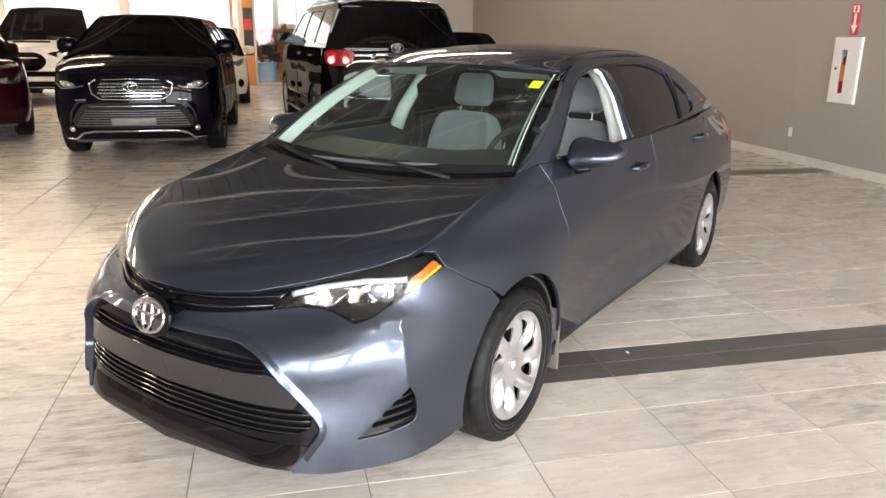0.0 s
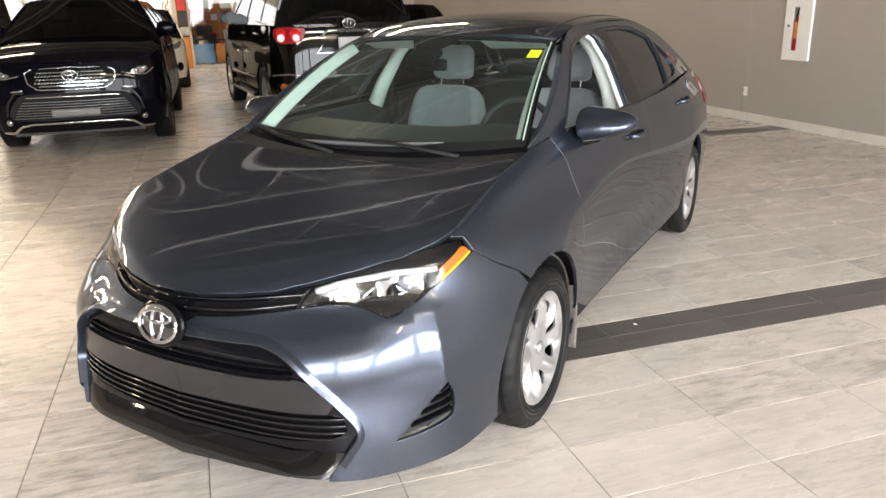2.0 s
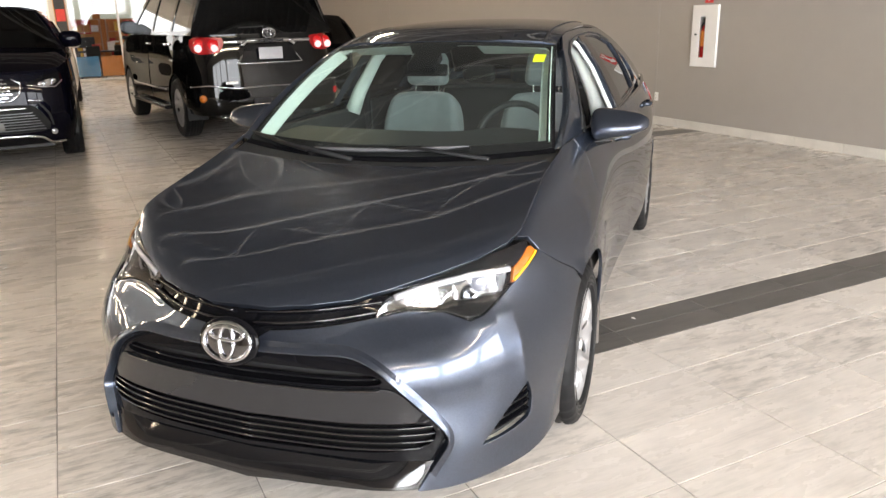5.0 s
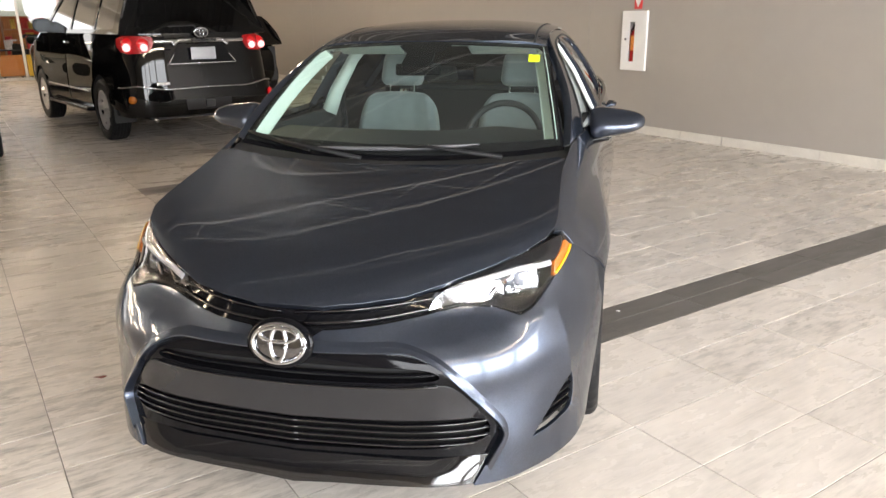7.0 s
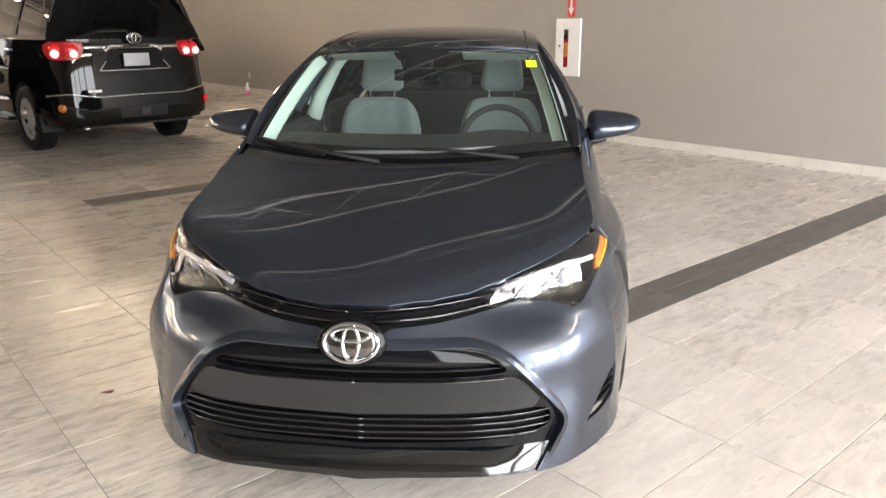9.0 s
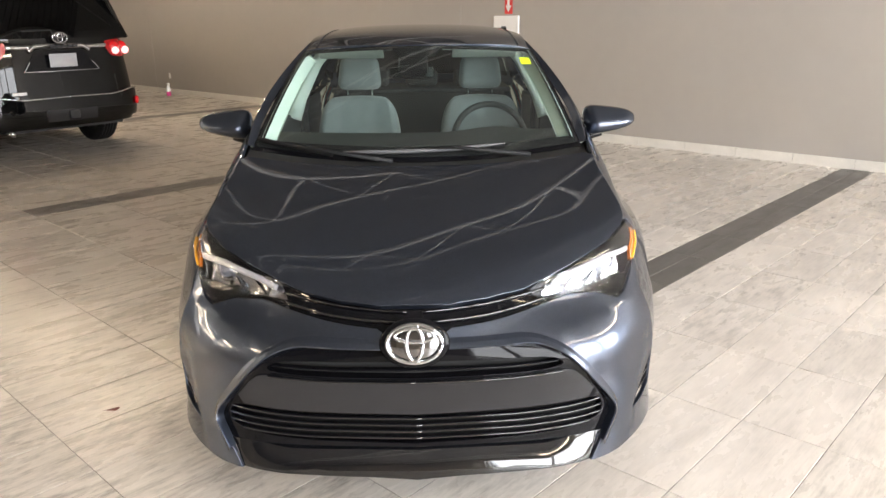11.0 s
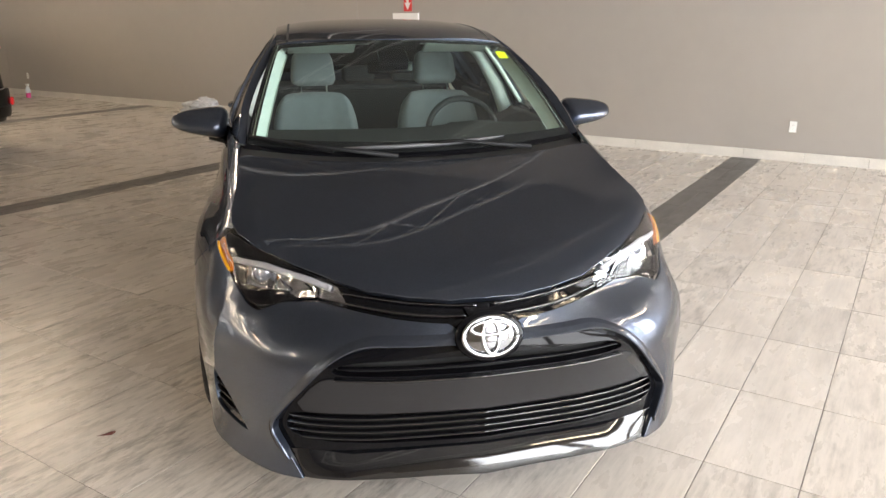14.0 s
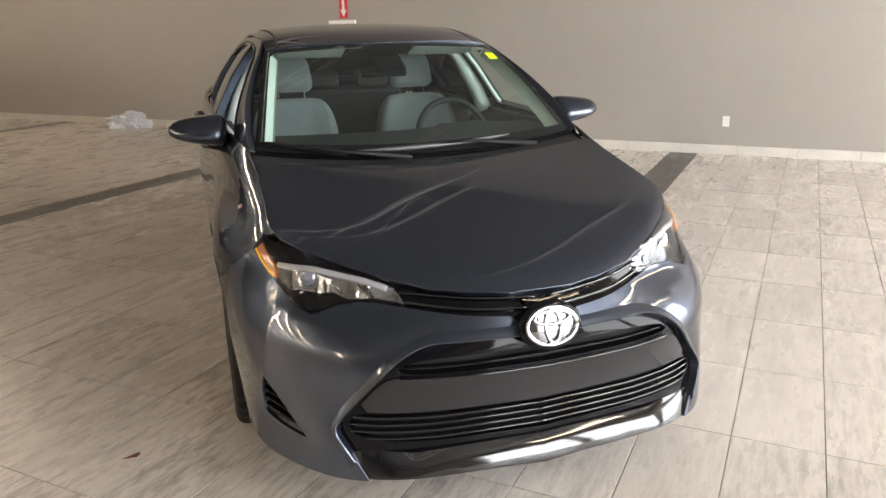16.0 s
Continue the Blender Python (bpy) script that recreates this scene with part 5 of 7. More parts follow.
def dash_fn(uv):
    u, t = uv[:, 0], uv[:, 1]
    y = 0.17 + 0.10 * u * u + 0.62 * t
    z = 0.962 + 0.03 * np.sin(np.clip(t, 0, 1) * 2.2) - 0.18 * np.clip(t - 0.82, 0, 1) ** 1.0 * 2
    z = z + 0.022 * np.exp(-((u - 0.52) / 0.22) ** 2) * np.clip((t - 0.3) * 2, 0, 1)
    return np.stack([u * 0.70, y, z], 1)


panel("dashboard", panel_data(dash_fn, [(-1, -0.02), (1, -0.02), (1, 1), (-1, 1)], step=0.05, flange=0.35), M_DASH, saloon, "charcoal moulded dashboard")
part("dash_vent", box(-0.12, 0.12, 0.30, 0.33, 0.978, 0.986, 0.002), M_BLACK_M, saloon)
part("id_plate_strip", box(0.36, 0.46, 0.205, 0.218, 0.972, 0.977), M_SATIN, saloon)
wheel_s = thing("steering_wheel", "", "")
wheel_s.parent = saloon
wheel_s.matrix_basis = pose(0.365, 0.93, 0.915, 68, 0, 0)
part("wheel_ring", oval(0.185, 0.185, 0.016, n=48, sides=10), M_DASH, wheel_s, smooth=True)
part("wheel_boss", cushion(-0.085, 0.085, -0.07, 0.06, -0.03, 0.02, 0.02), M_DASH, wheel_s, smooth=True)
for a in (0, 180, 270):
    c, sn = math.cos(math.radians(a)), math.sin(math.radians(a))
    part("wheel_spoke", tube([(c * 0.06, sn * 0.06, -0.01), (c * 0.18, sn * 0.18, 0.0)], 0.014, 8), M_SATIN, wheel_s, smooth=True)
# pale headliner, visors and pillar trims


def lining_fn(uv):
    p = roof_fn(uv)
    p[:, 2] -= 0.045
    p[:, 0] *= 0.97
    return p


def trim_fn(uv):
    """The lining of the windscreen pillar: from the glass edge back into the cabin."""
    a, v = uv[:, 0], uv[:, 1]
    q = np.stack([0.972 - 0.055 * a, v], 1)
    return screen_fn(q) - normals_of(screen_fn, q) * (0.008 + 0.048 * a)[:, None]


panel("headliner", mirrored(panel_data(lining_fn, [(-0.97, 0.93), (0.97, 0.93), (0.97, 2.60), (-0.97, 2.60)], step=0.12, flange=0)), M_TRIM_L, saloon, "pale grey headliner")
for s in (1, -1):
    t = panel_data(trim_fn, [(0.0, 0.05), (1.0, 0.05), (1.0, 0.965), (0.0, 0.965)], step=0.05, flange=0.01)
    panel("pillar_trim", t if s > 0 else mirrored(t), M_TRIM_L, saloon, "pale moulded windscreen pillar trim")
    part("sun_visor", cushion(s * 0.34 - 0.165, s * 0.34 + 0.165, -0.008, 0.008, -0.14, 0.0, 0.006, pose(0, 0.94, 1.372, 71)), M_TRIM_L, saloon, smooth=True)
    # centre pillar and inner door panels
    part("inner_pillar", tube([(s * 0.720, 1.37, 0.98), (s * 0.68, 1.40, 1.1), (s * 0.585, 1.45, 1.28), (s * 0.50, 1.47, 1.37)], [0.046, 0.042, 0.034, 0.028], 8), M_TRIM_L, saloon, smooth=True)
    part("door_panel", box(s * 0.745 - 0.02, s * 0.745 + 0.02, 0.42, 1.62, 0.25, 1.005, 0.012), M_DASH, saloon)
    part("door_panel", box(s * 0.745 - 0.02, s * 0.745 + 0.02, 1.66, 2.55, 0.25, 1.02, 0.012), M_DASH, saloon)
    part("seat_belt", tube([(s * 0.675, 1.44, 1.25), (s * 0.66, 1.45, 1.1), (s * 0.66, 1.46, 0.6)], [0.018, 0.02, 0.02], 4), M_SATIN, saloon)
# edge seals of the open front window: pale lining and grey rubber runs
for k, (dy, m_, r) in enumerate(((-0.020, M_TRIM_L, 0.012), (0.0, M_SATIN, 0.006), (0.014, M_STEEL, 0.004), (0.024, M_BLACK_M, 0.006), (0.034, M_STEEL, 0.004))):
    line = house_fn(np.array([(1.305 + dy, 1.03), (1.385 + dy, 1.23), (1.412 + dy, 1.345), (1.36 + dy, 1.372)]))
    for s in (1, -1)[:1 if k == 0 else 2]:
        part("window_run", tube([(s * (p[0] - (0.03 if k == 0 else -0.001)), p[1], p[2]) for p in line], r, 6), m_, saloon, smooth=True)
part("rear_view_mirror", cushion(-0.11, 0.11, -0.015, 0.015, -0.028, 0.028, 0.012, pose(-0.03, 0.78, 1.262, -8)), M_BLACK_G, saloon, smooth=True)
part("camera_housing", cushion(-0.07, 0.07, -0.10, 0.04, -0.03, 0.025, 0.02, pose(-0.02, 0.775, 1.315, 24)), M_BLACK_G, saloon, smooth=True)

# ---- other vehicles ----
def car_body_fn(rows, zs):
    """A skin like the saloon's from outline rows: u is x + y, v the height."""
    cs = [Curve([(x + y, x - y) for x, y in r]) for r in rows]
    zs = np.array(zs)

    def fn(uv):
        uv = np.atleast_2d(np.asarray(uv, float))
        q, z = uv[:, 0], uv[:, 1]
        r = np.array([c(q) for c in cs])
        m = spline2(zs, r)
        i = np.clip(np.searchsorted(zs, z) - 1, 0, len(zs) - 2)
        k = np.arange(len(q))
        h = zs[i + 1] - zs[i]
        zc = np.clip(z, zs[0], zs[-1])
        a, b = (zs[i + 1] - zc) / h, (zc - zs[i]) / h
        d = a * r[i, k] + b * r[i + 1, k] + ((a ** 3 - a) * m[i, k] + (b ** 3 - b) * m[i + 1, k]) * h * h / 6
        return np.stack([(q + d) / 2, (q - d) / 2, z], 1)
    return fn


def end_rows(w, y0, belt, square, tuck, slope):
    """Outline rows of a car's end: half width, foremost y, belt height, how square the corner is, tuck of the sill, slope above."""
    zs = [0.26, 0.45, 0.65, 0.85, belt]
    rows = []
    for i, z in enumerate(zs):
        ww = w * (1 - tuck * (1.0, 0.25, 0.0, 0.1, 0.75)[i] * 0.06)
        yy = y0 + (0.05, 0.0, 0.0, 0.03 * slope, 0.14 * slope)[i]
        c = square
        rows.append([(0, yy), (0.40 * ww, yy + 0.012), (0.68 * ww, yy + 0.05 / c), (0.86 * ww, yy + 0.16 / c), (0.945 * ww, yy + 0.32 / c), (0.985 * ww, yy + 0.62), (ww, yy + 1.1), (ww, y0 + 2.6)])
    return rows, zs


def suv(name, label, m, paint, w=0.96, length=4.85, height=1.72, belt=1.10, wheel_r=0.37, axles=(0.95, 3.82), hood=(0.98, 1.13), ya=1.25, yt=2.05, yr=4.1, yd=4.55, square=1.0, rear_square=1.1, group="parked cars", cover=None, glass=None, spokes=10, rear_slope=0.6, clearance=0.26, tumble=0.70, mirror_out=0.03):
    """A tall car: lower body in two halves with wheel arches, bonnet, roof, framed glass, wheels. y runs from nose to tail."""
    car = thing(name, label, "car", m, group)
    half = length / 2
    fr, zs = end_rows(w, 0.0, belt, square, 1.0, 0.8)
    rr, zs2 = end_rows(w, 0.0, belt, rear_square, 1.0, rear_slope)
    f_fn, r0_fn = car_body_fn(fr, zs), car_body_fn(rr, zs2)

    def r_fn(uv):
        p = r0_fn(uv)
        p[:, 1] = length - p[:, 1]
        return p

    def q_of(fn, pts, flip):
        p = np.array(pts, float)
        q = p[:, 0] + w
        for _ in range(6):
            v = fn(np.stack([q, p[:, 1]], 1))
            q = q + (p[:, 0] - v[:, 1])
        return np.stack([q, p[:, 1]], 1)
    arch_r = wheel_r + 0.055
    for fn, raw, ax, top0, nm in ((f_fn, f_fn, axles[0], hood[0], "front_body"), (r_fn, r0_fn, length - axles[1], belt, "rear_body")):
        arch = q_of(raw, arc(ax, wheel_r, arch_r, -10, 190, 24), 0)
        s_lo = q_of(raw, [(half, clearance), (ax + arch_r, clearance)], 0)
        s_fr = q_of(raw, [(ax - arch_r, clearance)], 0)
        qn = raw(np.array([[0.0, 0.5]]))[0]
        q0 = float(raw(np.array([[0.0, clearance]]))[0][1]) * 0
        start = fr[0][0][1]
        zt = np.array([(-0.002 + 0.0, top0), (0.3 * w, top0), (0.72 * w, top0 + 0.0)])
        belt_pts = q_of(raw, [(half, belt)], 0)
        if nm == "front_body":
            crest = [(-0.03, hood[0]), (0.42 * w, hood[0]), (0.75 * w, hood[0] + 0.01)] + [tuple(p) for p in q_of(raw, [(0.30, hood[0] + 0.045), (0.7, min(belt, hood[0] + 0.085)), (ya, belt)], 0)]
        else:
            crest = [(-0.02, belt), (0.42 * w, belt), (0.75 * w, belt)] + [tuple(p) for p in q_of(raw, [(0.45, belt), (1.2, belt)], 0)]
        low = [(0.70 * w, clearance), (0.42 * w, clearance), (-0.03, clearance)]
        poly = np.array(crest + [tuple(belt_pts[0])] + [tuple(p) for p in s_lo] + [tuple(p) for p in arch[1:-1]] + [tuple(s_fr[0])] + low)
        d = panel_data(raw, poly, step=0.06, flange=0.03)
        if nm == "rear_body":
            v, f, n = d
            d = ([(a, length - b, c) for a, b, c in v], [t[::-1] for t in f], [(a, -b, c) for a, b, c in n])
        panel(nm, join_data(d, mirrored(d)), paint, car)
    # bonnet
    def bonnet_fn(uv):
        x, y = uv[:, 0], uv[:, 1]
        t = np.clip((y - 0.03) / (ya - 0.03), 0, 1.3)
        z = hood[0] + (hood[1] - hood[0]) * (1 - (1 - np.clip(t, 0, 1)) ** 1.7) - 0.05 * (x / w) ** 2 - 0.05 * np.clip((np.abs(x) / w - 0.78) / 0.2, 0, 1) ** 2 + 0.01
        return np.stack([x, y, z], 1)
    hp = [(0, 0.03), (0.42 * w, 0.045), (0.72 * w, 0.11), (0.88 * w, 0.26), (0.95 * w, 0.55), (0.965 * w, ya + 0.05), (0, ya)]
    hp = np.array(hp + [(-x, y) for x, y in hp[-2:0:-1]])
    panel("bonnet", panel_data(bonnet_fn, hp, step=0.07, flange=0.012), paint, car)

    # glasshouse
    xt = w * tumble

    def wall_fn(uv):
        y, z = uv[:, 0], uv[:, 1]
        h = (z - belt) / (height - belt)
        return np.stack([w * 0.955 - (w * 0.955 - xt) * (0.75 * h + 0.25 * h * h), y, z], 1)
    hz = height - 0.05
    outer = np.array([(ya, belt), (yd, belt), (yd - 0.05, belt + 0.2), (yr + 0.18, hz - 0.08), (yr, hz), (yt, hz), (yt - 0.10, hz - 0.05)])
    g0, g1 = belt + 0.05, hz - 0.075
    slope = (yt - ya) / (hz - belt)
    b1, b2 = ya + (yr - ya) * 0.44, ya + (yr - ya) * 0.76
    wins = [smooth_poly([(ya + 0.22, g0), (ya + 0.16 + slope * (g1 - belt), g1), (b1 - 0.04, g1), (b1 - 0.02, g0)], 1, (0, 1, 2, 3)),
            smooth_poly([(b1 + 0.07, g0), (b1 + 0.05, g1), (b2 - 0.03, g1), (b2 - 0.02, g0)], 1, (0, 1, 2, 3)),
            smooth_poly([(b2 + 0.07, g0), (b2 + 0.07, g1), (yr + 0.02, g1 - 0.01), (yd - 0.22, g0 + 0.06), (yd - 0.25, g0)], 1, (0, 1))]
    gm = glass or M_GLASS_T
    both("side_frame", paint, car, wall_fn, outer, wins, step=0.07, flange=0.03)
    for wv in wins:
        for g in both("side_window", gm, car, wall_fn, wv, step=0.12, offset=-0.012, flange=0):
            g.visible_shadow = False

    def front_fn(uv):
        u, v = uv[:, 0], uv[:, 1]
        ww = w * 0.93 + (xt - w * 0.93) * v
        return np.stack([u * ww, ya - 0.09 * (1 - u * u) + (yt - ya) * v, belt + 0.0 + (hz - belt) * v + 0.04 * (1 - u * u) * v - 0.03 * (1 - u * u) * (1 - v)], 1)
    g = panel("windscreen", panel_data(front_fn, [(-0.96, 0.04), (0.96, 0.04), (0.94, 0.95), (-0.94, 0.95)], step=0.1, flange=0), M_GLASS_D, car, "dark reflecting windscreen")
    g.visible_shadow = False
    fram = panel_data(front_fn, [(-1.0, 0.0), (1.0, 0.0), (1.0, 1.0), (-1.0, 1.0)], [np.array([(-0.93, 0.07), (0.93, 0.07), (0.90, 0.93), (-0.90, 0.93)])], step=0.1, offset=-0.004, flange=0.02)
    panel("screen_frame", fram, M_BLACK_G, car)

    def back_fn(uv):
        u, v = uv[:, 0], uv[:, 1]
        ww = w * 0.93 + (xt - w * 0.93) * v
        return np.stack([-u * ww, yd + 0.06 * (1 - u * u) + (yr + 0.05 - yd) * v, belt + (hz - belt) * v + 0.03 * (1 - u * u) * v], 1)
    g = panel("rear_window", panel_data(back_fn, [(-0.84, 0.12), (0.84, 0.12), (0.80, 0.86), (-0.80, 0.86)], step=0.1, flange=0, offset=0.001), gm, car, "dark rear window")
    g.visible_shadow = False
    fram = panel_data(back_fn, [(-1.0, -0.02), (1.0, -0.02), (1.0, 1.0), (-1.0, 1.0)], [np.array([(-0.84, 0.12), (0.84, 0.12), (0.80, 0.86), (-0.80, 0.86)])], step=0.1, offset=0.004, flange=0.02)
    panel("tailgate_frame", fram, paint, car)

    def top_fn(uv):
        u, y = uv[:, 0], uv[:, 1]
        yy = y + 0.0
        t = (y - yt) / (yr + 0.06 - yt)
        return np.stack([u * xt * 1.004, yy, hz + 0.05 * (1 - np.abs(u) ** 3) * (0.7 + 1.2 * t * (1 - t)) + 0.012], 1)
    panel("roof", panel_data(top_fn, [(-1, yt - 0.02), (1, yt - 0.02), (1, yr + 0.07), (-1, yr + 0.07)], step=0.1, flange=0.025), paint, car)
    # cabin tub, seats behind the dark glass, underbody
    part("cabin_tub", box(-w * 0.86, w * 0.86, ya + 0.1, yd - 0.15, clearance + 0.02, belt - 0.06, 0.02), M_DASH, car)
    for x in (-0.38, 0.38):
        part("seat_back", cushion(x - 0.24, x + 0.24, ya + 1.05, ya + 1.2, belt - 0.1, belt + 0.22, 0.05), M_SEAT_D, car, smooth=True)
        part("seat_headrest", cushion(x - 0.13, x + 0.13, ya + 1.1, ya + 1.18, belt + 0.25, belt + 0.42, 0.035), M_SEAT_D, car, smooth=True)
    part("underbody", box(-w * 0.7, w * 0.7, 0.12, length - 0.12, clearance - 0.04, clearance + 0.02), M_BLACK_M, car)
    for y in axles:
        for s in (1, -1):
            make_wheel(car, s * (w - 0.125), y, s, spokes, wheel_r, wheel_r * 0.64, 0.23, cover or M_CHROME)
            bm = bmesh.new()
            rows = []
            for x in (w - 0.40, w - 0.2, w - 0.035):
                rows.append([bm.verts.new((s * x, y + (arch_r + 0.01) * math.cos(math.radians(a)), wheel_r + (arch_r + 0.01) * math.sin(math.radians(a)))) for a in range(-10, 191, 20)])
            for r0, r1 in zip(rows, rows[1:]):
                for k in range(len(r0) - 1):
                    bm.faces.new((r0[k], r0[k + 1], r1[k + 1], r1[k]))
            bm.faces.new(rows[0])
            part("arch_liner", bm, M_BLACK_M, car)
    # door mirrors
    for s in (1, -1):
        bm = bmesh.new()
        bmesh.ops.create_uvsphere(bm, u_segments=20, v_segments=12, radius=1)
        for v in bm.verts:
            x, y, z = v.co
            v.co = (math.copysign(abs(x) ** 0.6, x) * 0.13, y * 0.10 if y < 0 else min(y, 0.3) * 0.10, math.copysign(abs(z) ** 0.6, z) * 0.10)
        part("door_mirror", bm, paint, car, smooth=True, m=pose(s * (w + mirror_out), ya + 0.38, belt + 0.11))
        part("mirror_foot", tube([(s * (w - 0.06), ya + 0.36, belt + 0.02), (s * (w + 0.02), ya + 0.37, belt + 0.06)], 0.03, 8), M_BLACK_G, car)
        for k in (b1, b2):
            p = f_fn(q_of(f_fn, [(min(k - 0.1, half), belt - 0.12)], 0))[0]
            part("door_handle", tube([(s * (p[0] + 0.0), k - 0.22, belt - 0.12), (s * (p[0] + 0.03), k - 0.18, belt - 0.12), (s * (p[0] + 0.03), k - 0.06, belt - 0.12), (s * p[0], k - 0.02, belt - 0.12)], 0.014, 6), M_CHROME, car)
    return car, f_fn, r0_fn, q_of


M_GLASS_D = glass_mat("dark windscreen glass", (0.5, 0.52, 0.5), 0.0, 0.11)
M_NAVY = car_paint("midnight navy paint", (0.0025, 0.0025, 0.006), 0.2, 0.3, 0.32)
M_BLACKP = car_paint("black paint", (0.003, 0.003, 0.003), 0.1, 0.25, 0.7)
M_WHITEP = car_paint("white paint", (0.80, 0.79, 0.78), 0.0, 0.35)
M_MAROON = car_paint("maroon paint", (0.022, 0.003, 0.005), 0.3, 0.3, 0.6)
M_PEARL = car_paint("cream white paint", (0.64, 0.62, 0.57), 0.0, 0.35)
M_LAMPON = mat("lit tail lamp and reflector glow", (0.25, 0.005, 0.005), 0.2, coat=0.6, emit=(1.0, 0.01, 0.02), emit_strength=0.35)
M_LENSON = mat("lit red lamp lens", (0.2, 0.002, 0.003), 0.25, coat=0.15, noise_scale=40, noise_amt=0.2, emit=(1.0, 0.01, 0.02), emit_strength=0.08)
M_LAMPHOT = mat("lit lamp bulb", (0.5, 0.2, 0.2), 0.3, emit=(1.0, 0.45, 0.45), emit_strength=1.6)
M_WHITE_L = mat("pale lamp bowl", (0.85, 0.82, 0.76), 0.2, noise_scale=30, noise_amt=0.1, coat=0.5)
M_PLATE_D = mat("dull grey plate holder", (0.22, 0.21, 0.20), 0.5, noise_scale=8, noise_amt=0.15)
M_PLATE = mat("blank metal plate", (0.36, 0.36, 0.37), 0.35, 0.6, noise_scale=8, noise_amt=0.15)


def twin(fn, name, bm_fn, material, parent, label="", smooth=True):
    """The same moulding on both sides."""
    for s in (1, -1):
        b = bm_fn()
        part(name, b if s > 0 else mirror_bm(b), material, parent, label, smooth)


def whole(name, fn, poly, material, parent, label="", holes=(), **kw):
    d = panel_data(fn, poly, holes, **kw)
    return panel(name, join_data(d, mirrored(d)), material, parent, label)


def moulding(fn, line, width, height, offset=0.0, n=30):
    line = [(-0.03, z) if q == 0 else (q, z) for q, z in line]
    a = ribbon_on(fn, line, width, height, offset, n)
    b = mirror_bm(a.copy())
    me = bpy.data.meshes.new("x")
    b.to_mesh(me)
    a.from_mesh(me)
    bpy.data.meshes.remove(me)
    b.free()
    return a


def emblem(parent, x, y, z, rx, rz, sx=0.07, sy=0.048):
    e = thing("badge", "", "")
    e.parent = parent
    e.matrix_basis = pose(x, y, z, rx, 0, rz)
    bm = lathe([(0.001, 0.0), (1, 0.0), (1, 0.25), (0.001, 0.3)], 28, "z")
    bmesh.ops.scale(bm, verts=bm.verts, vec=(sx, sy, 0.03))
    part("badge_disc", bm, M_SATIN, e, smooth=True)
    part("badge_ring", oval(sx, sy, 0.008, oz=0.010, n=28, sides=6), M_CHROME, e, smooth=True)
    part("badge_ring", oval(sx * 0.32, sy * 0.85, 0.006, oz=0.014, n=24, sides=6), M_CHROME, e, smooth=True)
    part("badge_ring", oval(sx * 0.70, sy * 0.35, 0.006, oy=sy * 0.4, oz=0.014, n=24, sides=6), M_CHROME, e, smooth=True)
    return e


# navy crossover, nose towards the sedan
nav, nf, nr, nq = suv("crossover_suv", "midnight navy crossover with a chrome mesh grille and silver lip", pose(-1.58, 9.89, 0, 0, 0, -1.0), M_NAVY, tumble=0.65, w=1.01, length=4.95, height=1.785, belt=1.25, hood=(1.045, 1.285), wheel_r=0.375, ya=1.15, yt=1.95, axles=(0.95, 3.85))
HG = smooth_poly([(-0.02, 1.0), (0.40, 0.99), (0.54, 0.93), (0.49, 0.80), (0.40, 0.735), (-0.04, 0.728)], 1, (0, 5))
hgrille = whole("grille", nf, HG, M_BLACK_G, nav, "chrome mesh grille in a black surround", step=0.05, offset=0.006, flange=0.02)
for r in range(5):
    for c in range(12):
        q = 0.012 + 0.036 * c + (0.018 if r % 2 else 0)
        zz = 0.785 + 0.037 * r
        if q > 0.40 - (0.04 if r == 0 else 0):
            continue
        for s in (1, -1):
            b = ribbon_on(nf, [(q, zz - 0.011), (q + 0.014, zz + 0.004), (q + 0.028, zz - 0.011)], 0.016, 0.014, 0.008, 5)
            part("grille_link", b if s > 0 else mirror_bm(b), M_CHROME, hgrille)
part("grille_trim", moulding(nf, [(0.0, 0.738), (0.38, 0.745), (0.49, 0.815), (0.535, 0.93), (0.46, 0.975)], 0.016, 0.012, 0.008, 30), M_CHROME, hgrille, smooth=True)
part("grille_trim", moulding(nf, [(0.0, 0.985), (0.38, 0.975)], 0.012, 0.012, 0.008, 20), M_CHROME, hgrille, smooth=True)
lower = whole("lower_grille", nf, smooth_poly([(-0.04, 0.70), (0.54, 0.70), (0.64, 0.66), (0.80, 0.43), (0.6, 0.395), (-0.04, 0.395)], 1, (0, 5)), M_DARKIN, nav, "black slatted lower intake", step=0.06, offset=0.006, flange=0.02)
for k in range(7):
    part("slat", moulding(nf, [(0.0, 0.43 + 0.029 * k), (0.70 - 0.022 * k, 0.435 + 0.029 * k)], 0.010, 0.012, 0.008, 14), M_STEELD, lower)
part("plate_holder", moulding(nf, [(0.0, 0.475), (0.26, 0.475)], 0.08, 0.014, 0.010, 10), M_PLATE_D, lower, "blank pale plate holder")
part("bumper_bar", moulding(nf, [(0.0, 0.662), (0.52, 0.662)], 0.022, 0.014, 0.010, 20), M_CHROME, nav, "bright bumper bar", smooth=True)
# added black strip: the dark of the open underside put in as a panel
whole("valance", nf, [(-0.04, 0.345), (0.50, 0.345), (0.64, 0.325), (0.74, 0.285), (0.70, 0.262), (0.4, 0.262), (-0.04, 0.262)], M_BLACK_G, nav, "black strip put in for the shade under the lip", step=0.06, offset=0.005, flange=0.02)
part("chin_trim", moulding(nf, [(0.0, 0.362), (0.50, 0.362), (0.66, 0.340), (0.80, 0.268), (1.02, 0.268)], 0.032, 0.018, 0.004, 40), M_CHROME, nav, "silver lower lip", smooth=True)
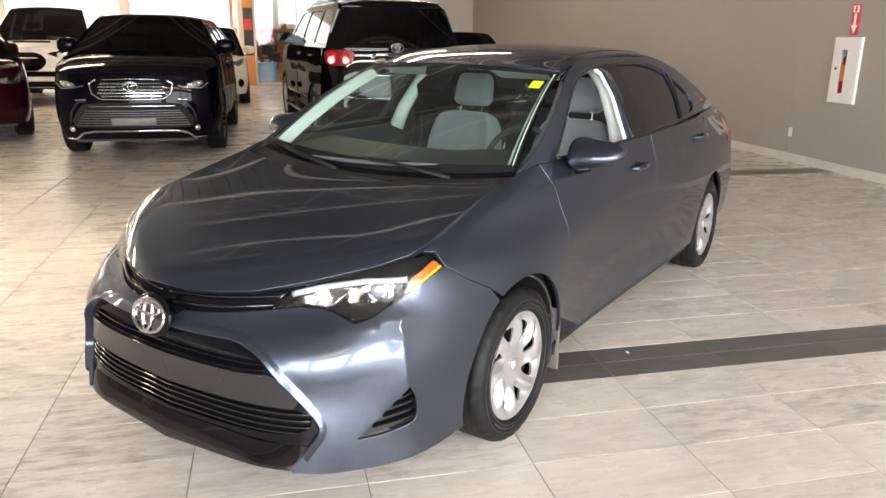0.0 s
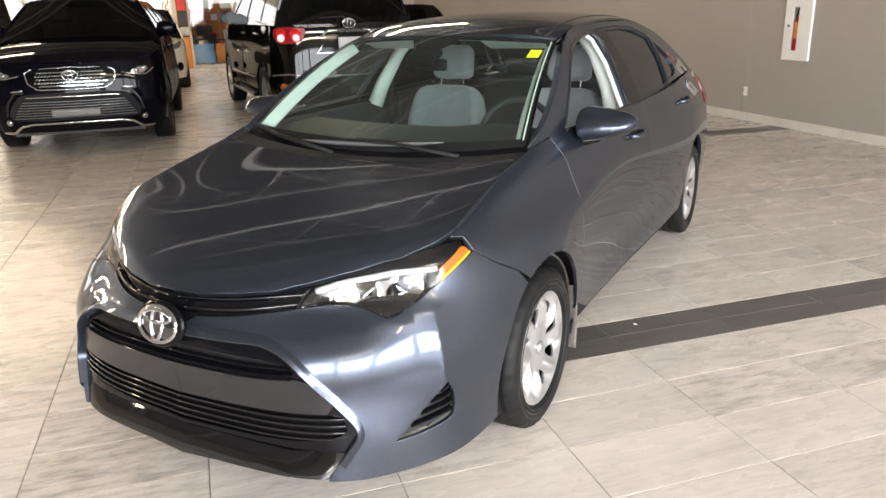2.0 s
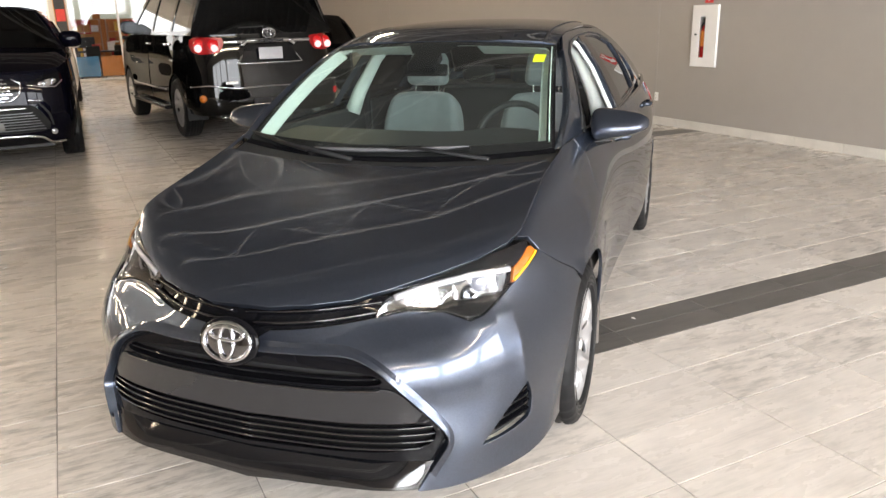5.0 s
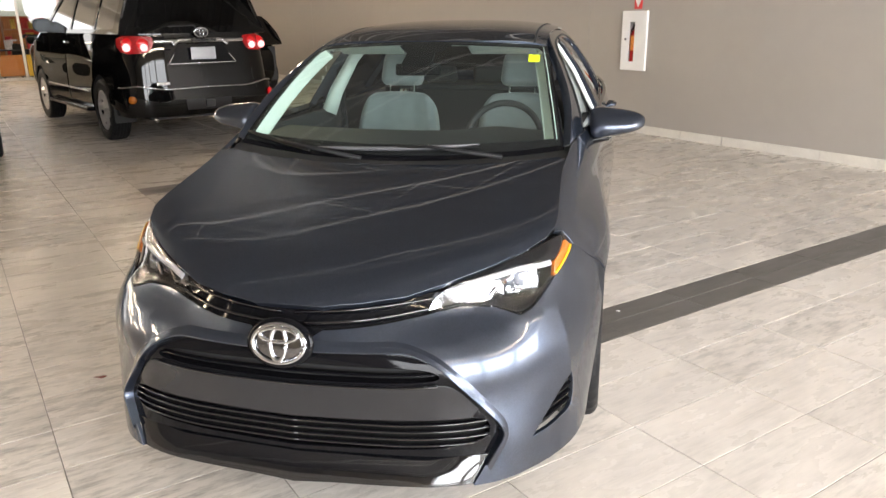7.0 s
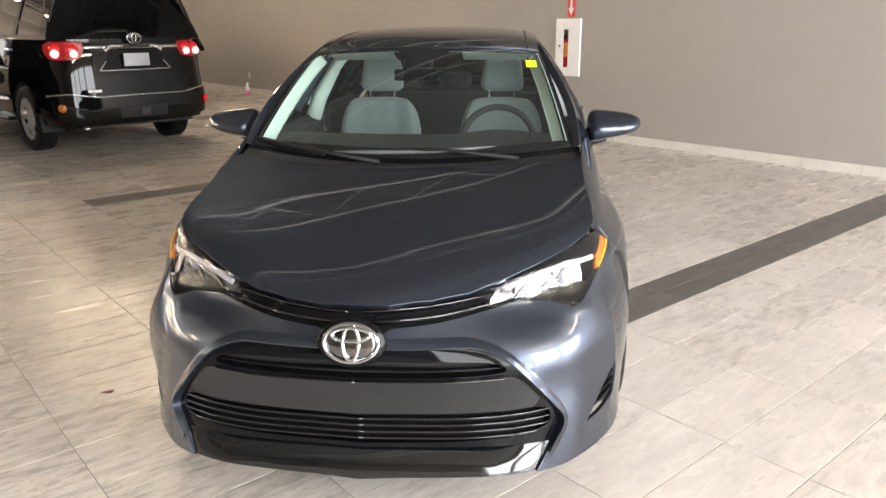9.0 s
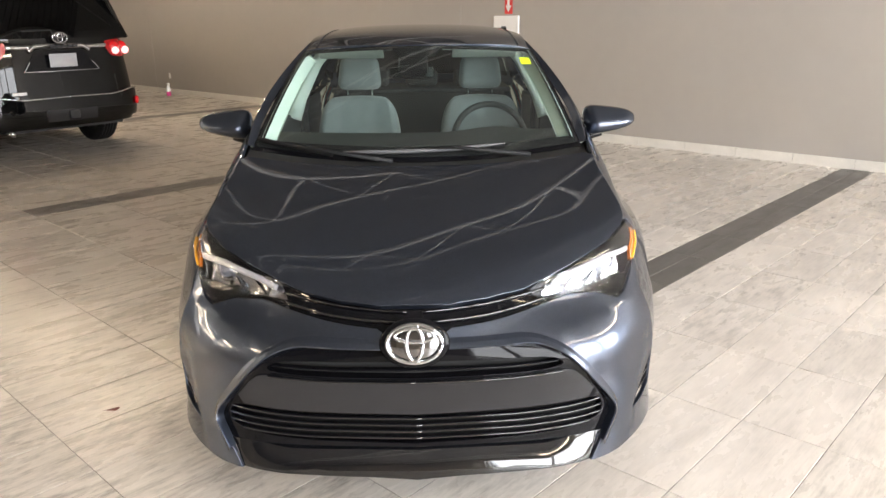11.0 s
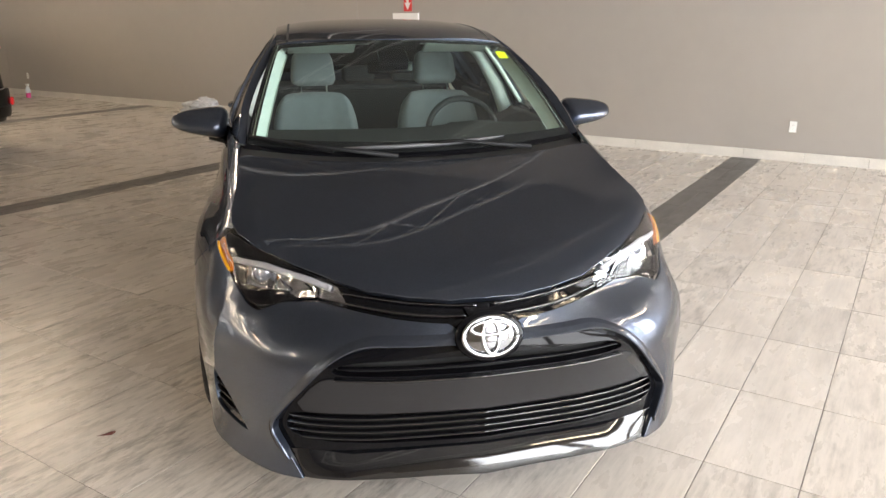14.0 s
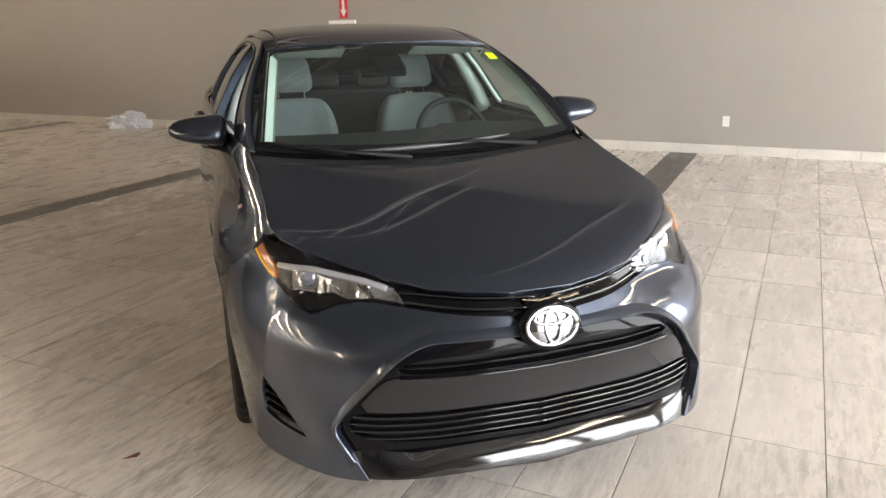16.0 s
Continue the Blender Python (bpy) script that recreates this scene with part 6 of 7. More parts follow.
for s in (1, -1):
    d = panel_data(nf, smooth_poly([(0.57, 0.915), (0.80, 0.99), (1.16, 1.035), (1.12, 0.94), (0.92, 0.865), (0.74, 0.875)], 1, (0, 2)), step=0.05, offset=0.006, flange=0.015)
    hl = panel("headlamp", d if s > 0 else mirrored(d), M_BLACK_G, nav, "slim dark headlamp with bright lenses")
    d = panel_data(nf, smooth_poly([(0.70, 0.915), (0.86, 0.955), (0.98, 0.965), (1.0, 0.925), (0.88, 0.885), (0.76, 0.888)], 1, ()), step=0.03, offset=0.011, flange=0.01)
    panel("lamp_bowl", d if s > 0 else mirrored(d), M_STEEL, hl, "bright faceted bowl")
    for q, zz, rr in ((0.80, 0.915, 0.030), (0.93, 0.935, 0.034)):
        c = nf(np.array([[q, zz]]))[0]
        bm = bmesh.new()
        bmesh.ops.create_uvsphere(bm, u_segments=14, v_segments=8, radius=rr)
        part("lamp_lens", bm, M_REFL, hl, smooth=True, m=pose(s * c[0], c[1], c[2]))
    b = ribbon_on(nf, [(0.60, 0.905), (0.76, 0.878), (0.94, 0.872), (1.10, 0.935)], 0.014, 0.01, 0.008, 16)
    part("lamp_blade", b if s > 0 else mirror_bm(b), M_REFL, hl)
    c = nf(np.array([[0.82, 0.36]]))[0]
    bm = bmesh.new()
    bmesh.ops.create_uvsphere(bm, u_segments=14, v_segments=8, radius=0.045)
    part("fog_lamp", bm, M_REFL, nav, smooth=True, m=pose(s * c[0], c[1] + 0.015, c[2] + 0.03))
    b = ribbon_on(nf, [(0.55, 0.72), (0.66, 0.715), (0.76, 0.60), (0.80, 0.46)], 0.03, 0.012, 0.002, 20)
    part("corner_trim", b if s > 0 else mirror_bm(b), M_SATIN, nav, smooth=True)
    b = ribbon_on(nf, [(0.56, 0.745), (0.70, 0.735)], 0.022, 0.012, 0.002, 10)
    part("corner_blade", b if s > 0 else mirror_bm(b), M_CHROME, nav, smooth=True)
emblem(nav, 0, -0.012, 0.90, 90, 0, 0.082, 0.056)

# black full-size suv, tail towards the sedan
SEQ = pose(1.68, 11.5, 0, 0, 0, 6) @ pose(0, 4.2, 0, 0, 0, 180)
seq, sf, sr, sq_ = suv("full_size_suv", "glossy black full-size suv with lit red tail lamps", SEQ, M_BLACKP, w=1.0, length=5.3, height=2.0, belt=1.36, hood=(1.14, 1.32), wheel_r=0.40, ya=1.35, yt=2.1, yr=4.88, yd=5.12, axles=(0.95, 4.2), rear_square=1.3, cover=M_SILVER, spokes=6, clearance=0.36)


def tail(uv):
    """The skin of the tail in the car's own frame."""
    p = sr(uv)
    p[:, 1] = 5.3 - p[:, 1]
    p[:, 0] = -p[:, 0]
    return p


def tail_panel(name, poly, material, parent, label="", sym=True, **kw):
    v, f, n = panel_data(sr, poly, **kw)
    d = ([(a, 5.3 - b, c) for a, b, c in v], [t[::-1] for t in f], [(a, -b, c) for a, b, c in n])
    if sym == "both":
        return [panel(name, d, material, parent, label), panel(name, mirrored(d), material, parent, label)]
    return panel(name, join_data(d, mirrored(d)), material, parent, label)


def tail_bar(line, width, height, offset=0.0, n=24):
    b = moulding(sr, line, width, height, offset, n)
    bmesh.ops.transform(b, matrix=Matrix.Translation((0, 5.3, 0)) @ Matrix.Diagonal((1, -1, 1, 1)), verts=b.verts)
    bmesh.ops.reverse_faces(b, faces=b.faces)
    return b


for lamp in tail_panel("tail_lamp", smooth_poly([(0.66, 1.31), (0.80, 1.33), (1.28, 1.33), (1.30, 1.22), (1.15, 1.125), (0.78, 1.13), (0.70, 1.17)], 1, ()), M_LENSON, seq, "red tail lamp with bright lit bulbs", "both", step=0.05, offset=0.012, flange=0.03):
    side = 1 if lamp.data.vertices[0].co.x > 0 else -1
    for q, rr in ((0.82, 0.075), (1.06, 0.08)):
        c = sr(np.array([[q, 1.23]]))[0]
        b = bmesh.new()
        bmesh.ops.create_uvsphere(b, u_segments=16, v_segments=10, radius=rr)
        bmesh.ops.scale(b, verts=b.verts, vec=(1, 0.6, 0.85))
        part("lamp_bowl", b, M_LAMPON, lamp, smooth=True, m=pose(side * c[0], 5.3 - c[1], c[2] + 0.015))
        b = bmesh.new()
        bmesh.ops.create_uvsphere(b, u_segments=12, v_segments=8, radius=rr * 0.6)
        part("bulb", b, M_LAMPHOT, lamp, smooth=True, m=pose(side * (c[0] + (0.0 if q < 1 else 0.03)), 5.3 - c[1] + 0.035, c[2] - 0.03))
part("tailgate_bar", tail_bar([(0.0, 1.265), (0.68, 1.265)], 0.05, 0.02, 0.006), M_CHROME, seq, "chrome tailgate bar", smooth=True)
part("tailgate_garnish", tail_bar([(0.0, 1.275), (0.36, 1.275), (0.43, 1.22)], 0.055, 0.03, 0.010), M_CHROME, seq, "raised chrome garnish", smooth=True)
tail_panel("plate_recess", [(-0.02, 1.225), (0.36, 1.225), (0.47, 1.00), (-0.02, 1.00)], M_BLACK_G, seq, "black licence plate recess", step=0.06, offset=0.006, flange=0.01)
part("plate", box(-0.16, 0.16, 5.30, 5.308, 1.04, 1.19, 0.004), M_PLATE, seq, "blank metal licence plate")
part("recess_trim", tail_bar([(0.0, 0.993), (0.49, 0.993), (0.42, 1.10)], 0.012, 0.012, 0.008), M_CHROME, seq)
emblem(seq, 0, 5.285, 1.365, 90, 180, 0.085, 0.06)
# plain bars in place of the model name and of the dealer's badge
for k in range(5):
    part("lettering_bar", box(-0.17 + 0.066 * k, -0.12 + 0.066 * k, 5.315, 5.345, 1.258, 1.290), M_SATIN, seq)
part("dealer_badge", box(0.46, 0.62, 5.27, 5.285, 0.745, 0.785, 0.004, pose(0, 0, 0, 0, 0, 0)), M_CHROME, seq)
tail_panel("rear_bumper", smooth_poly([(-0.02, 0.70), (0.55, 0.69), (0.90, 0.74), (1.3, 0.72), (1.62, 0.66), (1.60, 0.47), (1.0, 0.42), (-0.02, 0.42)], 1, (0, 7)), M_BLACKP, seq, step=0.06, offset=0.045, flange=0.06)
part("bumper_step_edge", tail_bar([(0.0, 0.70), (0.55, 0.692), (0.90, 0.742), (1.25, 0.722)], 0.018, 0.012, 0.046), M_CHROME, seq, smooth=True)
tail_panel("hitch_panel", [(-0.02, 0.56), (0.30, 0.56), (0.30, 0.44), (-0.02, 0.44)], M_SATIN, seq, step=0.06, offset=0.06, flange=0.02)
part("hitch_receiver", box(-0.06, 0.06, 5.20, 5.40, 0.455, 0.545, 0.01), M_BLACK_M, seq)
for s in (1, -1):
    c = sr(np.array([[1.02, 0.585]]))[0]
    # the right reflector holds no bulb; its red glow is added by emission
    part("bumper_reflector", lathe([(0.001, 0.0), (0.05, 0.0), (0.045, 0.018), (0.001, 0.02)], 20, "z"), M_AMBER if s > 0 else M_LAMPON, seq, "round bumper reflector", smooth=True, m=pose(s * (c[0] + 0.03), 5.3 - c[1] + 0.05, 0.585, -90, 0, -s * 38))
    part("mud_flap", box(s * 0.86 - 0.13, s * 0.86 + 0.13, 4.66, 4.675, 0.26, 0.52, 0.004), M_BLACK_M, seq)
part("exhaust", tube([(0.62, 4.6, 0.34), (0.62, 5.0, 0.34), (0.66, 5.22, 0.32)], 0.035, 12), M_STEEL, seq, smooth=True)
part("spoiler", box(-0.70, 0.70, 4.72, 5.0, 1.885, 1.925, 0.015), M_BLACKP, seq)
part("brake_light", box(-0.2, 0.2, 4.99, 5.004, 1.892, 1.915), mat("high brake light", (0.75, 0.7, 0.65), 0.3, emit=(1, 0.9, 0.85), emit_strength=0.8), seq)
part("wiper", tube([(0.02, 5.18, 1.41), (0.03, 5.165, 1.45), (0.35, 5.15, 1.44)], 0.01, 6), M_BLACK_M, seq)
for s in (1, -1):
    part("roof_rail", tube([(s * 0.66, 2.3, 1.95), (s * 0.68, 2.5, 2.0), (s * 0.68, 4.4, 2.0), (s * 0.66, 4.6, 1.95)], 0.02, 8), M_SATIN, seq, smooth=True)
    part("running_board", box(s * 0.98 - 0.08, s * 0.98 + 0.08, 1.5, 3.7, 0.34, 0.39, 0.015), M_BLACK_G, seq)
    part("chrome_sill", box(s * 1.003 - 0.008, s * 1.003 + 0.008, 1.5, 3.7, 0.60, 0.63, 0.003), M_CHROME, seq)

# maroon crossover at the row's end
MAROON_AT = pose(-4.08, 11.57, 0, 0, 0, 22)
mar, mf, _, _ = suv("crossover_suv", "maroon crossover parked beside a navy one", MAROON_AT, M_MAROON, mirror_out=-0.11, w=0.96, length=4.6, height=1.74, belt=1.15, hood=(1.02, 1.15))
for s in (1, -1):
    d = panel_data(mf, smooth_poly([(0.50, 0.86), (0.80, 0.93), (1.12, 0.97), (1.05, 0.86), (0.75, 0.80)], 1, (0, 2)), step=0.05, offset=0.006, flange=0.015)
    panel("headlamp", d if s > 0 else mirrored(d), M_REFL, mar)
    b = box(s * 0.55 - 0.14, s * 0.55 + 0.14, 0.92, 0.925, 1.16, 1.24, 0, pose(0, 0, 0, 0, 0, 0))
    part("window_writing_bar", b, mat("white window paint", (0.8, 0.8, 0.8), 0.7), mar, "white painted price bars", m=pose(0, 0.6, 0.05))
whole("grille", mf, smooth_poly([(-0.02, 0.85), (0.38, 0.85), (0.48, 0.72), (0.4, 0.45), (-0.02, 0.42)], 1, (0, 4)), M_BLACK_M, mar, step=0.06, offset=0.006, flange=0.02)

# white pickup-sized suv behind
wht, wf, _, _ = suv("white_suv", "large white suv with black grille and dark glass", pose(-4.85, 17.6, 0, 0, 0, 1) @ Matrix.Scale(1.09, 4), M_WHITEP, w=1.0, length=5.0, height=1.92, belt=1.22, hood=(1.12, 1.24), wheel_r=0.40, clearance=0.36)
for s in (1, -1):
    d = panel_data(wf, smooth_poly([(0.42, 1.0), (0.62, 1.05), (1.02, 1.07), (1.05, 0.93), (0.72, 0.88)], 1, (0, 2)), step=0.05, offset=0.008, flange=0.015)
    panel("headlamp", d if s > 0 else mirrored(d), M_BLACK_G, wht, "dark-edged headlamp with bright bowls")
whole("grille", wf, smooth_poly([(-0.02, 1.02), (0.28, 1.02), (0.40, 0.86), (0.22, 0.68), (-0.02, 0.68)], 1, (0, 4)), M_BLACK_G, wht, "black hexagonal grille", step=0.06, offset=0.01, flange=0.02)
part("bumper_trim", moulding(wf, [(0.0, 0.62), (0.5, 0.62), (0.9, 0.66)], 0.10, 0.02, 0.004, 20), M_BLACK_G, wht)
whole("valance", wf, [(-0.02, 0.48), (0.5, 0.48), (0.9, 0.50), (0.9, 0.37), (-0.02, 0.37)], M_BLACK_G, wht, "black plastic valance", step=0.06, offset=0.006, flange=0.02)
part("hood_scoop", box(-0.34, 0.34, 0.50, 0.56, 1.195, 1.235, 0.01), M_BLACK_G, wht, "black scoop on the bonnet")
for s in (1, -1):
    for q, zz in ((0.66, 0.965), (0.80, 0.985), (0.93, 1.0)):
        c = wf(np.array([[q, zz]]))[0]
        bm = bmesh.new()
        bmesh.ops.create_uvsphere(bm, u_segments=14, v_segments=8, radius=0.058)
        part("lamp_bowl", bm, M_WHITE_L, wht, smooth=True, m=pose(s * c[0], c[1], c[2]))

# cream compact suv at the far end
crm, cf, _, _ = suv("compact_suv", "cream white compact suv near the glass partition", pose(-1.27, 17.15, 0, 0, 0, 2), M_PEARL, w=0.93, length=4.5, height=1.70, belt=1.06, hood=(0.98, 1.08))
for s in (1, -1):
    d = panel_data(cf, smooth_poly([(0.50, 0.86), (0.78, 0.99), (1.16, 1.02), (1.02, 0.90), (0.74, 0.84)], 1, (0, 2)), step=0.05, offset=0.008, flange=0.015)
    panel("headlamp", d if s > 0 else mirrored(d), M_REFL, crm)
    c = cf(np.array([[0.86, 0.50]]))[0]
    part("fog_lamp", lathe([(0.001, 0), (0.09, 0), (0.07, 0.02), (0.001, 0.02)], 18, "z"), M_BLACK_G, crm, m=pose(s * c[0], c[1], c[2], 90, 0, s * 45))
whole("grille", cf, smooth_poly([(-0.02, 0.90), (0.36, 0.90), (0.30, 0.62), (-0.02, 0.60)], 1, (0, 3)), M_BLACK_M, crm, step=0.06, offset=0.006, flange=0.02)

# black crossover beside the grey wall
suv("crossover_suv", "black crossover parked by the grey wall", pose(3.95, 20.5, 0, 0, 0, 3) @ pose(0, 0, 0, 0, 0, 180) @ pose(0, -0.0, 0), M_BLACKP, w=0.93, length=4.5, height=1.62, belt=1.04)
# black saloon-height car before the glass partition
suv("crossover_suv", "glossy black car standing before the glass partition", pose(1.95, 24.0, 0, 0, 0, 182), M_BLACKP, w=0.93, length=4.4, height=1.55, belt=1.0, hood=(0.9, 1.0))

# ---- north end: windows, glass partition and the shop behind it ----
M_ORANGE = mat("orange wall paint", (0.50, 0.20, 0.05), 0.6, noise_scale=2, noise_amt=0.12)
M_REDB = mat("red card", (0.55, 0.04, 0.03), 0.6, noise_scale=8, noise_amt=0.2)
M_BLUE = mat("blue panel", (0.05, 0.20, 0.42), 0.5, noise_scale=3, noise_amt=0.25)
M_TEAL = mat("teal panel", (0.06, 0.36, 0.30), 0.5, noise_scale=3, noise_amt=0.25)
M_YELLOW = mat("yellow panel", (0.75, 0.50, 0.06), 0.5, noise_scale=3, noise_amt=0.2)
M_WOODL = mat("pale wood", (0.48, 0.30, 0.16), 0.5, noise_scale=4, noise_amt=0.2, stretch=(1, 8, 1))
M_WHITE = mat("white plastic", (0.78, 0.77, 0.75), 0.45, noise_scale=6, noise_amt=0.05)
M_BLK = mat("black furniture", (0.02, 0.02, 0.02), 0.5, noise_scale=6, noise_amt=0.2)
PX0, PX1 = -0.31, 2.45
structure("wall_north", box(PX1, ROOM_E + WALLT, ROOM_N, ROOM_N + WALLT, -0.25, ROOM_H), M_WALL_L, "pale painted end wall")
structure("wall_pier", box(-0.62, PX0, ROOM_N, ROOM_N + WALLT, -0.25, ROOM_H), M_ORANGE, "narrow orange painted pier")
structure("wall_lintel", box(PX0, PX1, ROOM_N, ROOM_N + WALLT, 3.2, ROOM_H), M_WALL_L, "pale wall over the glass partition")
glazed_wall("wall_northwest", "y", ROOM_N, ROOM_W, -0.62, 0.6, 3.6, 4, "end wall of tall bright windows")
window_light("daylight_north", (ROOM_W - 0.62) / 2, ROOM_N + 0.4, 2.1, 13.2, 3.0, 180, 320)
part_w = thing("partition_1", "floor-to-ceiling glass partition in a slim white frame", "partition", kind="structure")
f = bmesh.new()
for x in (PX0, 0.97, PX1 - 0.06):
    add_box(f, x, x + 0.06, ROOM_N + 0.08, ROOM_N + 0.16, 0.0, 3.2)
add_box(f, PX0, PX1, ROOM_N + 0.085, ROOM_N + 0.155, 0.0, 0.07)
add_box(f, PX0, PX1, ROOM_N + 0.085, ROOM_N + 0.155, 3.13, 3.2)
part("partition_frame", f, M_ALU, part_w)
for x0, x1 in ((PX0 + 0.06, 0.97), (1.03, PX1 - 0.06)):
    p = part("pane", box(x0, x1, ROOM_N + 0.117, ROOM_N + 0.123, 0.07, 3.13), M_PANE, part_w)
    p.visible_shadow = False
# overcast sky outside the end windows
structure("backdrop", box(ROOM_W - 4, -1.0, 33.0, 33.1, -0.25, 9.0), mat("overcast sky", (0.8, 0.8, 0.8), 0.9, emit=(1.0, 0.99, 0.97), emit_strength=1.15), "pale overcast sky beyond the end windows")
# banner on the pier
part_b = tagged(part("banner", box(-0.60, -0.33, ROOM_N - 0.012, ROOM_N - 0.004, 0.9, 2.3), M_BLK, None, "dark hanging banner on an orange pier"), category="banner")
part("banner_patch", box(-0.58, -0.35, ROOM_N - 0.018, ROOM_N - 0.013, 1.66, 1.98), M_REDB, part_b)
# shop room
SN = 31.0
structure("shop_floor", box(-0.8, 6.0, ROOM_N + WALLT, SN, -0.25, -0.002), M_BASE, "pale shop floor")
structure("shop_ceiling", box(-0.8, 6.0, ROOM_N + WALLT, SN, 3.3, 3.5), M_WALL_L, "pale shop ceiling")
structure("shop_wall_west", box(-1.0, -0.8, ROOM_N + WALLT, SN, -0.25, 3.3), M_ORANGE, "orange painted shop wall")
structure("shop_wall_east", box(6.0, 6.2, ROOM_N + WALLT, SN, -0.25, 3.3), M_ORANGE, "orange painted shop wall")
bm = box(-1.0, 6.2, SN, SN + 0.2, -0.25, 1.75)
add_box(bm, -1.0, 6.2, SN, SN + 0.2, 2.95, 3.3)
for x in (-1.0, 0.6, 2.8, 5.4):
    add_box(bm, x, x + 0.5 if x > 5 else x + 0.25, SN, SN + 0.2, 1.75, 2.95)
structure("shop_wall_north", bm, M_ORANGE, "orange shop wall below a band of windows")
window_light("daylight_shop", 2.6, SN + 0.3, 2.35, 6.6, 1.1, 180, 25)


def shelf_unit(x, y, w, h, colours, rz=0):
    sh = thing("shelf_unit", "wooden shop shelf filled with red and orange boxes", "shelf", pose(x, y, 0, 0, 0, rz), "shop shelves")
    for dx in (-w / 2, w / 2 - 0.03):
        part("side_panel", box(dx, dx + 0.03, -0.18, 0.18, 0, h), M_WOODL, sh)
    n = 4
    r = random.Random(int(x * 100))
    for k in range(n + 1):
        z = 0.08 + (h - 0.11) * k / n
        part("shelf_board", box(-w / 2 + 0.03, w / 2 - 0.03, -0.18, 0.18, z, z + 0.025), M_WOODL, sh)
        if k < n:
            xx = -w / 2 + 0.06
            while xx < w / 2 - 0.25:
                bw, bh = r.uniform(0.1, 0.22), r.uniform(0.16, (h - 0.2) / n - 0.06)
                b = part("carton", box(xx, xx + bw, -0.14, 0.12, z + 0.025, z + 0.025 + bh, 0.004), r.choice(colours), sh)
                xx += bw + r.uniform(0.01, 0.05)
    return sh


shelf_unit(0.1, 29.6, 1.3, 1.75, (M_REDB, M_ORANGE, M_YELLOW, M_WHITE))
shelf_unit(1.7, 30.2, 1.5, 1.75, (M_REDB, M_ORANGE, M_YELLOW, M_BLK))


def display_board(x, y, colour, label):
    d = thing("display_board", label, "display", pose(x, y, 0), "low display boards")
    part("board", box(-0.30, 0.30, -0.02, 0.02, 0.08, 0.66, 0.01), colour, d)
    for s in (-1, 1):
        part("foot", box(s * 0.22 - 0.02, s * 0.22 + 0.02, -0.12, 0.12, 0.0, 0.08), M_BLK, d)
    return d


display_board(0.06, 25.2, M_BLUE, "low blue display board behind the glass")
display_board(-0.62 + 1.33, 25.25, M_ORANGE, "low orange display board behind the glass")
display_board(1.40, 25.2, M_YELLOW, "low yellow display board behind the glass")
display_board(2.05, 25.3, M_TEAL, "low teal display board behind the glass")


def shop_chair(x, y, rz):
    c = thing("shop_chair", "black shop chair on thin metal legs", "chair", pose(x, y, 0, 0, 0, rz), "shop chairs")
    part("seat", box(-0.22, 0.22, -0.22, 0.22, 0.43, 0.48, 0.02), M_BLK, c)
    part("backrest", box(-0.22, 0.22, 0.18, 0.22, 0.5, 0.92, 0.015), M_BLK, c)
    for a in (-0.19, 0.19):
        for b in (-0.19, 0.19):
            part("leg", tube([(a, b, 0.0), (a, b, 0.44)], 0.012, 6), M_STEEL, c)


for x, y, r in ((0.35, 26.4, 20), (0.95, 26.8, -40), (1.6, 26.3, 170), (-0.4, 26.9, 90)):
    shop_chair(x, y, r)
for x, y, r in ((-0.1, 25.9, 60), (2.1, 26.2, 200), (1.25, 27.6, 10), (2.3, 27.3, 120)):
    shop_chair(x, y, r)


def monitor(x, y, rz):
    """A desk monitor on its stand."""
    d = thing("desk_monitor", "black desk monitor seen from behind the glass", "monitor", pose(x, y, 0.762, 0, 0, rz), "desk monitors")
    part("screen", box(-0.26, 0.26, -0.02, 0.02, 0.10, 0.42, 0.008), M_BLK, d)
    part("neck", box(-0.03, 0.03, -0.01, 0.03, 0.01, 0.14, 0.004), M_BLK, d)
    part("base", box(-0.12, 0.12, -0.08, 0.08, 0.0, 0.012, 0.004), M_BLK, d)


monitor(0.15, 27.3, 12)
monitor(-0.05 + 1.5, 27.38, 188)
for x, z0, z1, c_ in ((0.15, 1.25, 1.70, M_REDB), (1.95, 1.15, 1.70, M_REDB), (2.6, 1.2, 1.6, M_BLK)):
    tagged(part("wall_poster", box(x - 0.35, x + 0.35, SN - 0.02, SN - 0.004, z0, z1), c_, None, "plain coloured poster on the orange shop wall"), category="poster", group="shop posters")
tb = thing("shop_table", "dark shop table with papers behind the glass", "table", pose(0.7, 27.2, 0))
part("tabletop", box(-0.9, 0.9, -0.4, 0.4, 0.72, 0.76, 0.01), M_BLK, tb)
for a in (-0.8, 0.8):
    for b in (-0.32, 0.32):
        part("leg", tube([(a, b, 0), (a, b, 0.72)], 0.025, 8), M_BLK, tb)
for k, (x, c_) in enumerate(((0.3, M_REDB), (0.75, M_WHITE), (1.1, M_ORANGE), (1.35, M_REDB))):
    tagged(part("carton", box(x, x + 0.22, 27.05, 27.25, 0.762, 0.762 + 0.2 + 0.06 * k, 0.005), c_, None, "coloured carton standing on a dark shop table"), category="box", group="cartons on the table")
shelf = thing("orange_counter", "orange shop counter with a pale top", "counter", pose(1.9, 28.4, 0))
part("counter_body", box(-0.9, 0.9, -0.3, 0.3, 0, 0.98, 0.01), M_ORANGE, shelf)
part("counter_top", box(-0.95, 0.95, -0.35, 0.35, 0.98, 1.02, 0.008), M_WHITE, shelf)

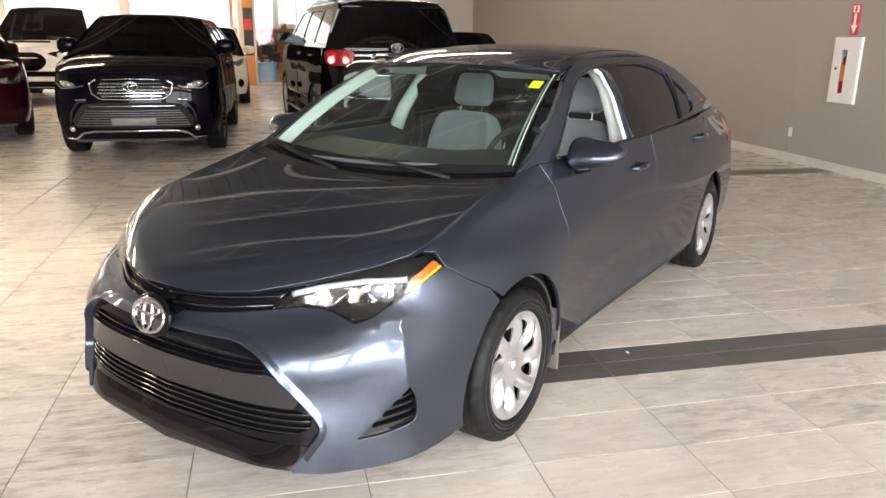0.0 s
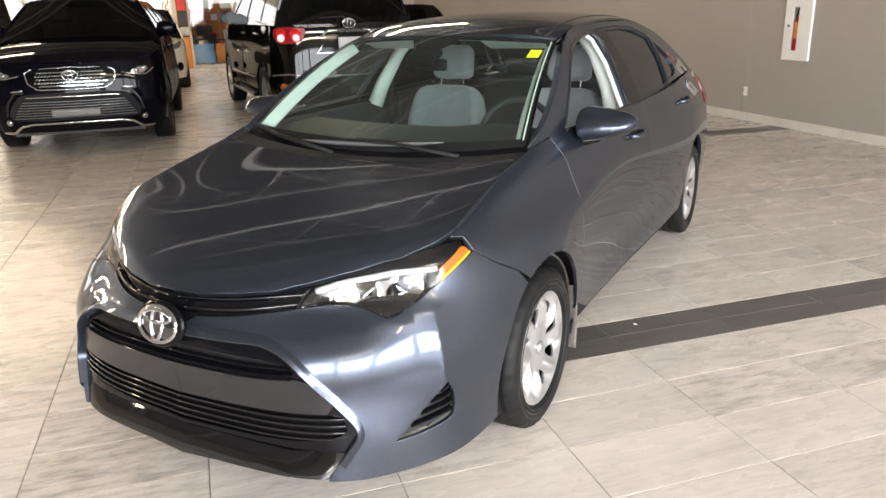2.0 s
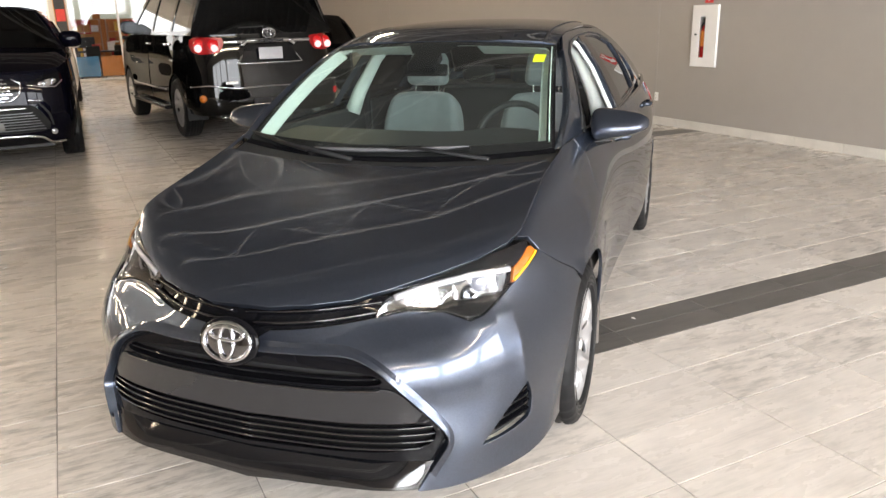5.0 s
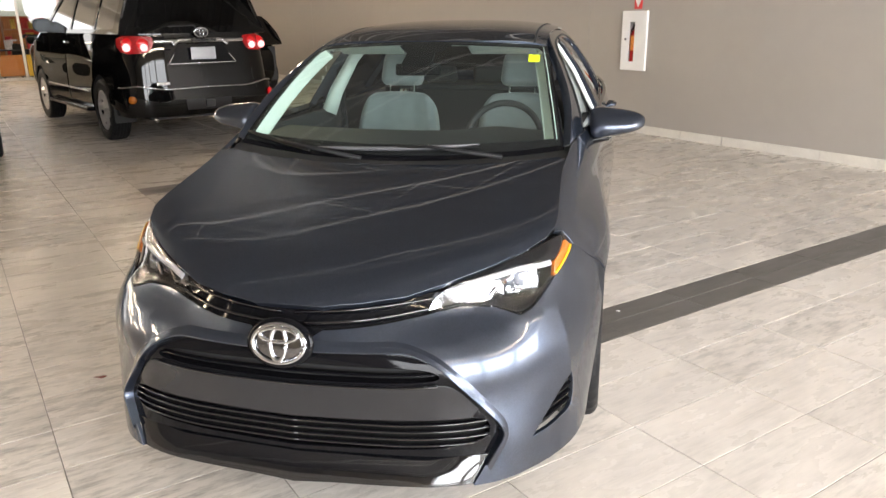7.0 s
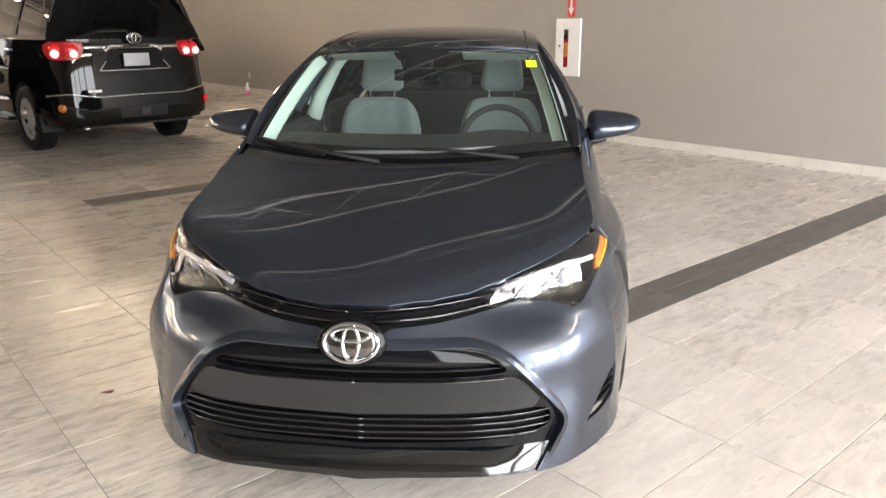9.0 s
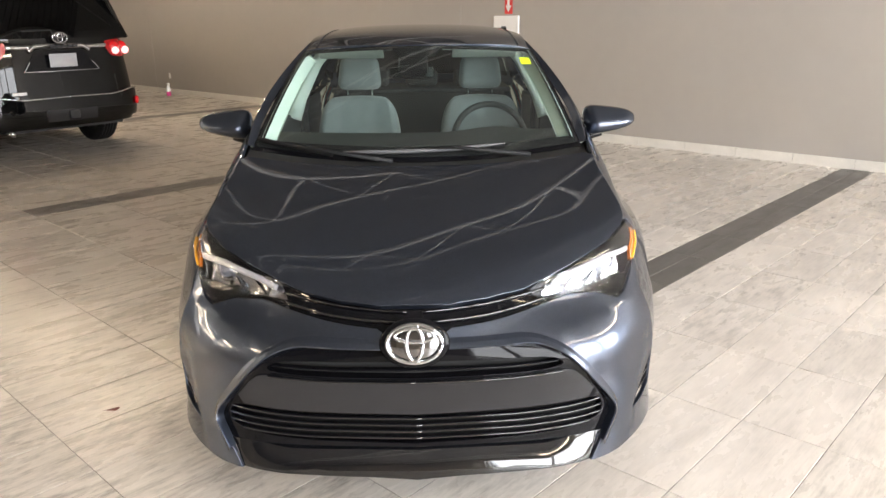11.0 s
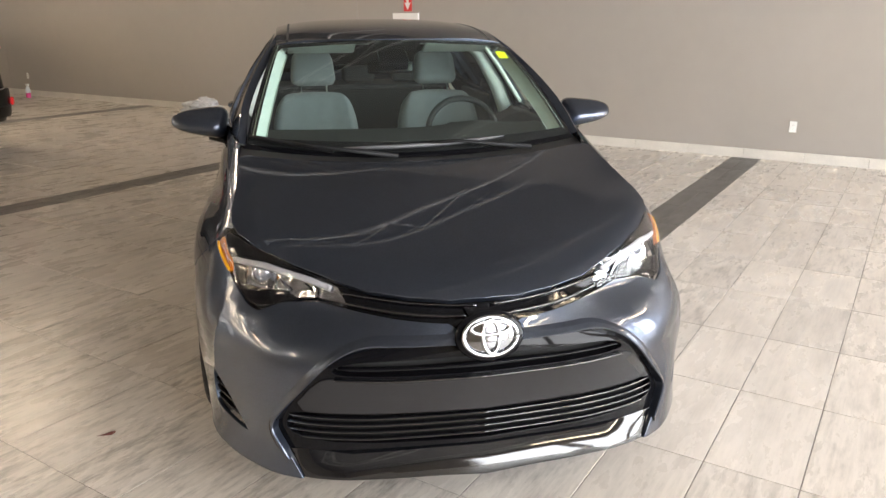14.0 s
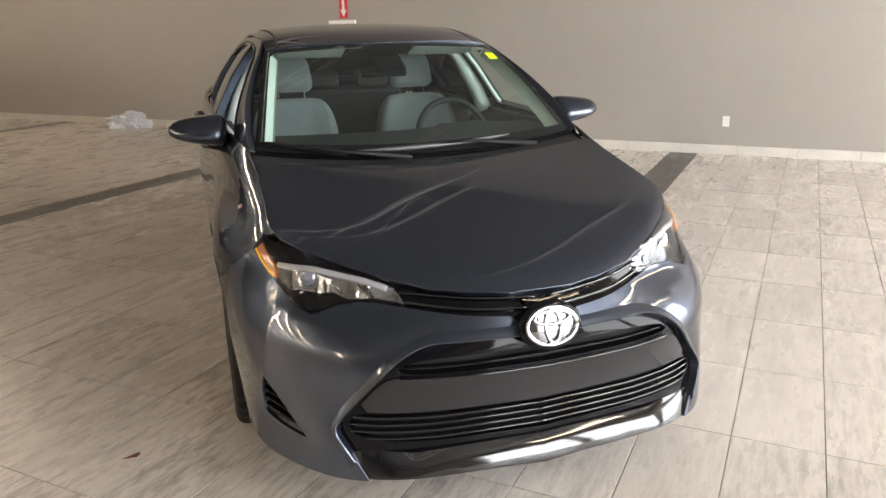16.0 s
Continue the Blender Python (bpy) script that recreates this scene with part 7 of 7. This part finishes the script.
# ---- east wall: base tiles, cabinet, sign, sockets ----
base = thing("baseboard", "pale stone tile skirting along the grey wall", "baseboard", kind="structure")
y = ROOM_S
bmesh_tile = mesh_of(box(-0.013, -0.001, 0.002, 0.611, 0.0, 0.105, 0.002, None, 1), "base_tile", M_BASE)
while y < ROOM_N - 0.62:
    part("base_tile", bmesh_tile, None, base, m=pose(ROOM_E, y, 0.0))
    y += 0.613

cab = thing("fire_cabinet", "white metal fire extinguisher cabinet with a narrow window", "cabinet", pose(ROOM_E, 7.69, 1.187, 0, 0, 0))
bm = bmesh.new()
D = 0.034
# door frame with a slot
for y0, y1, z0, z1 in ((-0.208, -0.012, -0.375, 0.375), (0.078, 0.208, -0.375, 0.375), (-0.012, 0.078, -0.375, -0.262), (-0.012, 0.078, 0.235, 0.375)):
    add_box(bm, -D, -D + 0.012, y0, y1, z0, z1)
part("door", bm, M_WHITE, cab)
bm = bmesh.new()
for q in ((-0.208, -0.196, -0.375, 0.375), (0.196, 0.208, -0.375, 0.375), (-0.196, 0.196, -0.375, -0.363), (-0.196, 0.196, 0.363, 0.375)):
    add_box(bm, -D + 0.012, -0.001, *q)
for q in ((-0.158, -0.150, -0.322, 0.322), (0.150, 0.158, -0.322, 0.322), (-0.150, 0.150, -0.322, -0.314), (-0.150, 0.150, 0.314, 0.322)):
    add_box(bm, 0.0, 0.185, *q)
add_box(bm, 0.176, 0.184, -0.150, 0.150, -0.314, 0.314)
part("case", bm, M_WHITE, cab)
p = part("slot_pane", box(-D + 0.004, -D + 0.008, -0.010, 0.076, -0.260, 0.233), M_PANE, cab)
p.visible_shadow = False
part("latch", lathe([(0.001, 0), (0.014, 0), (0.012, 0.012), (0.001, 0.014)], 16, "z"), M_BLK, cab, m=pose(-D, 0.135, 0.02, 0, -90, 0))
ext = thing("fire_extinguisher", "red fire extinguisher with an orange label in the cabinet", "extinguisher", pose(ROOM_E + 0.030, 7.735, 0.872))
part("cylinder", lathe([(0.001, 0), (0.048, 0), (0.052, 0.02), (0.052, 0.38), (0.038, 0.43), (0.016, 0.45), (0.001, 0.45)], 20, "z"), mat("extinguisher red", (0.45, 0.02, 0.02), 0.25, coat=0.5, noise_scale=9, noise_amt=0.1), ext, smooth=True)
part("label", lathe([(0.0525, 0.19), (0.0535, 0.19), (0.0535, 0.38), (0.0525, 0.38)], 20, "z"), mat("orange label", (0.85, 0.28, 0.04), 0.5, noise_scale=10, noise_amt=0.1), ext, "orange paper label")
part("valve", box(-0.02, 0.02, -0.014, 0.014, 0.45, 0.53, 0.005), M_BLK, ext)
part("hose", tube([(0, 0.015, 0.49), (0, 0.05, 0.45), (0, 0.063, 0.25)], 0.009, 8), M_BLK, ext)

sign = thing("arrow_sign", "red sign with a white downward arrow above the cabinet", "sign", pose(ROOM_E, 7.665, 1.75))
M_SIGNR = mat("sign red", (0.62, 0.03, 0.03), 0.4, noise_scale=9, noise_amt=0.06)
part("sign_board", box(-0.008, -0.001, -0.065, 0.065, -0.165, 0.175, 0.001), M_SIGNR, sign)
bm = bmesh.new()
add_box(bm, -0.012, -0.0085, -0.018, 0.018, -0.06, 0.07)
tri = [bm.verts.new((-0.012, a, b)) for a, b in ((-0.048, -0.055), (0.048, -0.055), (0.0, -0.145))]
tri2 = [bm.verts.new((-0.0085, v.co.y, v.co.z)) for v in tri]
bm.faces.new(tri)
bm.faces.new(tri2[::-1])
for i in range(3):
    bm.faces.new((tri[i], tri2[i], tri2[(i + 1) % 3], tri[(i + 1) % 3]))
bmesh.ops.recalc_face_normals(bm, faces=bm.faces)
part("arrow", bm, M_WHITE, sign)
bm = box(-0.012, -0.0085, -0.045, 0.045, 0.085, 0.16)
part("pictogram_frame", bm, M_WHITE, sign)
part("pictogram", box(-0.014, -0.0125, -0.014, 0.014, 0.095, 0.15), M_SIGNR, sign)


def socket(y, z):
    s = thing("wall_socket", "white wall socket on the grey wall", "socket", pose(ROOM_E, y, z), "wall sockets")
    part("cover_plate", box(-0.006, -0.0005, -0.036, 0.036, -0.058, 0.058, 0.002), M_WHITE, s)
    for dz in (-0.021, 0.021):
        o = part("outlet", box(-0.008, -0.006, -0.017, 0.017, dz - 0.014, dz + 0.014, 0.001), M_WHITE, s)
        for dy in (-0.006, 0.006):
            part("slot", box(-0.0088, -0.0082, dy - 0.001, dy + 0.001, dz - 0.006, dz + 0.004), M_BLK, o)


socket(8.51, 0.375)
socket(2.69, 0.372)
socket(17.28, 0.39)

# ---- small things on the floor ----
M_PINK = mat("pink cleaning liquid", (0.75, 0.08, 0.28), 0.2, coat=0.5, noise_scale=5, noise_amt=0.1)
M_CLEARP = mat("milky bottle plastic", (0.72, 0.74, 0.74), 0.3, noise_scale=6, noise_amt=0.05)
bot = thing("spray_bottle", "spray bottle half full of pink liquid on the floor", "bottle", pose(6.30, 16.75, 0))
part("liquid", lathe([(0.001, 0.0), (0.042, 0.0), (0.046, 0.01), (0.046, 0.095), (0.001, 0.095)], 20, "z"), M_PINK, bot, smooth=True)
part("bottle_body", lathe([(0.046, 0.096), (0.046, 0.15), (0.036, 0.19), (0.016, 0.22), (0.014, 0.235), (0.001, 0.235)], 20, "z"), M_CLEARP, bot, smooth=True)
trig = part("trigger_head", box(-0.018, 0.018, -0.055, 0.03, 0.236, 0.275, 0.008), M_WHITE, bot)
part("trigger", box(-0.008, 0.008, -0.042, -0.032, 0.195, 0.24, 0.003), M_WHITE, bot)

M_BAG = mat("crumpled clear plastic", (0.78, 0.79, 0.80), 0.25, noise_scale=12, noise_amt=0.15, transmission=0.35, coat=0.4)


def crumpled(name, label, m, sx, sy, sz, seed, material):
    bm = bmesh.new()
    bmesh.ops.create_icosphere(bm, subdivisions=5, radius=1)
    off = Vector((seed * 3.1, seed * 1.7, seed))
    for v in bm.verts:
        d = v.co.normalized()
        k = 1 + 0.45 * noise.noise(d * 1.8 + off) + 0.28 * abs(noise.noise(d * 4.5 + off)) + 0.12 * abs(noise.noise(d * 11 + off))
        p = d * k
        v.co = (p.x * sx, p.y * sy, max(0.0, (p.z + 0.45) * sz))
    return tagged(part(name, bm, material, None, label, False, m), category="bag")


crumpled("plastic_bag", "crumpled clear plastic sheet lying by the grey wall", pose(6.28, 11.55, 0.002, 0, 0, 20), 0.13, 0.30, 0.17, 3, M_BAG)
bm = bmesh.new()
n = 12
g = [[bm.verts.new((a * 0.22 / n, b * 0.30 / n, 0.004 + 0.012 * abs(noise.noise(Vector((a * 0.3, b * 0.35, 2)))))) for b in range(n + 1)] for a in range(n + 1)]
for a in range(n):
    for b in range(n):
        bm.faces.new((g[a][b], g[a + 1][b], g[a + 1][b + 1], g[a][b + 1]))
bmesh.ops.solidify(bm, geom=bm.faces[:], thickness=0.002)
tagged(part("paper_sheet", bm, M_WHITE, None, "white paper sheet lying by a plastic bag", m=pose(6.05, 11.0, 0, 0, 0, 8)), category="paper")

M_LEAF = mat("dry red leaf", (0.12, 0.03, 0.02), 0.8, noise_scale=40, noise_amt=0.3)
bm = bmesh.new()
pts = [(0.030 * math.cos(a) * (1 + 0.25 * math.sin(3 * a)), 0.013 * math.sin(a) * (1 + 0.3 * math.cos(2 * a)), 0.002 + 0.003 * math.sin(2 * a)) for a in [2 * math.pi * k / 18 for k in range(18)]]
vs = [bm.verts.new(p) for p in pts]
bm.faces.new(vs)
bmesh.ops.solidify(bm, geom=bm.faces[:], thickness=0.0015)
tagged(part("leaf", bm, M_LEAF, None, "small dry reddish leaf on the tiles", m=pose(-0.674, 3.963, 0.001, 0, 0, -32)), category="leaf")
for k, (x, y, l, rz) in enumerate(((0.40, 4.73, 0.035, -50), (5.4, 6.3, 0.02, 70), (2.36, 9.7, 0.02, 10), (-1.2, 5.9, 0.02, 50), (3.2, 2.0, 0.015, 0), (2.1, 4.2, 0.012, 40), (-2.6, 7.2, 0.015, 80), (1.75, 3.2, 0.01, 120))):
    tagged(part("debris", tube([(-l, 0, 0.004), (0, 0.003, 0.006), (l, 0, 0.004)], 0.003, 5), M_WHITE, None, "tiny white scrap on the tiles", m=pose(x, y, 0, 0, 0, rz)), category="scrap", group="floor scraps")

# ---- floor tiles ----
TX, TY, GX, GY = 0.617, 0.311, 0.33, 1.72
BANDS = (4, 19, 37)


def tile_mesh(w, h, name, material):
    g, b, d = 0.0021, 0.0007, 0.005
    x0, x1, y0, y1 = g, w - g, g, h - g
    lo = [(x0, y0, -d), (x1, y0, -d), (x1, y1, -d), (x0, y1, -d)]
    mid = [(x0, y0, -b), (x1, y0, -b), (x1, y1, -b), (x0, y1, -b)]
    top = [(x0 + b, y0 + b, 0), (x1 - b, y0 + b, 0), (x1 - b, y1 - b, 0), (x0 + b, y1 - b, 0)]
    faces = [(8, 9, 10, 11)]
    for i in range(4):
        j = (i + 1) % 4
        faces += [(i, j, 4 + j, 4 + i), (4 + i, 4 + j, 8 + j, 8 + i)]
    return lo + mid + top, faces


tv, tf = tile_mesh(TX, TY, "tile", M_TILE)
me_tile = bpy.data.meshes.new("tile")
me_tile.from_pydata(tv, [], tf)
me_tile.materials.append(M_TILE)
hv, hf = tile_mesh(TX, TY / 2, "band_tile", M_TILE_D)
me_band = bpy.data.meshes.new("band_tile")
me_band.from_pydata(hv, [], hf)
me_band.materials.append(M_TILE_D)
near, rest, rest_d = [], [], []
rng = random.Random(4)
for k in range(int((ROOM_S - GY) / TY), int((ROOM_N - GY) / TY)):
    for i in range(int((ROOM_W - GX) / TX), int((ROOM_E - GX) / TX) + 1):
        x, y = GX + i * TX, GY + k * TY
        if x < ROOM_W or x > ROOM_E - 0.02:
            continue
        full = x + TX <= ROOM_E
        if k in BANDS and i >= 0:
            rest_d += [(x, y, full), (x, y + TY / 2, full)]
        elif full and -2.2 < x < 3.4 and 0.9 < y < 5.6:
            near.append((x, y))
        else:
            rest.append((x, y, full))
for x, y in near[:300]:
    part("tile", me_tile, None, floor, m=pose(x, y, rng.uniform(-0.0003, 0.0003)))
rest += [(x, y, True) for x, y in near[300:]]


def joined(name, spots, v, f, material, label):
    V, F = [], []
    for x, y, full in spots:
        k = len(V)
        dz = rng.uniform(-0.0003, 0.0003)
        V += [(min(x + a, ROOM_E), y + b, c + dz) for a, b, c in v]
        F += [tuple(i + k for i in t) for t in f]
    me = bpy.data.meshes.new(name)
    me.from_pydata(V, [], F)
    me.materials.append(material)
    return tagged(part(name, me, None, floor, label), kind="stuff")


joined("floor_tiles", rest, tv, tf, M_TILE, "greige wood-look porcelain floor tiles")
joined("band_tiles", rest_d, hv, hf, M_TILE_D, "charcoal porcelain band tiles")
